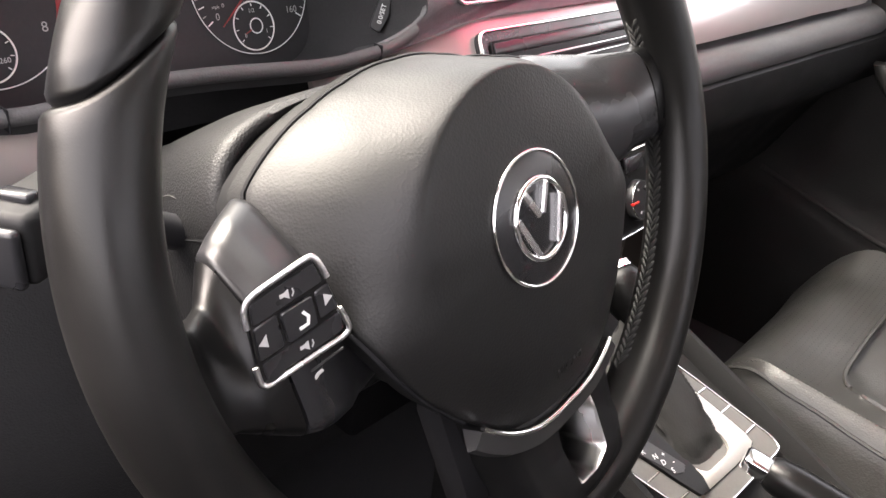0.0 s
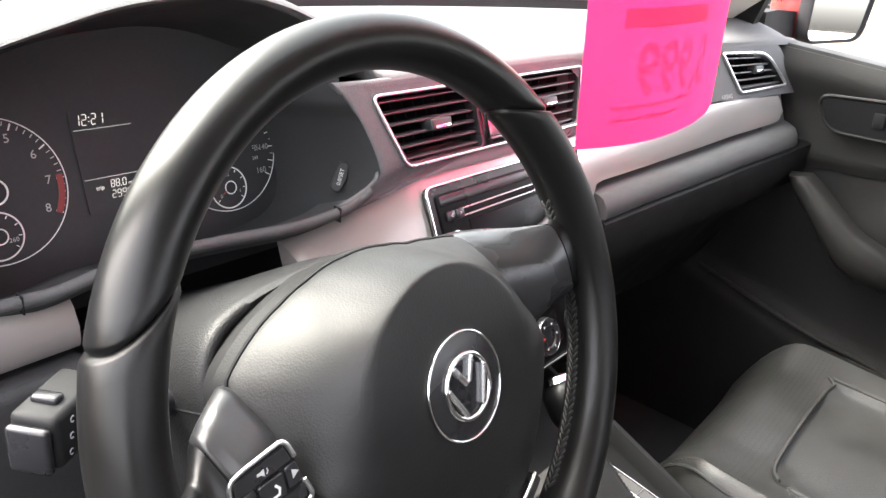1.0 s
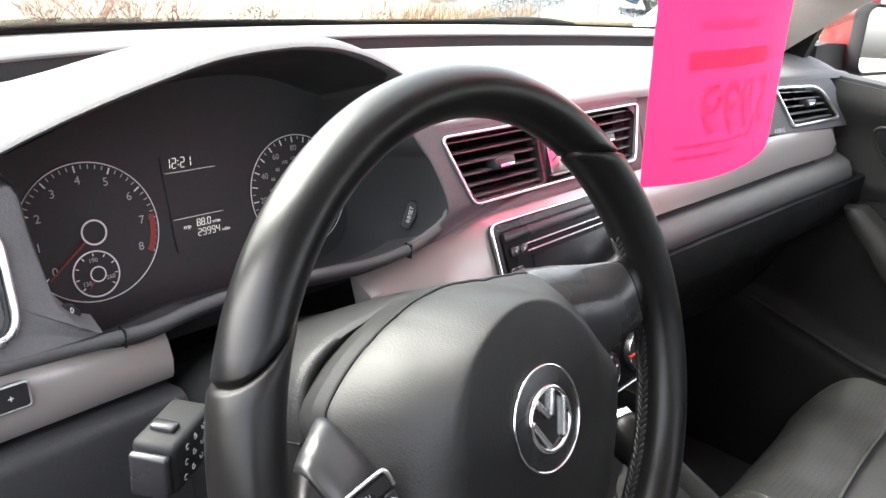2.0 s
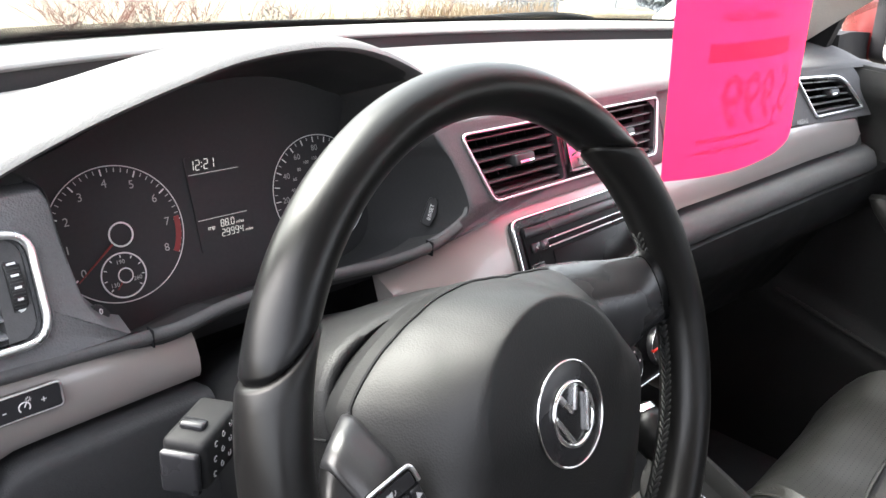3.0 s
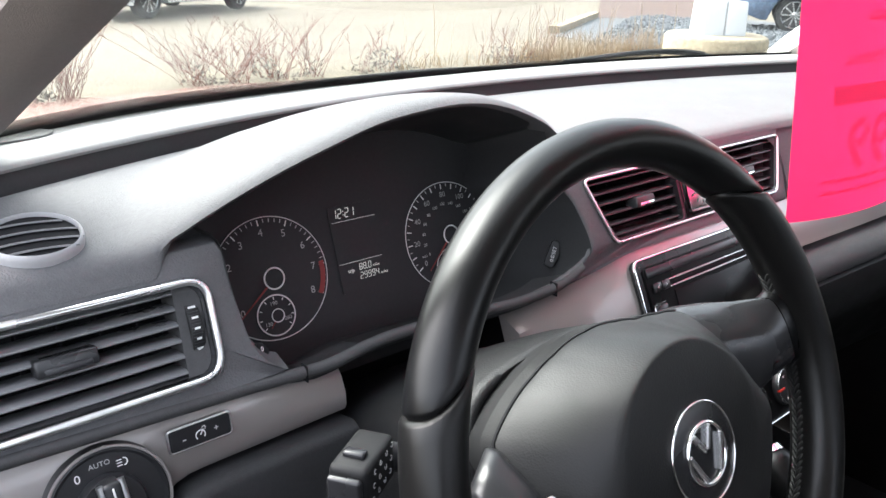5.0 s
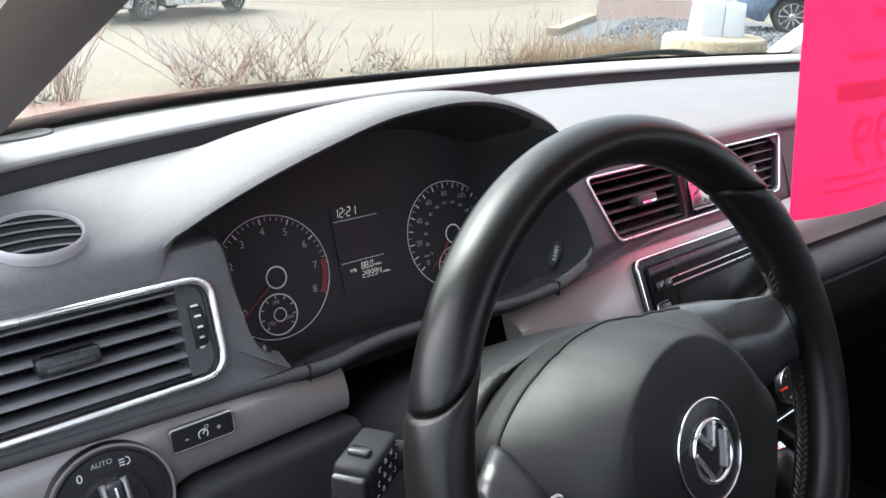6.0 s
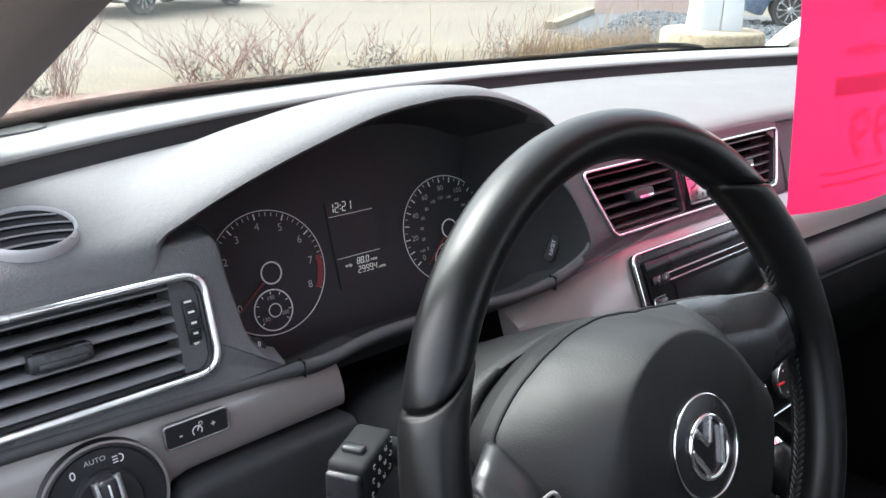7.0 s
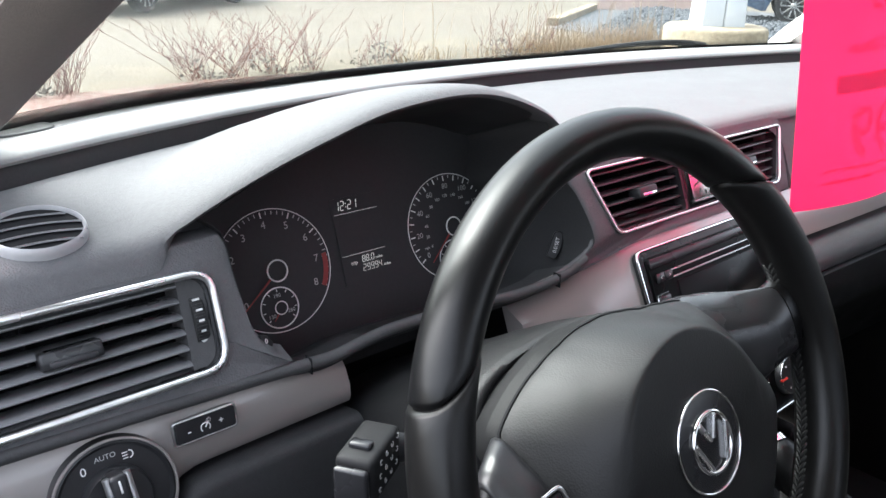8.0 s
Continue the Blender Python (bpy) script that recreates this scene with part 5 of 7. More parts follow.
def air_vent(name, q, slats, label, radius, tab_u=0.5, tab_v=0.5, tab_w=0.034, tab_mat=BLACK, wheel_side=0, frame_mat=BRIGHT, edges=True, vanes=6, slat_mat=SLAT):
    """A louvred vent in the outline q: housing, bright frame, slats, sliding tab and, where it has one, a thumb wheel."""
    right = (q[1] - q[0]).normalized()
    down = (q[3] - q[0]).normalized()
    n = down.cross(right).normalized()
    if n.y > 0:
        n = -n
    base = UP @ ((q[2] + q[3]) / 2)
    v = thing(name, base, label, "air vent", group="dashboard air vents")
    loop = rounded(q, radius, 6)
    c = sum(q, Vector()) / 4
    bm = bmesh.new()
    loft(bm, [[p + n * 0.001 for p in loop], [p + n * 0.0005 + (c - p) * 0.03 for p in loop], [p - n * 0.045 + (c - p) * 0.05 for p in loop]], cap0=False, cap1=True)
    part("housing", bm, DEEP, v)
    if edges:
        bm = bmesh.new()
        tube(bm, [p + n * (0.0032 if wheel_side else 0.0015) for p in loop], 0.0026 if wheel_side else 0.0023, 10, closed=True)
        part("bright_frame", bm, frame_mat, v, "bright chrome surround", smooth=60)
    bm = bmesh.new()
    loft(bm, [[p + n * 0.0008 for p in loop], [p + (c - p).normalized() * 0.0045 + n * 0.0002 for p in loop], [p + (c - p).normalized() * 0.006 - n * 0.012 for p in loop]], cap0=False, cap1=False)
    part("bezel", bm, BLACK_SATIN, v)
    u0, u1 = 0.03, 0.97
    if wheel_side:
        u1 = 0.885
        bm = bmesh.new()
        a = quad_point(q, u1 + 0.005, 0.04)
        loft(bm, [[quad_point(q, u1, 0.04) - n * 0.004, quad_point(q, 0.985, 0.06) - n * 0.001, quad_point(q, 0.985, 0.94) - n * 0.001, quad_point(q, u1, 0.96) - n * 0.004], [quad_point(q, u1, 0.04) - n * 0.03, quad_point(q, 0.985, 0.06) - n * 0.03, quad_point(q, 0.985, 0.94) - n * 0.03, quad_point(q, u1, 0.96) - n * 0.03]])
        part("side_plate", bm, LEDGE, v)
        m = plane_matrix(quad_point(q, 0.94, 0.47) - n * 0.0275, right, -down)
        bm = bmesh.new()
        disc(bm, [(0.02, -0.0042), (0.0285, -0.0042), (0.029, -0.0034), (0.029, 0.0034), (0.0285, 0.0042), (0.02, 0.0042)], 64, m @ pose(0, 0, 0, 0, 90, 0))
        tw = part("thumb_wheel", bm, RUBBER, v, "ridged thumb wheel with white marks")
        for k in range(17):
            bm = bmesh.new()
            box(bm, (-0.0034, -0.0003, 0), (0.0034, 0.0003, 0.0006), 0, m=m @ Matrix.Rotation(radians(-34 + 4.25 * k), 4, "X") @ Matrix.Translation((0, 0, 0.0288)))
            part("ridge", bm, BLACK, tw)
        for k in range(4):
            bm = bmesh.new()
            w = 0.0024 - 0.0003 * k
            box(bm, (-w, -0.0007, 0), (w, 0.0007, 0.0007), 0, m=m @ Matrix.Rotation(radians(-27 + 14 * k), 4, "X") @ Matrix.Translation((0, 0, 0.029)))
            part("mark", bm, WHITE, tw)
        bm = bmesh.new()
        prism(bm, [(-0.0022, 0.0014), (0.0022, 0.0014), (0.0, -0.0018)], 0.0004, m @ Matrix.Rotation(radians(31), 4, "X") @ Matrix.Translation((0, 0, 0.0292)))
        part("mark", bm, WHITE, tw)
    for i in range(slats):
        t = (i + 0.6) / (slats + 0.2)
        a, b = quad_point(q, u0, t), quad_point(q, u1, t)
        bm = bmesh.new()
        depth, th = 0.024, 0.0026
        rows = []
        for p in (a, b):
            rows.append([p - n * (0.004 + k * depth) + (-down) * h + (-down) * (0.0035 * k) for k, h in ((0.0, -0.0004), (0.0, 0.0005), (0.12, th / 2 + 0.0006), (0.6, th / 2), (1.0, 0.0003), (1.0, -0.0003), (0.6, -th / 2), (0.12, -th / 2 - 0.0004))])
        part("slat", loft(bm, rows), slat_mat, v)
    for i in range(vanes):
        t = (i + 0.8) / (vanes + 0.6) * (u1 - u0) + u0
        a, b = quad_point(q, t, 0.04) - n * 0.028, quad_point(q, t, 0.96) - n * 0.028
        bm = bmesh.new()
        loft(bm, [[p + right * dx - n * dz for dx, dz in ((-0.0007, 0), (0.0007, 0), (0.0007, 0.014), (-0.0007, 0.014))] for p in (a, b)])
        part("vane", bm, DEEP, v)
    if tab_w:
        m = plane_matrix(quad_point(q, tab_u, tab_v) - n * 0.002, right, -down)
        bm = bmesh.new()
        box(bm, (-tab_w / 2, -0.0052, -0.01), (tab_w / 2, 0.0058, 0.0055), 0.0022, 3, m=m)
        tab = part("tab", bm, BLACK_SATIN if tab_mat is BLACK else BLACK, v, "sliding tab on the slats")
        bm = bmesh.new()
        box(bm, (-tab_w * 0.36, -0.0042, 0.0045), (tab_w * 0.38, -0.0005, 0.0066), 0.0009, 2, m=m)
        part("tab_insert", bm, tab_mat, tab)
    return v


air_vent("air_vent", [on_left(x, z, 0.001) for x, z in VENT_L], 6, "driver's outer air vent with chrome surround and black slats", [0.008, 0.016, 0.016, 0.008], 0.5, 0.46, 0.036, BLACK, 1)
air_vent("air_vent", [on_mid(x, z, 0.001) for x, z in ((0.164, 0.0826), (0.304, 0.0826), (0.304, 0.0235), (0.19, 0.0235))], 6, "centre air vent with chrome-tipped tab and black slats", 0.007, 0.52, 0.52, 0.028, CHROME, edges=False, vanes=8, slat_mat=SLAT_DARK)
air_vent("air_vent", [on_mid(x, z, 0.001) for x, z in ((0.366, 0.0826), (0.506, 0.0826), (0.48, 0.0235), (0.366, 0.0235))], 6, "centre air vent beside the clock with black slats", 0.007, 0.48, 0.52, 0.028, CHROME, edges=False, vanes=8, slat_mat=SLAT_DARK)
air_vent("air_vent", [Vector((x, right_y(x, z) - 0.001, z)) for x, z in VENT_R], 5, "passenger's outer air vent with chrome surround", [0.008, 0.03, 0.01, 0.006], 0.6, 0.46, 0.026, CHROME)

# Oval demister vent on top of the pad, by the driver's door.
oval_vent = thing("demister_vent", UP @ Vector((-0.275, 0.29, 0.09)), "oval demister vent with pale grey rim and black slats", "air vent")
OV = plane_matrix((-0.278, 0.291, pad_z(-0.278, 0.291) + 0.0025), (1, 0.08, 0.0), (-0.08, 1, 0.29)) @ Matrix.Translation((0.0085, -0.0133, 0))
ova = [(0.0285 * math.cos(t), 0.0268 * math.sin(t)) for t in frange(0, 2 * math.pi, 41)[:-1]]
bm = bmesh.new()
loft(bm, [[OV @ Vector((x * k, y * k, h)) for x, y in ova] for k, h in ((1.0, -0.009), (1.0, 0.0005), (0.97, 0.0042), (0.94, 0.0048), (0.91, 0.0035), (0.9, 0.0))], cap0=False, cap1=False)
part("rim_ring", bm, RING_GREY, oval_vent, "pale grey oval rim", smooth=60)
bm = bmesh.new()
prism(bm, [(x * 0.9, y * 0.9) for x, y in ova], 0.002, OV @ Matrix.Translation((0, 0, 0.0)))
part("floor_plate", bm, DEEP, oval_vent)
for i in range(4):
    y = -0.0165 + 0.0105 * i
    half = 0.0258 * math.sqrt(max(0.05, 1 - (y / 0.0245) ** 2))
    bm, rows = bmesh.new(), []
    for x in frange(-half, half, 10):
        yy = y - 0.004 * (x / 0.028) ** 2 - 0.12 * x
        rows.append([OV @ Vector((x, yy + dy, h)) for dy, h in ((-0.0008, 0.0033), (0.0, 0.004), (0.0012, 0.0034), (0.0028, 0.0022), (0.0018, 0.0016), (0.0006, 0.0022))])
    part("slat", loft(bm, rows), SLAT, oval_vent)

# Speaker grille at the foot of the driver's pillar.
bm = bmesh.new()
SP = plane_matrix((-0.262, 0.482, 0.1325), (1, 0.0, 0.0), (0, 1, -0.05))
prism(bm, [(0.057 * math.cos(t), 0.046 * math.sin(t)) for t in frange(0, 2 * math.pi, 33)[:-1]], 0.0014, SP, bevel=0.0008)
part("speaker_grille", bm, surface("grey_speaker_mesh", (0.055, 0.055, 0.055), 0.6, grain=1.0, grain_scale=900), None, "oval grey speaker grille in the defroster panel", category="speaker")

# ---- clock, radio, climate panel ----
clock = thing("dashboard_clock", UP @ Vector((CX, 0.2, 0.02)), "small analogue clock with silver face between the vents", "clock")
q = [on_mid(x, z) for x, z in ((0.3055, 0.0826), (0.3645, 0.0826), (0.3645, 0.0235), (0.3055, 0.0235))]
CK = plane_matrix(sum(q, Vector()) / 4, (1, 0, 0), (0, 0.39, 1))
bm = bmesh.new()
box(bm, (-0.0287, -0.0315, -0.02), (0.0287, 0.0315, 0.0005), 0.002, m=CK)
part("surround", bm, GLOSS, clock, "gloss black surround")
bm = bmesh.new()
box(bm, (-0.0245, -0.026, 0.0), (0.0245, 0.026, 0.003), 0.004, 3, m=CK)
cf = part("clock_face", bm, SATIN, clock, "silver clock face")
tick_marks(cf, CK @ Matrix.Translation((0, 0, 0.0032)), 0.0165, 0.0205, [30 * i for i in range(12)], 0.0012, BLACK)
bm = bmesh.new()
for a, r in ((100, 0.011), (215, 0.016)):
    tube(bm, [CK @ Vector((0, 0, 0.004)), CK @ Vector((r * math.cos(radians(a)), r * math.sin(radians(a)), 0.004))], 0.0006, 6)
part("clock_pointers", bm, BLACK, clock)

RAD = plane_matrix((CX, 0.1775, -0.0505), (1, 0, 0), (0, 0.42, 1))
RAD.translation = Vector((CX, 0.1665, -0.0505))
radio = thing("car_radio", UP @ Vector((CX, 0.15, -0.11)), "gloss black car radio with disc slot and dark screen", "radio")


def radio_box(name, lo, hi, z0, z1, material, parent, bevel=0.001, label=""):
    bm = bmesh.new()
    box(bm, (*lo, z0), (*hi, z1), bevel, m=RAD)
    return part(name, bm, material, parent, label)


rb = rounded([(-0.131, 0.0555, 0), (0.131, 0.0555, 0), (0.126, -0.055, 0), (-0.126, -0.055, 0)], 0.009, 5)
bm = bmesh.new()
prism(bm, [(p.x, p.y) for p in rb], 0.026, RAD @ Matrix.Translation((0, 0, -0.02)))
part("surround", bm, BLACK_SATIN, radio, "black radio surround")
bm = bmesh.new()
tube(bm, [RAD @ (p + Vector((0, 0, 0.006))) for p in rb], 0.0016, 8, closed=True)
part("chrome_frame", bm, CHROME, radio, "thin chrome frame", smooth=60)
rc = rounded([(-0.122, 0.0475, 0), (0.122, 0.0475, 0), (0.118, -0.05, 0), (-0.118, -0.05, 0)], 0.005, 4)
bm = bmesh.new()
prism(bm, [(p.x, p.y) for p in rc], 0.008, RAD @ Matrix.Translation((0, 0, 0.0)), bevel=0.001)
part("faceplate", bm, SCREEN, radio, "dark faceplate")
radio_box("top_bar", (-0.118, 0.036), (0.118, 0.046), 0.006, 0.0095, BLACK_SATIN, radio, 0.0015)
radio_box("disc_slot", (-0.088, 0.0245), (0.088, 0.0275), 0.0075, 0.0088, DEEP, radio, 0.0004)
for z in (0.0295, 0.0225):
    radio_box("slot_lip", (-0.09, z - 0.0008), (0.09, z + 0.0008), 0.0075, 0.0096, SATIN, radio, 0.0004)
radio_box("screen", (-0.082, -0.047), (0.082, 0.018), 0.0075, 0.0092, SCREEN, radio, 0.0008, "black glass screen, off")
for i, x in enumerate((-0.113, -0.1)):
    b = radio_box("key", (x, 0.0215), (x + 0.0115, 0.0305), 0.0075, 0.0105, BLACK_SATIN, radio, 0.0012)
    lettering("caption", "<" if i == 0 else ">", 0.006, RAD @ Matrix.Translation((x + 0.0058, 0.026, 0.0108)), WHITE, b)
for i, t in enumerate(("FM", "AM", "CD")):
    for sg in (-1, 1):
        x0 = -0.1165 if sg < 0 else 0.0995
        y1 = 0.0095 - 0.0185 * i
        b = radio_box("key", (x0, y1 - 0.0165), (x0 + 0.017, y1), 0.0075, 0.0115, BLACK_SATIN, radio, 0.0022)
        lettering("caption", t, 0.0048, RAD @ Matrix.Translation((x0 + 0.0085, y1 - 0.008, 0.0118)), WHITE, b)
        bm = bmesh.new()
        tube(bm, [RAD @ Vector(((x0 + dx) if sg < 0 else (x0 + 0.017 - dx), y1 + dy, 0.0088)) for dx, dy in ((-0.0012, -0.0165), (-0.0012, -0.002), (-0.0004, 0.0008), (0.002, 0.0014), (0.0165, 0.0014))], 0.0006, 6)
        part("key_edge", bm, CHROME, b, "chrome edge of the key")
for sg in (-1, 1):
    bm = bmesh.new()
    disc(bm, [(0.012, 0.007), (0.0118, 0.018), (0.0105, 0.0205), (0.002, 0.0205)], 28, RAD @ Matrix.Translation((sg * 0.062, -0.0475, 0)))
    k = part("knob", bm, BLACK_SATIN, radio, "black knob with chrome ring")
    bm = bmesh.new()
    tube(bm, [RAD @ Vector((sg * 0.062 + 0.012 * math.cos(t), -0.0475 + 0.012 * math.sin(t), 0.0185)) for t in frange(0, 2 * math.pi, 33)[:-1]], 0.0008, 6, closed=True)
    part("ring", bm, CHROME, k)

CLI = plane_matrix((0.335, 0.112, -0.165), (1, 0, 0), (0, 0.42, 1))
climate_panel = thing("climate_panel", UP @ Vector((CX, 0.11, -0.21)), "black climate panel with ringed knobs and chrome lower edge", "climate panel")
cl = rounded([(-0.095, 0.05, 0), (0.095, 0.05, 0), (0.085, -0.03, 0), (-0.085, -0.03, 0)], [0.006, 0.006, 0.022, 0.022], 6)
bm = bmesh.new()
prism(bm, [(p.x, p.y) for p in cl], 0.03, CLI @ Matrix.Translation((0, 0, -0.03)))
part("panel", bm, SCREEN, climate_panel)
bm = bmesh.new()
tube(bm, [CLI @ (p + Vector((0, 0, 0.0012))) for p in cl], 0.0014, 8, closed=True)
part("chrome_frame", bm, CHROME, climate_panel, "thin chrome edge")
for x in (-0.062, 0.0, 0.062):
    m = CLI @ Matrix.Translation((x, 0.0, 0.0))
    bm = bmesh.new()
    disc(bm, [(0.0205, 0.0), (0.02, 0.0055), (0.0185, 0.0075), (0.012, 0.0075), (0.011, 0.006), (0.002, 0.006)], 36, m)
    k = part("knob", bm, BLACK_SATIN, climate_panel, "black temperature knob")
    ring(0.0193, 0.0007, m @ Matrix.Translation((0, 0, 0.0068)), CHROME, k)
    bm = bmesh.new()
    box(bm, (-0.02, -0.0012, 0.0), (-0.009, 0.0012, 0.0085), 0.0004, m=m)
    part("red_pointer", bm, surface("red_pointer_paint", (0.6, 0.03, 0.02), 0.4) if x == -0.062 else bpy.data.materials["red_pointer_paint"], k)
    for i in range(6):
        a = radians(60 * i)
        bm = bmesh.new()
        box(bm, (0.0135 * math.cos(a) - 0.001, 0.0135 * math.sin(a) - 0.001, 0.0073), (0.0135 * math.cos(a) + 0.001, 0.0135 * math.sin(a) + 0.001, 0.0078), 0, m=m)
        part("mark", bm, WHITE, k)
for i in range(4):
    bm = bmesh.new()
    box(bm, (-0.08 + 0.042 * i, 0.03, 0.0), (-0.046 + 0.042 * i, 0.044, 0.003), 0.0012, m=CLI)
    part("key", bm, BLACK_SATIN, climate_panel)

# ---- light switch and dimmer on the trim ----
def trim_m(x, z):
    return plane_matrix((x, 0.2215 + 0.12 * (z + 0.05), z), (1, 0, 0), (0, 0.12, 1))


light_switch = thing("light_switch", UP @ Vector((-0.266, 0.2, -0.085)), "black rotary light switch with chrome grip", "light switch")
m = plane_matrix((-0.2655, 0.2135, -0.0535), (1, 0, 0), (0, 0.28, 1))
bm = bmesh.new()
disc(bm, [(0.038, -0.02), (0.038, 0.0), (0.0372, 0.0025), (0.0345, 0.0032), (0.0325, 0.0015), (0.002, 0.0015)], 56, m)
sw = part("dial_plate", bm, BLACK_SATIN, light_switch, "black dial plate with grey marks")
ring(0.0368, 0.0011, m @ Matrix.Translation((0, 0, 0.003)), TRIM, sw, "outer_ring")
for t, a, s in (("0", 124, 0.0075), ("AUTO", 93, 0.0046)):
    lettering("caption", t, s, m @ Matrix.Translation((0.0268 * math.cos(radians(a)), 0.0268 * math.sin(radians(a)), 0.002)), WHITE if t == "0" else DIM, sw)
for a in (62, 205):
    c = Vector((0.0268 * math.cos(radians(a)), 0.0268 * math.sin(radians(a)), 0.0022))
    bm = bmesh.new()
    tube(bm, [m @ (c + Vector((0.0022 * math.cos(t), 0.0024 * math.sin(t), 0))) for t in frange(-1.57, 1.57, 8)] + [m @ (c + Vector((0, 0.0024, 0)))], 0.0004, 5)
    for j in (-1, 0, 1):
        tube(bm, [m @ (c + Vector((-0.001, 0.0018 * j, 0))), m @ (c + Vector((-0.0042, 0.0018 * j, 0)))], 0.00035, 5)
    part("lamp_symbol", bm, WHITE, sw)
bm = bmesh.new()
disc(bm, [(0.0205, 0.001), (0.0205, 0.008), (0.019, 0.0105), (0.002, 0.0105)], 44, m)
kn = part("knob", bm, BLACK_SATIN, light_switch, "black knob")
g = m @ Matrix.Rotation(radians(4), 4, "Z")
bm = bmesh.new()
box(bm, (-0.0056, -0.0205, 0.009), (0.0056, 0.0205, 0.0245), 0.003, 3, m=g)
part("grip", bm, BLACK_SATIN, kn)
for sg in (-1, 1):
    bm = bmesh.new()
    tube(bm, [g @ Vector((sg * 0.006, y, 0.0215 - 0.11 * abs(y) ** 1.2)) for y in frange(-0.02, 0.02, 9)], 0.0025, 8)
    part("chrome_edge", bm, BRIGHT, kn, "chrome edge of the grip", smooth=60)
bm = bmesh.new()
box(bm, (-0.0006, 0.009, 0.0242), (0.0006, 0.017, 0.0252), 0.0003, m=g)
part("white_line", bm, WHITE, kn)

dimmer = thing("dimmer_switch", UP @ Vector((-0.202, 0.22, -0.04)), "black rocker for the instrument lights in chrome-edged frame", "switch")
m = trim_m(-0.2022, -0.0322)
bm = bmesh.new()
prism(bm, rounded([(-0.0208, -0.0072, 0), (0.0208, -0.0072, 0), (0.0208, 0.0072, 0), (-0.0208, 0.0072, 0)], 0.002), 0.004, m, bevel=0.0006)
dk = part("rocker", bm, BLACK_SATIN, dimmer, "black rocker")
bm = bmesh.new()
tube(bm, [m @ p for p in rounded([(-0.0214, -0.0078, 0.0022), (0.0214, -0.0078, 0.0022), (0.0214, 0.0078, 0.0022), (-0.0214, 0.0078, 0.0022)], 0.0024)], 0.0009, 6, closed=True)
part("bright_edge", bm, BRIGHT, dimmer)
lettering("caption", "-", 0.009, m @ Matrix.Translation((-0.0115, 0.0, 0.0043)), WHITE, dk)
lettering("caption", "+", 0.007, m @ Matrix.Translation((0.0105, 0.0, 0.0043)), WHITE, dk)
bm = bmesh.new()
tube(bm, [m @ Vector((0.0032 * math.cos(t) - 0.0005, 0.0032 * math.sin(t) - 0.0008, 0.0043)) for t in frange(-0.7, 3.9, 14)], 0.0004, 5)
tube(bm, [m @ Vector((-0.0005, -0.0008, 0.0043)), m @ Vector((0.001, 0.0018, 0.0043))], 0.0004, 5)
for k in range(8):
    a = k * math.pi / 4
    tube(bm, [m @ Vector((0.0022 + r * math.cos(a), 0.0036 + r * math.sin(a), 0.0043)) for r in (0.0008, 0.0017)], 0.0002, 4)
part("dial_symbol", bm, WHITE, dk)

# ---- price sheet hanging behind the windscreen ----
price_sheet = thing("price_sheet", UP @ Vector((0.36, 0.04, 0.066)), "curled fluorescent pink paper price sheet, print showing through from behind", "paper sheet")
plan = spline([(0.2335, 0.0585, 0), (0.261, 0.0455, 0), (0.294, 0.0355, 0), (0.338, 0.0305, 0), (0.40, 0.034, 0), (0.47, 0.048, 0), (0.523, 0.0635, 0)], 8)
run = [0.0]
for a, b in zip(plan, plan[1:]):
    run.append(run[-1] + (b - a).length)
SHEET_H = 0.40


def sheet_point(s, h, off=0.0):
    """A place on the curled sheet: s metres along its lower edge, h up; off forward of it."""
    x = float(np.interp(s, run, [p.x for p in plan]))
    y = float(np.interp(s, run, [p.y for p in plan]))
    lean = 0.02 * h / SHEET_H
    return Vector((x + 0.006 * h - 0.07 * h * (1 - s / run[-1]), y + lean + off, 0.0665 + h + 0.004 * math.sin(9 * s)))


bm = bmesh.new()
loops = []
for i in range(len(run)):
    loops.append([sheet_point(run[i], h) for h in frange(0, SHEET_H, 12)] + [sheet_point(run[i], h, 0.0002) for h in frange(SHEET_H, 0, 12)])
part("paper", loft(bm, loops), PAPER, price_sheet, smooth=60)


def sheet_print(body, size, s, h, bold, name="print_line"):
    """Print on the far side of the sheet, so that it reads backwards through the paper."""
    cu = bpy.data.curves.new(name, "FONT")
    cu.body, cu.size, cu.align_x, cu.align_y, cu.resolution_u, cu.offset = body, size, "CENTER", "CENTER", 3, bold
    tmp = bpy.data.objects.new(name, cu)
    scene.collection.objects.link(tmp)
    me = bpy.data.meshes.new_from_object(tmp.evaluated_get(bpy.context.evaluated_depsgraph_get()))
    bpy.data.objects.remove(tmp)
    b = bmesh.new()
    b.from_mesh(me)
    bmesh.ops.triangulate(b, faces=b.faces)
    bmesh.ops.subdivide_edges(b, edges=[e for e in b.edges if e.calc_length() > 0.008], cuts=2, use_grid_fill=False)
    for v in b.verts:
        v.co = sheet_point(s - v.co.x, h + v.co.y, 0.0009)
    part(name, b, INK, price_sheet, "printed text", smooth=0)
    bpy.data.meshes.remove(me)


def sheet_bar(s0, s1, h0, h1, ink=INK):
    b = bmesh.new()
    loft(b, [[sheet_point(s, h0, 0.0008), sheet_point(s, h1, 0.0008), sheet_point(s, h1, 0.001), sheet_point(s, h0, 0.001)] for s in frange(s0, s1, 14)])
    part("print_bar", b, ink, price_sheet, smooth=0)


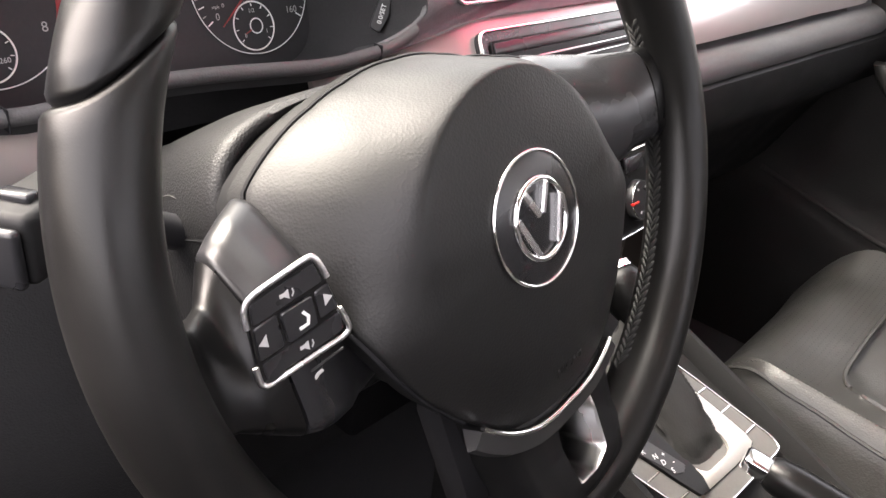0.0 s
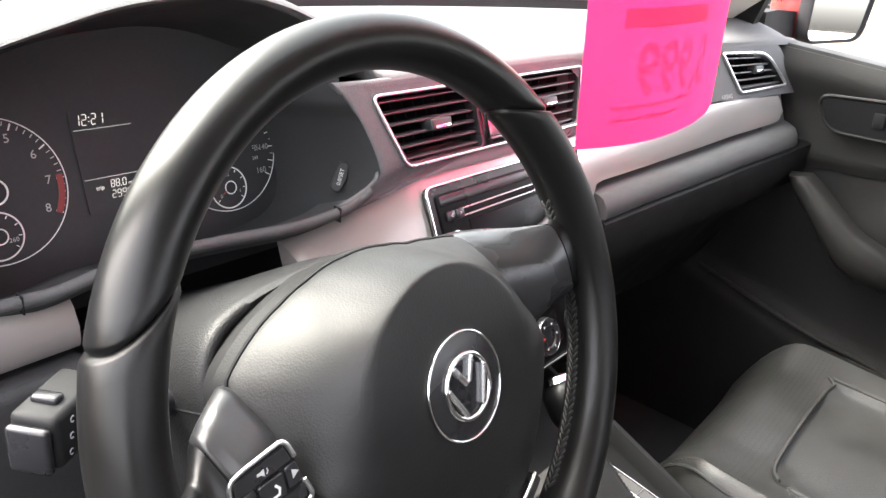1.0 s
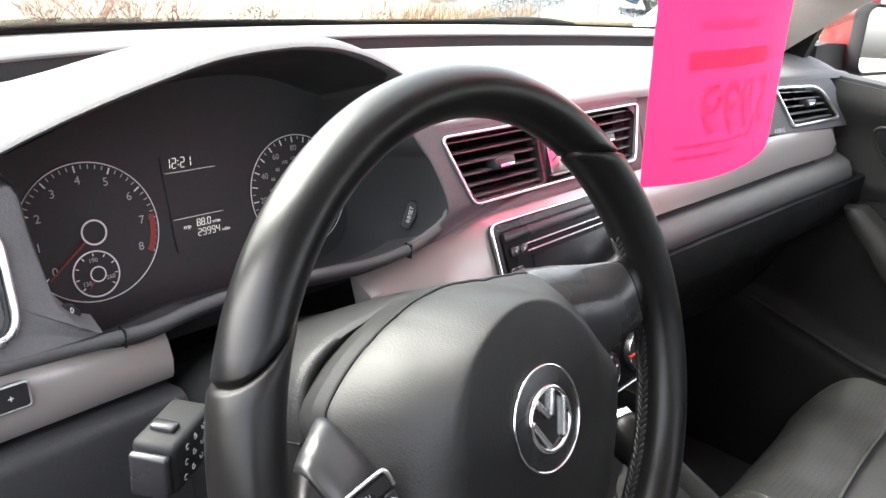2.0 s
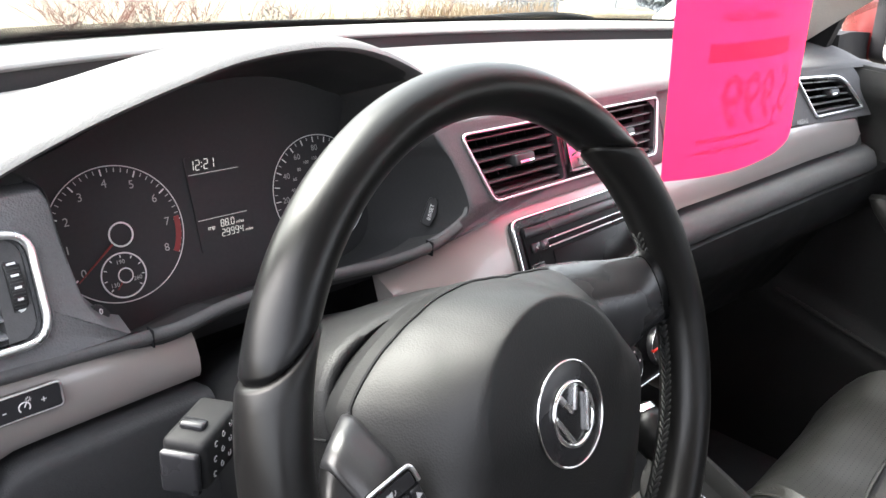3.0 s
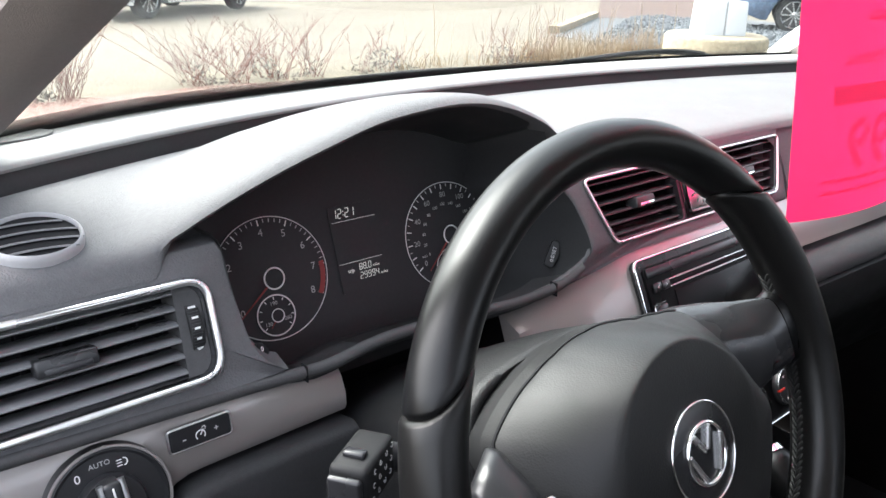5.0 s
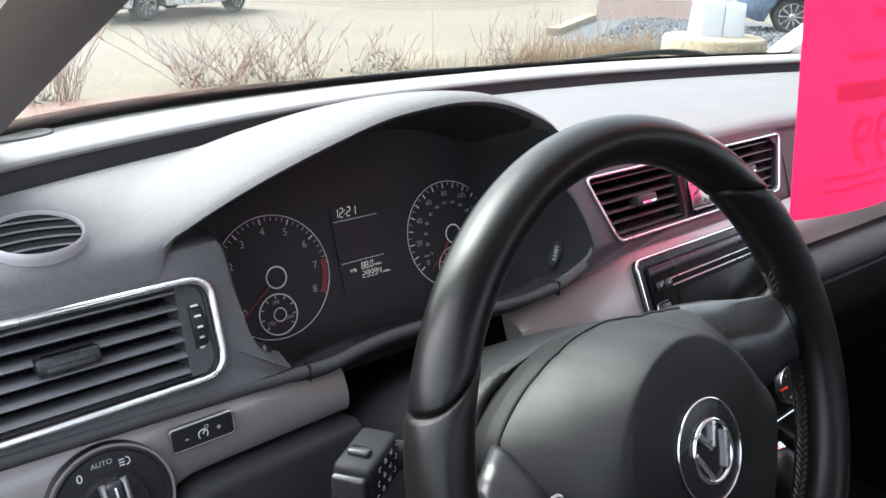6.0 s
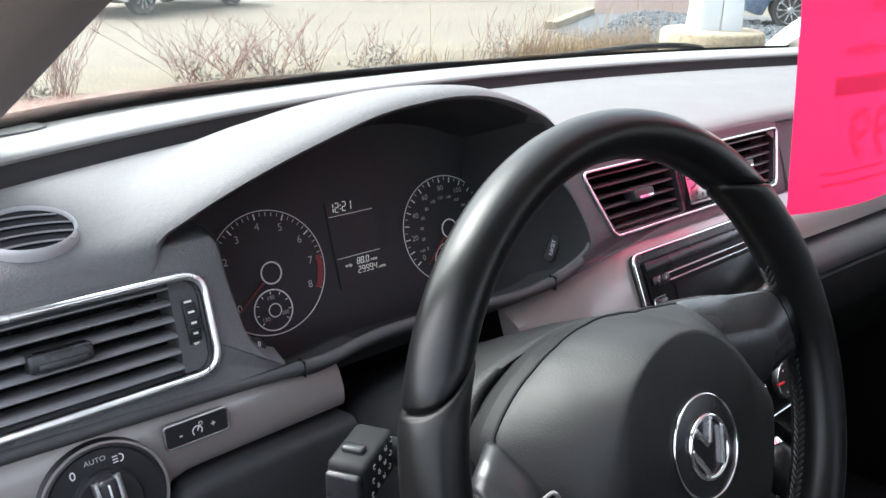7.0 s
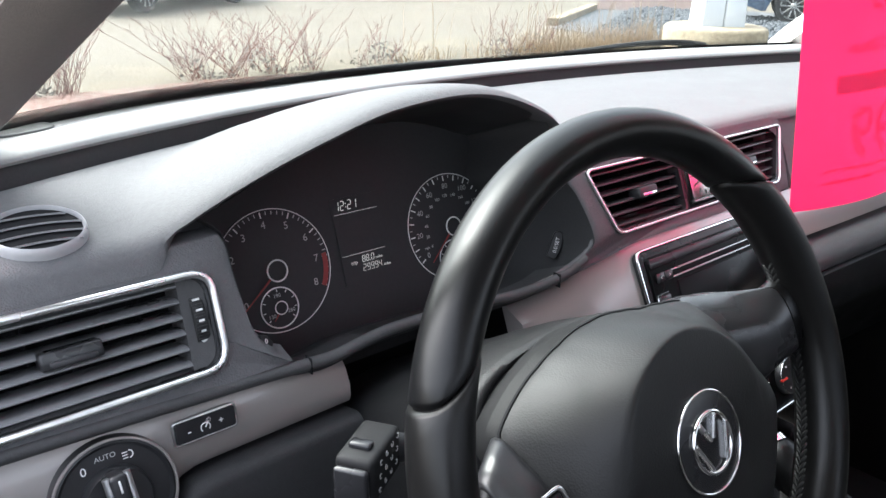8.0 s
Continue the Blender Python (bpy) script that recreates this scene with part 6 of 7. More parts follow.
sheet_print("5,999", 0.06, 0.118, 0.058, 0.0013)
sheet_print("PRICE", 0.017, 0.2, 0.1, 0.0004)
sheet_bar(0.035, 0.165, 0.093, 0.1075)
sheet_print("Limited Edition", 0.0135, 0.085, 0.128, 0.0006)
sheet_print("on inclu", 0.0135, 0.085, 0.16, 0.0006)
# Small print that cannot be read: broken pale bars.
rng = random.Random(12)
for h, a, b in ((0.03, 0.03, 0.155), (0.0205, 0.03, 0.12), (0.19, 0.05, 0.2)):
    while a < b:
        w = rng.uniform(0.008, 0.022)
        sheet_bar(a, min(b, a + w), h, h + 0.003, FAINT_INK)
        a += w + 0.004

# ---- passenger seat ----
passenger_seat = thing("passenger_seat", UP @ Vector((0.71, -0.25, -0.66)), "black perforated leather passenger seat with stitched bolsters", "car seat")
SX, SW_HALF = 0.705, 0.245


def seat_top(u, y):
    """Height of the cushion: u from -1 to 1 across, y along the car."""
    a = abs(u)
    bolster = 0.016 * max(0.0, (a - 0.45) / 0.4) ** 1.5 if a < 0.85 else 0.016
    edge_drop = 0.1 * max(0.0, (a - 0.845) / 0.155) ** 1.35
    front = 0.10 * max(0.0, (y + 0.045) / 0.085) ** 2.2
    insert = -0.006 if (a < 0.62 and y < -0.098 - 0.05 * max(0.0, a - 0.4)) else 0.0
    return -0.352 + 0.08 * (y + 0.1) + bolster - edge_drop - front + insert


bm = bmesh.new()
rows = []
us, ys = frange(-1, 1, 49), frange(0.04, -0.52, 45)
for y in ys:
    pinch = 1.0 - 0.22 * max(0.0, (y + 0.06) / 0.1) ** 2
    rows.append([Vector((SX + SW_HALF * u * pinch, y, seat_top(u, y))) for u in us])
low = [[Vector((p.x, p.y, -0.5)) for p in (r[-1], r[0])] for r in rows]
loft(bm, [r + l for r, l in zip(rows, low)])
part("cushion", bm, LEATHER, passenger_seat, "black leather seat cushion", smooth=50)


def seat_tube(pts, r, name, material, lift=0.0005):
    bm = bmesh.new()
    tube(bm, [Vector((x, y, seat_top((x - SX) / SW_HALF, y) + lift)) for x, y in [(p.x, p.y) for p in spline([(a, b, 0) for a, b in pts], 8)]], r, 6)
    return part(name, bm, material, passenger_seat)


seat_tube([(0.495, 0.005), (0.489, -0.05), (0.488, -0.1), (0.486, -0.2), (0.487, -0.5)], 0.0022, "piping", LEATHER)
seat_tube([(0.555, -0.5), (0.55, -0.2), (0.552, -0.125), (0.57, -0.1), (0.64, -0.094), (0.77, -0.094), (0.84, -0.1), (0.86, -0.125), (0.86, -0.5)], 0.003, "piping", LEATHER, 0.001)
bm = bmesh.new()
for i in range(120):
    y = 0.004 - 0.5 * i / 119
    x = 0.4985
    z = seat_top((x - SX) / SW_HALF, y) + 0.0012
    tube(bm, [(x, y, z), (x, y - 0.0028, z)], 0.0006, 5)
part("stitching", bm, THREAD, passenger_seat)
bm = bmesh.new()
rng = random.Random(3)
for i in range(60):
    for j in range(14):
        x, y = 0.515 + 0.0065 * i + 0.003 * (j % 2), 0.004 - 0.0068 * j
        if x < 0.9:
            u = (x - SX) / SW_HALF
            z = seat_top(u, y) + 0.0003
            e = (seat_top(u, y - 0.002) - seat_top(u, y)) / 0.002
            bmesh.ops.create_circle(bm, cap_ends=True, radius=0.0008, segments=6, matrix=Matrix.Translation((x, y, z)) @ Matrix.Rotation(math.atan(-e), 4, "X"))
part("perforations", bm, DEEP, passenger_seat, smooth=0, kind="stuff")
bm = bmesh.new()
box(bm, (0.5, -0.5, -0.66), (0.91, -0.02, -0.48), 0.02)
part("seat_base", bm, BLACK, passenger_seat)

# ---- centre console, gear lever, handbrake ----
CS = 0.42


def con(x, y, out=0.0):
    """A place on the sloping console top."""
    return Vector((x, y - out * CS * 0.92, -0.338 + CS * (y + 0.088) + out * 0.92))


center_console = thing("center_console", UP @ Vector((CX, -0.1, -0.66)), "black centre console with warm grey gear panel and chrome line", "console")
bm, loops = bmesh.new(), []
for y in frange(0.16, -0.5, 24):
    z = max(-0.375, -0.338 + CS * (y + 0.088)) if y < 0.06 else -0.276 + 0.3 * (y - 0.06)
    rail = 0.022
    loops.append([(x, y, zz) for x, zz in ((0.195, -0.66), (0.19, z + rail * 0.3), (0.2, z + rail * 0.7), (0.212, z + rail * 0.4), (0.218, z - 0.006), (0.391, z - 0.006), (0.395, z + 0.005), (0.4, z + 0.0115), (0.406, z + 0.0115), (0.411, z + 0.004), (0.414, z - 0.02), (0.418, -0.66))])
part("console_body", loft(bm, loops), CONSOLE_BLACK, center_console, "grained black console body with raised side rails")
def console_slab(outline, name, material, h0, h1, parent, label="", r=0.0):
    bm = bmesh.new()
    lp = rounded([con(x, y) for x, y in outline], r, 4) if r else [con(x, y) for x, y in outline]
    c = sum(lp, Vector()) / len(lp)
    loft(bm, [[p + UPWARD * h for p in lp] for h in (h0, h1 - 0.0004)] + [[p.lerp(c, 0.012) + UPWARD * h1 for p in lp]])
    return part(name, bm, material, parent, label, smooth=25)


UPWARD = con(0, 0, 1) - con(0, 0, 0)
RIGHT_LINE = [(0.345, 0.058), (0.3588, 0.0156), (0.3687, -0.0166), (0.3767, -0.0455), (0.3845, -0.074), (0.3862, -0.083), (0.3846, -0.0896), (0.378, -0.0925), (0.3497, -0.0914), (0.3008, -0.0896), (0.262, -0.0868), (0.245, -0.084), (0.237, -0.077), (0.232, -0.066), (0.218, -0.03), (0.208, 0.0), (0.2, 0.058)]
panel = console_slab(RIGHT_LINE, "gear_panel", CONSOLE, -0.014, 0.0028, center_console, "dark grey gear panel")
bm = bmesh.new()
tube(bm, [con(p.x, p.y, 0.0032) for p in spline([(x, y, 0) for x, y in RIGHT_LINE], 4)], 0.0012, 8)
part("chrome_line", bm, CHROME, panel, "chrome line round the gear panel", smooth=60)
# Flat keys beside the lever, parted by short chrome bars.
for cells in ([((0.3455, 0.012), (0.3578, 0.0115)), ((0.351, -0.0147), (0.3668, -0.0155)), ((0.3562, -0.0392), (0.3744, -0.0401)), ((0.361, -0.0645), (0.3808, -0.0652))],
              [((0.231, -0.011), (0.2125, -0.0105)), ((0.241, -0.0363), (0.221, -0.0354)), ((0.2515, -0.0614), (0.2305, -0.0598))]):
    for (a0, a1), (b0, b1) in zip(cells, cells[1:]):
        q = [Vector((*p, 0)) for p in (a0, a1, b1, b0)]
        mid = sum(q, Vector()) / 4
        console_slab([(p.lerp(mid, 0.07).x, p.lerp(mid, 0.07).y) for p in q], "console_key", CONSOLE, 0.002, 0.0036, center_console, r=0.0012)
    for a0, a1 in cells:
        bm = bmesh.new()
        tube(bm, [con(a0[0] + (a1[0] - a0[0]) * k, a0[1] + (a1[1] - a0[1]) * k, 0.0034) for k in (0.06, 0.5, 0.94)], 0.0009, 6)
        part("key_tick", bm, CHROME, center_console)

gear_lever = thing("gear_lever", UP @ con(0.31, -0.03), "automatic gear lever with black leather gaiter on silver base", "gear lever")
PLATE = [(0.262, 0.045), (0.335, 0.045), (0.3487, -0.0044), (0.3514, -0.0142), (0.3568, -0.0388), (0.3614, -0.0646), (0.3596, -0.0726), (0.3528, -0.0751), (0.3185, -0.0748), (0.2634, -0.0708), (0.2598, -0.0687), (0.2615, -0.04)]
FOOT = [(0.264, 0.03), (0.312, 0.03), (0.333, -0.055), (0.3255, -0.0645), (0.281, -0.0622), (0.27, -0.045)]
gl = resample([con(x, y) for x, y in PLATE], 40)
gi = resample(rounded([con(x, y) for x, y in FOOT], 0.008, 4), 40)
bm = bmesh.new()
loft(bm, [gl, [p + UPWARD * 0.004 for p in gl], [p.lerp(q, 0.06) + UPWARD * 0.0046 for p, q in zip(gl, gi)], [p + UPWARD * 0.0056 for p in gi], [p + UPWARD * 0.001 for p in gi]], cap0=False, cap1=False)
part("base_plate", bm, BASE, gear_lever, "bright silver base frame", smooth=40)
bm = bmesh.new()
tube(bm, [p + UPWARD * 0.0034 for p in gl], 0.0008, 6, closed=True)
part("seam_line", bm, DEEP, gear_lever)
console_slab([(0.264, 0.045), (0.2716, -0.0417), (0.2744, -0.0462), (0.2745, -0.0612), (0.2694, -0.0722), (0.2573, -0.0694), (0.2488, -0.0519), (0.236, -0.02), (0.226, 0.045)], "gate_cover", PRONG, 0.002, 0.0062, gear_lever, "gloss black cover beside the gaiter")
cen = con(0.302, -0.018, 0.0)
lever = Vector((0.022, 0.094, 0.098))
STEPS = ((1.0, 0.0), (1.0, 0.03), (0.985, 0.07), (0.95, 0.11), (0.95, 0.15), (0.89, 0.2), (0.86, 0.25), (0.8, 0.3), (0.74, 0.36), (0.65, 0.43), (0.55, 0.5), (0.45, 0.58), (0.34, 0.66))


def gaiter_point(j, k, out=0.0):
    """A place on the gaiter: corner j of its outline, step k up the lever."""
    p, (s, h) = gi[j % len(gi)], STEPS[k]
    around = 2 * math.pi * j / len(gi)
    crease = 0.05 * math.sin(4 * around + 0.9 * k) + 0.03 * math.sin(9 * around - 1.3 * k) + 0.028 * (1 if k % 3 == 1 else -0.6)
    crease *= min(1.0, k / 3)
    return cen + (p - cen) * (s * (1 + crease) + out) + lever * h


bm = bmesh.new()
loft(bm, [[gaiter_point(j, k) for j in range(len(gi))] for k in range(len(STEPS))])
part("gaiter", bm, GAITER, gear_lever, "creased black leather gaiter with stitched seam", smooth=70)
for j in (17, 20):
    bm = bmesh.new()
    for k in range(1, len(STEPS) - 2):
        for t in (0.1, 0.45, 0.8):
            p, q = gaiter_point(j, k, 0.012), gaiter_point(j, k + 1, 0.012)
            tube(bm, [p.lerp(q, t), p.lerp(q, t + 0.22)], 0.0007, 5)
    part("seam_stitching", bm, THREAD, gear_lever, "black seam stitching", kind="stuff")
bm = bmesh.new()
tube(bm, [cen + lever * h for h in (0.6, 0.7, 0.82, 1.0, 1.1)], [0.010, 0.013, 0.02, 0.021, 0.012], 16)
kb = part("knob", bm, RIM, gear_lever, "black leather knob", smooth=60)
bm = bmesh.new()
tube(bm, [cen + lever * h for h in (1.07, 1.115, 1.13)], [0.0165, 0.0135, 0.006], 16)
part("knob_cap", bm, CHROME, kb, "bright knob cap")
gate = console_slab([(0.224, 0.0), (0.246, 0.0), (0.2673, -0.046), (0.2595, -0.0492), (0.2513, -0.0457)], "gate_strip", BLACK, 0.002, 0.0068, gear_lever, "black strip with gear letters", r=0.0015)
for body, x, y in (("P", 0.2305, -0.0075), ("R", 0.2369, -0.0157), ("N", 0.2444, -0.0244), ("D", 0.2473, -0.0316), ("S", 0.2494, -0.0406), ("+", 0.2535, -0.0273), ("-", 0.257, -0.036)):
    lettering("gear_letter", body, 0.0068, plane_matrix(con(x, y, 0.0078) - Vector((0, 0.0022, 0)), (1, -0.25, -0.1), (0.25, 1, CS)), WHITE, gate)

handbrake = thing("handbrake", UP @ con(0.34, -0.2), "black handbrake lever with chrome push button", "handbrake")
bm = bmesh.new()
hb0, hb1 = Vector((0.303, -0.103, -0.303)), Vector((0.345, -0.36, -0.348))
tube(bm, [hb0.lerp(hb1, k) for k in (0.0, 0.02, 0.08, 0.5, 0.9, 1.0)], [0.0125, 0.0155, 0.0175, 0.019, 0.0195, 0.014], 16)
part("lever", bm, RIM, handbrake, "black leather lever", smooth=60)
bm = bmesh.new()
d = (hb0 - hb1).normalized()
side = d.cross(Vector((0, 0, 1))).normalized()
rise = side.cross(d).normalized()
loft(bm, [[hb0 + d * k + side * (w * p[0]) + rise * (h * p[1] - 0.001) for p in rounded([(-1, -1), (1, -1), (1, 1), (-1, 1)], 0.35, 3)] for k, w, h in ((-0.006, 0.0102, 0.0072), (0.012, 0.0102, 0.0072), (0.0185, 0.0098, 0.0066), (0.0205, 0.0085, 0.005))])
part("push_button", bm, CHROME, handbrake, "chrome push button", smooth=40)

# ---- passenger door and mirror ----
door = thing("door_1", UP @ Vector((1.1, -0.2, -0.6)), "dark grained passenger door card with grab handle and pocket", "car door", kind="structure")
bm, rows = bmesh.new(), []


def door_x(y, z):
    """Inner surface of the door card."""
    x = 1.085
    x -= 0.028 * math.exp(-((z - 0.06) / 0.035) ** 2)
    arm = math.exp(-((z + 0.17 + 0.25 * (y + 0.1)) / 0.045) ** 2) * (1 / (1 + math.exp((y + 0.02) / 0.02)))
    x -= 0.012 * arm
    low = z + 0.33 - 0.28 * (y - 0.18)
    x -= 0.035 / (1 + math.exp(low / 0.006))
    return x


for z in frange(-0.69, -0.092, 46):
    rows.append([Vector((door_x(y, z), y, z + 0.08 * (y - 0.15) * (1 if z > 0 else 0.2))) for y in frange(0.34, -0.95, 60)])
rows = [r + [Vector((1.16, r[-1].y, r[-1].z)), Vector((1.16, r[0].y, r[0].z))] for r in rows]
part("door_card", loft(bm, rows), DOOR, door, "black lower door card", smooth=45)
bm, rows = bmesh.new(), []
for k in frange(0, 1, 20):
    row = []
    for y in frange(0.34, -0.95, 60):
        low = -0.098 + 0.25 * min(0.0, 0.03 - y) * 0.4 + 0.12 * max(0.0, -y)
        z = low + (0.086 - low) * k
        x = door_x(y, max(z, -0.09)) - 0.012 * ease(k / 0.12) - 0.004
        row.append(Vector((x, y, z + 0.08 * (y - 0.15) * ease(k))))
    rows.append(row)
rows = [[p + Vector((0.05, 0, 0)) for p in rows[0]]] + rows
rows = [r + [Vector((1.16, r[-1].y, r[-1].z)), Vector((1.16, r[0].y, r[0].z))] for r in rows]
part("upper_card", loft(bm, rows), DOOR_GREY, door, "dark grey grained upper door card", smooth=45)
bm = bmesh.new()
tube(bm, spline([(door_x(y, -0.4) - 0.001, y, -0.33 + 0.28 * (y - 0.18) + 0.004) for y in frange(0.2, -0.7, 14)], 3), 0.0045, 8)
part("pocket_edge", bm, DOOR_GREY, door, "rounded edge of the door pocket", smooth=60)
bm = bmesh.new()
loops = []
front_line = spline([(1.0, 0.078, -0.105), (0.998, 0.065, -0.125), (0.996, 0.03, -0.163), (0.998, 0.0, -0.2), (1.004, -0.03, -0.232), (1.014, -0.065, -0.25), (1.03, -0.1, -0.26)], 6)
back_line = spline([(1.0, 0.055, -0.099), (0.999, 0.036, -0.111), (1.0, -0.006, -0.145), (1.003, -0.042, -0.172), (1.01, -0.08, -0.19), (1.02, -0.11, -0.21), (1.035, -0.14, -0.225)], 6)
for p, q in zip(front_line, back_line):
    loops.append([p + Vector((0.035, 0.006, 0)), p + Vector((0.006, 0.002, 0)), p.lerp(q, 0.12) + Vector((-0.004, 0, 0)), p.lerp(q, 0.5) + Vector((-0.007, 0, 0)), p.lerp(q, 0.88) + Vector((-0.004, 0, 0)), q + Vector((0.006, 0, 0)), q + Vector((0.035, -0.004, 0))])
part("grab_handle", loft(bm, loops), HANDLE_GREY, door, "slanting grey grab handle", smooth=60)
bm = bmesh.new()
PL = plane_matrix((1.034, 0.01, 0.004), (0, -1, 0.03), (-0.25, 0, 1))
loft(bm, [[PL @ p for p in rounded([(-0.062, 0.022, h), (0.1, 0.03, h), (0.1, -0.03, h), (-0.04, -0.028, h)], [0.02, 0.012, 0.012, 0.02])] for h in (-0.01, 0.003)])
recess = part("handle_recess", bm, DEEP, door, "black door handle plate")
bm = bmesh.new()
tube(bm, [PL @ p for p in rounded([(-0.0665, 0.0255, 0.002), (0.1, 0.033, 0.002), (0.1, -0.034, 0.002), (-0.042, -0.0315, 0.002)], [0.022, 0.012, 0.012, 0.022])], 0.0028, 8, closed=True)
part("plate_edge", bm, HANDLE_GREY, recess, "rounded grey edge of the plate", smooth=60)
for i in range(2):
    bm = bmesh.new()
    box(bm, (0.02 + 0.02 * i, -0.013, 0.002), (0.037 + 0.02 * i, 0.012, 0.0055), 0.002, m=PL)
    part("lock_key", bm, BLACK_SATIN, recess)
bm = bmesh.new()
loft(bm, [[(1.055, 0.26, 0.088), (1.10, 0.27, 0.09), (1.10, -0.9, 0.0), (1.055, -0.9, -0.005)], [(1.06, 0.26, 0.1), (1.10, 0.27, 0.102), (1.10, -0.9, 0.012), (1.06, -0.9, 0.007)]])
part("belt_seal", bm, RUBBER, door)
bm = bmesh.new()
loft(bm, [[(x, 0.285, 0.092), (x, 0.27, 0.12), (x - 0.012, 0.2, 0.178), (x - 0.014, 0.193, 0.178), (x, 0.221, 0.09)] for x in (1.066, 1.09)])
part("mirror_corner", bm, DEEP, door, "black corner behind the mirror")

door_mirror = thing("door_mirror", UP @ Vector((1.3, 0.2, 0.07)), "red door mirror with black foot and silvered glass", "door mirror")
MM = plane_matrix((1.37, 0.157, 0.135), (0.904, -0.426, 0), (0.0, 0.03, 1))
out = rounded([(-0.086, 0.068, 0), (0.092, 0.062, 0), (0.076, -0.056, 0), (-0.08, -0.066, 0)], 0.028, 6)
bm = bmesh.new()
loft(bm, [[MM @ Vector((p.x * k, p.y * k, h)) for p in out] for k, h in ((1.0, -0.022), (1.02, -0.03), (1.02, -0.06), (0.9, -0.1), (0.6, -0.125))])
part("housing", bm, MIRROR_RED, door_mirror, "red painted housing", smooth=60)
# Frame and foot in recess black, standing in for a neighbouring vehicle's shadow.
bm = bmesh.new()
loft(bm, [[MM @ Vector((p.x * k, p.y * k, h)) for p in out] for k, h in ((1.0, -0.026), (1.02, -0.02), (1.01, 0.0), (0.97, 0.004), (0.92, 0.001), (0.9, -0.006))], cap0=False, cap1=False)
part("glass_surround", bm, DEEP, door_mirror, "black frame round the glass", smooth=60)
bm = bmesh.new()
loft(bm, [[MM @ Vector((p.x * 0.93, p.y * 0.93, h)) for p in out] for h in (-0.006, -0.002)])
mir, mn, ml, mb = node_material("silvered_mirror")
mb.inputs["Base Color"].default_value, mb.inputs["Metallic"].default_value, mb.inputs["Roughness"].default_value = (0.85, 0.87, 0.87, 1), 1.0, 0.02
part("mirror_glass", bm, mir, door_mirror, "silvered mirror glass")
bm = bmesh.new()
loft(bm, [[(x, y + dy, z + dz) for dy, dz in ((-0.022, -0.028), (0.035, -0.028), (0.04, 0.0), (0.035, 0.024), (-0.018, 0.026))] for x, y, z in ((1.095, 0.225, 0.104), (1.16, 0.228, 0.106), (1.24, 0.24, 0.102), (1.33, 0.235, 0.098))])
part("foot", bm, DEEP, door_mirror, "black mirror foot", smooth=40)

# ---- bonnet, wing, wipers ----
bonnet = thing("bonnet", UP @ Vector((CX, 1.3, -0.3)), "dusty dark red bonnet of the car", "bonnet")


def bonnet_z(x, y):
    u = (x - CX) / 0.75
    return 0.085 - 0.075 * ((y - 0.85) / 1.0) - 0.035 * ((y - 0.85) / 1.0) ** 2 - 0.03 * u * u - 0.08 * max(0, abs(u) - 0.85) / 0.15


bm, rows = bmesh.new(), []
for k in frange(0, 1, 30):
    row = []
    for x in frange(CX - 0.75, CX + 0.75, 41):
        u = (x - CX) / 0.75
        y0, y1 = 0.985 - 0.227 * u * u, 1.86 - 0.2 * u * u
        y = y0 + (y1 - y0) * k
        row.append(Vector((x, y, bonnet_z(x, y) - 0.06 * max(0.0, (k - 0.94) / 0.06) ** 2)))
    rows.append(row + [Vector((p.x, p.y, p.z - 0.03)) for p in reversed(row)])
part("bonnet_skin", loft(bm, rows), PAINT, bonnet, smooth=50)
bm, loops = bmesh.new(), []
for x in frange(CX - 0.8, CX + 0.8, 40):
    u = (x - CX) / 0.75
    y = 0.965 - 0.227 * u * u
    loops.append([(x, y - 0.29, 0.09), (x, y - 0.02, 0.07), (x, y + 0.02, 0.055), (x, y + 0.02, 0.03), (x, y - 0.29, 0.03)])
part("cowl_grille", loft(bm, loops), RUBBER, bonnet, "black scuttle panel")
bm = bmesh.new()
box(bm, (CX - 0.86, 0.75, -0.8), (CX + 0.86, 1.75, -0.12), 0.08, 3)
part("front_body", bm, PAINT, bonnet)
for name, pts in (("wiper", [(0.95, 0.70, 0.095), (0.7, 0.75, 0.1), (0.45, 0.76, 0.112), (0.3, 0.752, 0.114), (0.2, 0.735, 0.1145), (0.1, 0.708, 0.1135)]), ("wiper", [(1.1, 0.64, 0.098), (1.04, 0.70, 0.112), (0.98, 0.73, 0.115), (0.88, 0.742, 0.114), (0.7, 0.735, 0.111)])):
    w = thing(name, UP @ Vector(pts[0]), "black wiper arm at rest below the windscreen", "wiper", group="wipers")
    sp = spline(pts, 6)
    bm = bmesh.new()
    tube(bm, sp, [0.009 - 0.005 * i / len(sp) for i in range(len(sp))], 8, flat=0.7)
    part("arm", bm, RUBBER, w)
    bm = bmesh.new()
    tube(bm, [p + Vector((0, -0.014, 0.004)) for p in sp[4:]], 0.004, 6)
    part("blade", bm, RUBBER, w)

lettering("airbag_caption", "AIRBAG", 0.0095, plane_matrix((0.85, right_y(0.85, 0.0225) - 0.0012, 0.0225), (1, -0.13, 0), (0, 0.39, 1)), DIM, dashboard, "small grey caption")

# ---- things outside ----
I4 = Matrix.Identity(4)


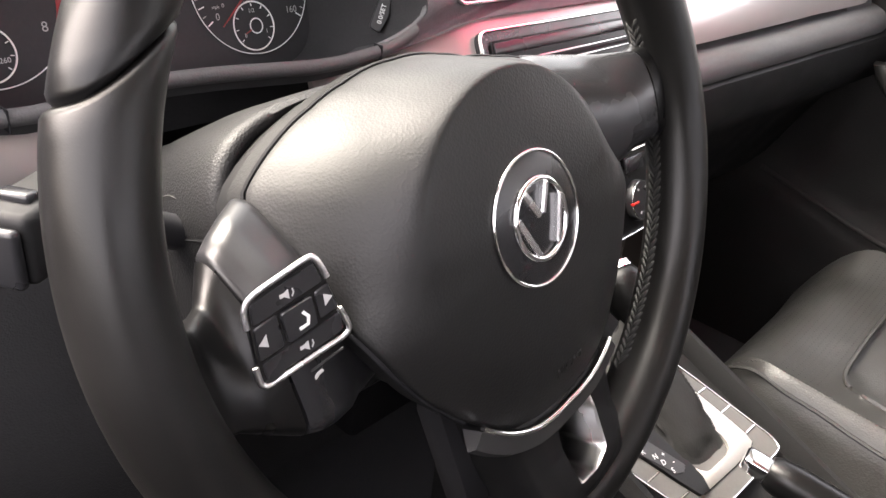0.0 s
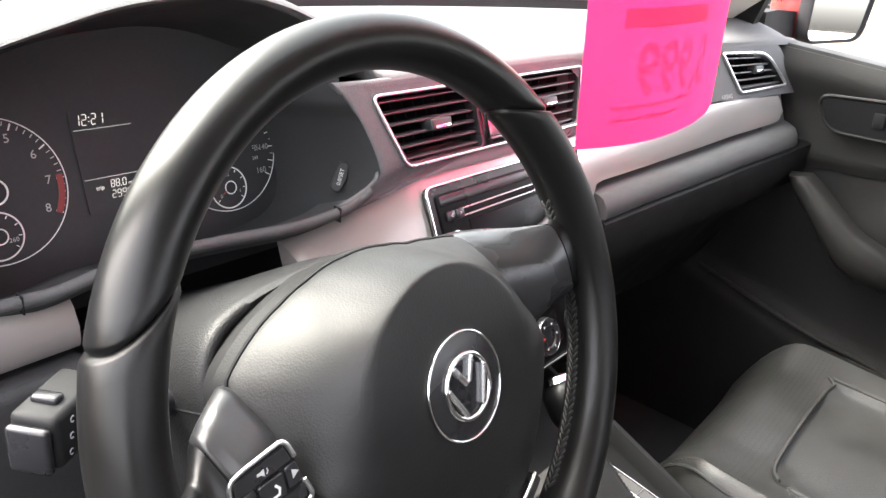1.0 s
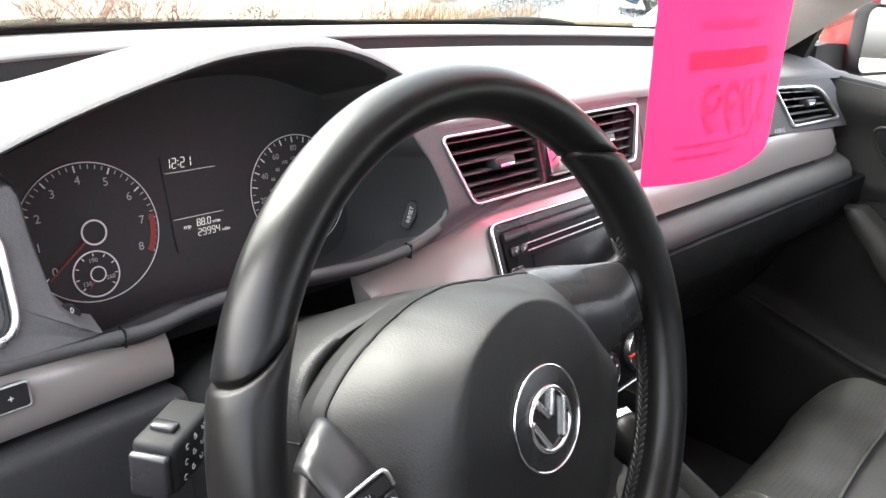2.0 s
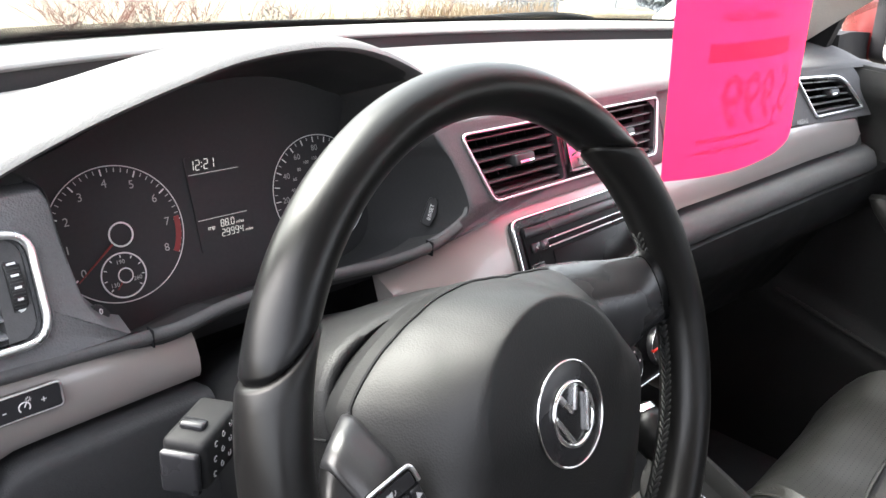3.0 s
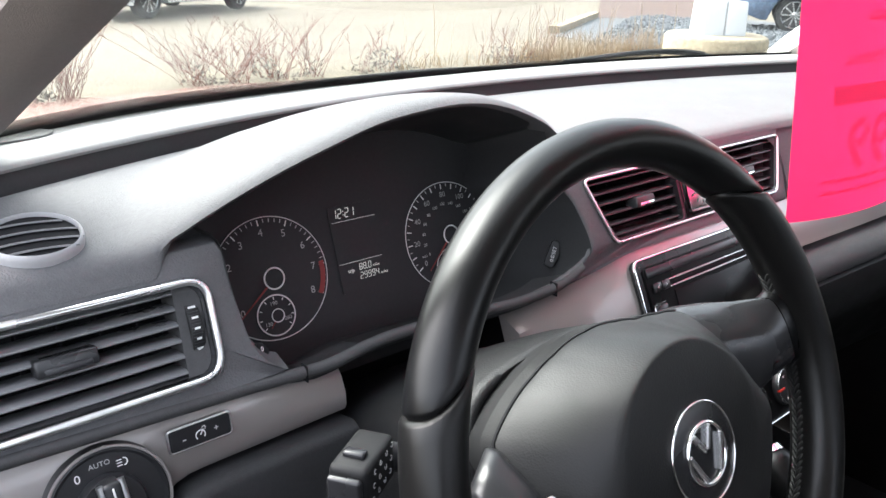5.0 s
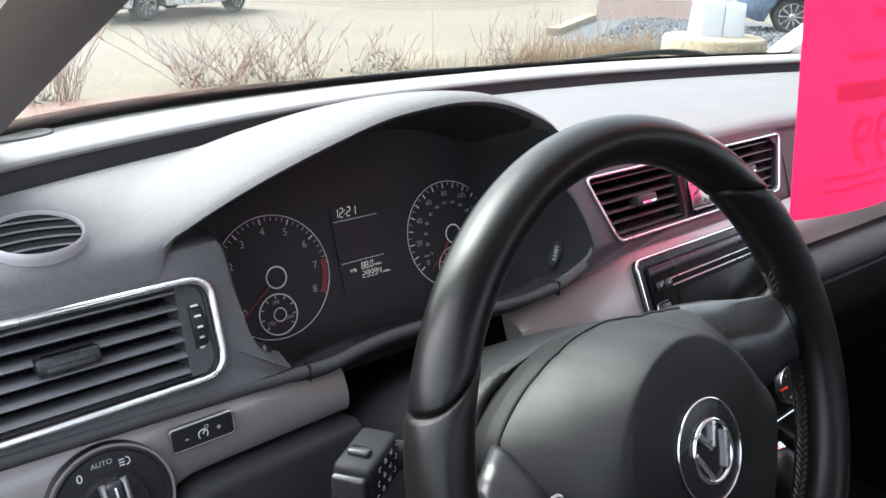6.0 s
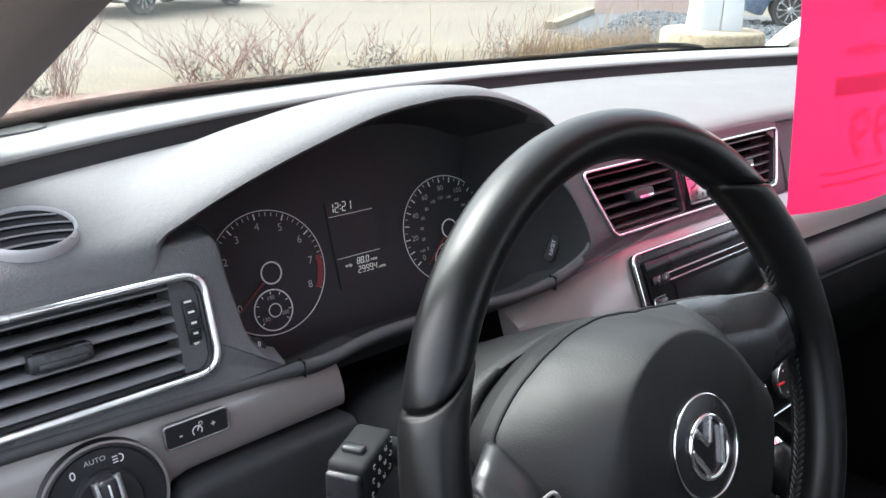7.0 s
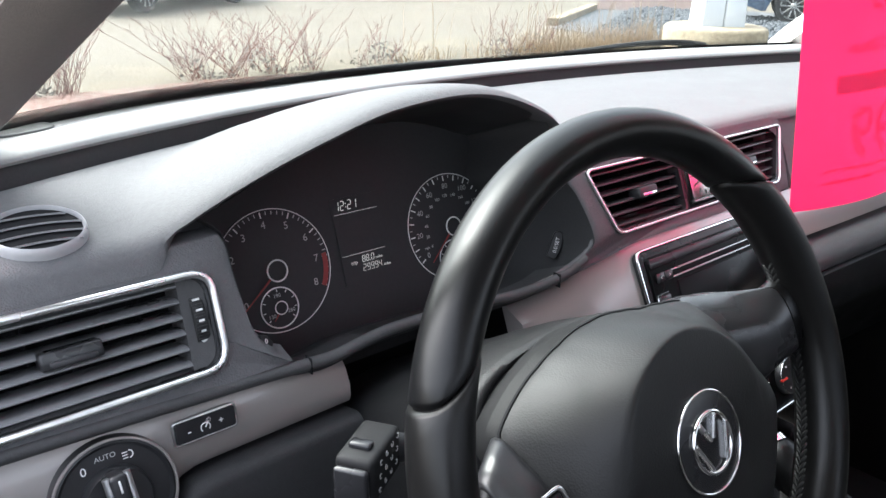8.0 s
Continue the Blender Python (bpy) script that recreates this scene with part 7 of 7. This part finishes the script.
def shrub(x, y, height, spread, twigs, seed, roots=5):
    """A bare shrub: thin forked twigs that fan out of a row of roots, with dead leaves at the foot."""
    rng = random.Random(seed)
    ob = thing("bare_shrub", (x, y, 0.0), "leafless red-brown shrub with forked twigs at the verge", "shrub", group="shrubs")
    bm = bmesh.new()
    for i in range(twigs):
        root = Vector((x + spread * (rng.randint(0, roots - 1) / (roots - 1) - 0.5) * 1.1 + rng.gauss(0, 0.05), y + rng.gauss(0, 0.12), 0.0))
        a = rng.uniform(0, 2 * math.pi)
        long = rng.random() < 0.3
        reach = spread * (rng.uniform(0.35, 0.75) if long else rng.uniform(0.08, 0.4))
        h = height * (rng.uniform(0.75, 1.0) if long else rng.uniform(0.35, 0.7))
        pts, n = [], 7
        for k in range(n):
            t = k / (n - 1)
            pts.append(root + Vector((reach * math.cos(a) * t ** 1.1 + rng.uniform(-0.012, 0.012), reach * math.sin(a) * t ** 1.1 * 0.6 + rng.uniform(-0.012, 0.012), h * t ** 0.9)))
        tube(bm, pts, [0.0025 - 0.0015 * k / (n - 1) for k in range(n)], 4)
        for b in range(rng.randint(1, 4)):
            k = rng.randint(2, 5)
            q, along = pts[k], (pts[k + 1] - pts[k]).normalized()
            d = (along + Vector((rng.uniform(-0.7, 0.7), rng.uniform(-0.7, 0.7), rng.uniform(-0.2, 0.5)))).normalized() * height * rng.uniform(0.08, 0.28)
            mid = q + d * 0.5 + Vector((rng.uniform(-0.015, 0.015), 0, 0.01))
            tube(bm, [q, mid, q + d], [0.002, 0.0015, 0.001], 4)
            if rng.random() < 0.5:
                tube(bm, [mid, mid + Vector((d.x * 0.1 + rng.uniform(-0.05, 0.05), rng.uniform(-0.03, 0.03), 0.06))], [0.0018, 0.001], 4)
    part("twigs", bm, TWIG, ob, m=I4, kind="stuff")
    bm = bmesh.new()
    for i in range(320):
        c = Vector((x + rng.uniform(-0.62, 0.62) * spread, y + rng.gauss(0, 0.14), 0))
        c.z = rng.uniform(0.02, 0.26) * (0.55 + 0.45 * math.sin(9 * c.x))
        u = Vector((rng.uniform(-1, 1), rng.uniform(-1, 1), rng.uniform(-1, 1))).normalized() * rng.uniform(0.012, 0.03)
        w = u.orthogonal().normalized() * rng.uniform(0.006, 0.013)
        f = bm.faces.new([bm.verts.new(p) for p in (c - u, c + w, c + u, c - w)])
    part("dead_leaves", bm, LITTER, ob, m=I4, smooth=0, kind="stuff")
    return ob


shrub(2.95, 6.6, 0.62, 1.1, 120, 1, 4)
shrub(0.72, 6.3, 0.78, 0.85, 150, 2, 4)
shrub(4.35, 6.5, 0.5, 0.5, 22, 5, 3)
shrub(6.1, 6.25, 0.72, 0.7, 34, 6, 3)

rng = random.Random(8)

bm = bmesh.new()
for i in range(2300):
    x = rng.uniform(4.4, 8.6)
    thick = x > 6.2
    if not thick and rng.random() < 0.8:
        continue
    y = rng.gauss(6.25, 0.22) - 0.05 * (x - 6)
    tuft = 0.5 + 0.5 * math.sin(4.1 * x) * math.cos(2.3 * y)
    tall = rng.random() < 0.05
    h = rng.uniform(0.45, 0.75) if tall else rng.uniform(0.12, 0.25 + 0.28 * tuft * thick)
    dx, dy = rng.uniform(-0.16, 0.16), rng.uniform(-0.16, 0.16)
    w = rng.uniform(0.002, 0.004)
    a, b, c = Vector((x, y, 0)), Vector((x + dx * 0.4, y + dy * 0.4, h * 0.7)), Vector((x + dx, y + dy, h))
    s = Vector((w, w * rng.uniform(-1, 1), 0))
    v = [bm.verts.new(p) for p in (a - s, a + s, b + s * 0.7, b - s * 0.7, c)]
    bm.faces.new((v[0], v[1], v[2], v[3]))
    bm.faces.new((v[3], v[2], v[4]))
part("dry_grass", bm, STRAW, None, "tufts of dry straw-coloured grass along the bed", m=I4, smooth=0, category="grass", kind="stuff")

# Stones on the gravel bed.
def scatter(name, count, place, radius, material, label, category, seed):
    """Many small uneven stones in one mesh."""
    r = np.random.RandomState(seed)
    b = bmesh.new()
    bmesh.ops.create_icosphere(b, subdivisions=1, radius=1.0)
    v0 = np.array([v.co[:] for v in b.verts])
    f0 = np.array([[v.index for v in f.verts] for f in b.faces])
    b.free()
    verts, faces, n = [], [], 0
    for i in range(count):
        c = place(r)
        if c is None:
            continue
        m = np.array(Euler(r.uniform(0, 6, 3)).to_matrix())
        verts.append((v0 * (r.uniform(*radius) * np.array([1, 0.8, 0.55])) * r.uniform(0.85, 1.15, (len(v0), 1))) @ m.T + c)
        faces.append(f0 + n * len(v0))
        n += 1
    me = bpy.data.meshes.new(name)
    me.from_pydata(np.concatenate(verts).tolist(), [], np.concatenate(faces).tolist())
    me.materials.append(material)
    return link(name, me, None, label, category, kind="stuff")


def on_bed(r):
    x, y = r.uniform(8.3, 14.0), r.uniform(3.6, 10.0)
    return None if y > 5.6 + 0.62 * (x - 6.0) else np.array([x, y, 0.04])


STONE = surface("loose_grey_stone", (0.075, 0.084, 0.094), 0.8, vary=0.5, vary_scale=9)
scatter("gravel", 5200, on_bed, (0.025, 0.06), STONE, "loose grey-blue stones on the planting bed", "gravel", 4)

# Lamp post foot: round concrete plinth, white painted block and post.
PX, PY = 4.86, 2.97
lamp_post = thing("lamp_post", (PX, PY, 0.0), "white square lamp post on round weathered concrete plinth", "lamp post")
bm = bmesh.new()
disc(bm, [(0.37, 0.0), (0.37, 0.3), (0.37, 0.67), (0.36, 0.69), (0.34, 0.7), (0.2, 0.702), (0.002, 0.702)], 48, Matrix.Translation((PX, PY, 0)))
for v in bm.verts:
    v.co += Vector((noise.noise(v.co * 3) * 0.012, noise.noise(v.co * 3 + Vector((5, 0, 0))) * 0.012, 0))
part("plinth", bm, CONCRETE, lamp_post, "round concrete plinth", m=I4, smooth=40)
turn = Matrix.Translation((PX, PY, 0)) @ Matrix.Rotation(radians(-38), 4, "Z")
for sg in (-1, 1):
    bm = bmesh.new()
    lo, hi = (-0.165, 0.0) if sg < 0 else (0.004, 0.165)
    loft(bm, [[turn @ Vector(p) for p in rounded([(lo * k, -0.15 * k, z), (hi * k, -0.15 * k, z), (hi * k, 0.15 * k, z), (lo * k, 0.15 * k, z)], 0.014, 3)] for k, z in ((0.96, 0.702), (0.96, 0.73), (0.92, 0.925), (0.88, 0.935))])
    part("post_cover", bm, WHITE_PAINT, lamp_post, "white half of the foot cover", m=I4, smooth=30)
bm = bmesh.new()
loft(bm, [[turn @ Vector(p) for p in rounded([(-0.07, -0.07, z), (0.07, -0.07, z), (0.07, 0.07, z), (-0.07, 0.07, z)], 0.012, 3)] for z in (0.92, 5.6)])
part("post", bm, WHITE_PAINT, lamp_post, "white square post", m=I4, smooth=30)
bm = bmesh.new()
box(bm, (-0.5, -0.16, 5.6), (0.5, 0.16, 5.72), 0.03, m=turn)
part("lamp_head", bm, SATIN, lamp_post, m=I4)


def parked_car(x, y, heading, paint, label):
    """A saloon: body with arches and cabin, windows, lamps, four wheels with spoked rims. x, y: its middle."""
    car = thing("parked_car", (x, y, 0.0), label, "car", group="parked cars")
    m = Matrix.Translation((x, y, 0)) @ Matrix.Rotation(radians(heading), 4, "Z")
    bm, loops = bmesh.new(), []
    base, wheels = [], (-1.36, 1.36)
    for i in range(57):
        s = -2.3 + 4.6 * i / 56
        arch = 0.0
        for w in wheels:
            d = abs(s - w)
            if d < 0.39:
                arch = max(arch, math.sqrt(0.39 ** 2 - d * d))
        sill = max(0.22, 0.3 + arch if arch else 0.22)
        end = max(0.0, (abs(s) - 1.9) / 0.4)
        belt = 0.92 - 0.16 * max(0.0, (s - 1.0) / 1.3) - 0.02 * end
        half = 0.9 - 0.16 * end ** 2
        sill = min(sill + 0.12 * end, belt - 0.12)
        loops.append([m @ Vector((s, yy, zz)) for yy, zz in ((-half + 0.1, sill), (-half, sill + 0.02), (-half - 0.0, (sill + belt) / 2), (-half + 0.06, belt), (0.0, belt + 0.03), (half - 0.06, belt), (half, (sill + belt) / 2), (half, sill + 0.02), (half - 0.1, sill))])
    part("body", loft(bm, loops), paint, car, m=I4, smooth=40)
    bm, loops = bmesh.new(), []
    for s, z, half in ((-1.95, 0.9, 0.72), (-1.35, 1.32, 0.6), (-0.9, 1.44, 0.58), (0.0, 1.46, 0.58), (0.45, 1.38, 0.6), (1.25, 0.9, 0.74)):
        loops.append([m @ Vector((s, yy, zz)) for yy, zz in ((-0.82, 0.88), (-half, z), (half, z), (0.82, 0.88))])
    part("cabin", loft(bm, loops), paint, car, m=I4, smooth=30)
    for sg in (-1, 1):
        for s0, s1, t0, t1 in ((-1.3, -0.25, -1.15, -0.25), (-0.18, 0.98, -0.18, 0.5)):
            bm = bmesh.new()
            loft(bm, [[m @ Vector(p) for p in ((s0, sg * (0.825 + o), 0.95), (s1, sg * (0.825 + o), 0.95), (t1, sg * (0.635 + o), 1.34), (t0, sg * (0.635 + o), 1.36))] for o in (-0.02, 0.012)])
            part("side_window", bm, GLOSS, car, "dark side window", m=I4, smooth=0)
        bm = bmesh.new()
        box(bm, (2.1, sg * 0.62 - 0.16, 0.62), (2.24, sg * 0.62 + 0.16, 0.74), 0.03, m=m)
        part("headlight", bm, SATIN, car, m=I4)
        bm = bmesh.new()
        box(bm, (-2.26, sg * 0.66 - 0.16, 0.72), (-2.12, sg * 0.66 + 0.16, 0.84), 0.03, m=m)
        part("tail_light", bm, REDP, car, m=I4)
        for w in wheels:
            wm = m @ Matrix.Translation((w, sg * 0.86, 0.33)) @ pose(0, 0, 0, 90 * -sg, 0, 0)
            bm = bmesh.new()
            disc(bm, [(0.215, -0.2), (0.3, -0.2), (0.328, -0.17), (0.33, -0.03), (0.3, 0.0), (0.235, 0.005), (0.222, -0.02)], 40, wm)
            tyre = part("wheel", bm, RUBBER, car, "black tyre on a silver spoked rim", m=I4, smooth=40)
            bm = bmesh.new()
            disc(bm, [(0.232, -0.18), (0.232, -0.004), (0.222, 0.002), (0.212, -0.02), (0.205, -0.09), (0.06, -0.1)], 40, wm)
            part("rim", bm, SATIN, tyre, m=I4, smooth=40)
            for k in range(10):
                bm = bmesh.new()
                a = wm @ Matrix.Rotation(radians(36 * k), 4, "Z")
                loft(bm, [[a @ Vector((r, yy, zz)) for yy, zz in ((-hw, -0.05), (hw, -0.05), (hw * 0.6, zt), (-hw * 0.6, zt))] for r, hw, zt in ((0.03, 0.018, -0.012), (0.12, 0.016, -0.008), (0.215, 0.024, -0.006))])
                part("spoke", bm, SATIN, tyre, m=I4, smooth=0)
            bm = bmesh.new()
            disc(bm, [(0.05, -0.05), (0.05, -0.008), (0.04, 0.0), (0.002, 0.002)], 20, wm)
            part("hub_cap", bm, SATIN, tyre, m=I4)
    return car


parked_car(5.08, 14.82, 32, SILVER, "silver saloon standing on the far road")
parked_car(14.63, 5.85, 120, BLUE, "dark blue car parked beyond the gravel bed")
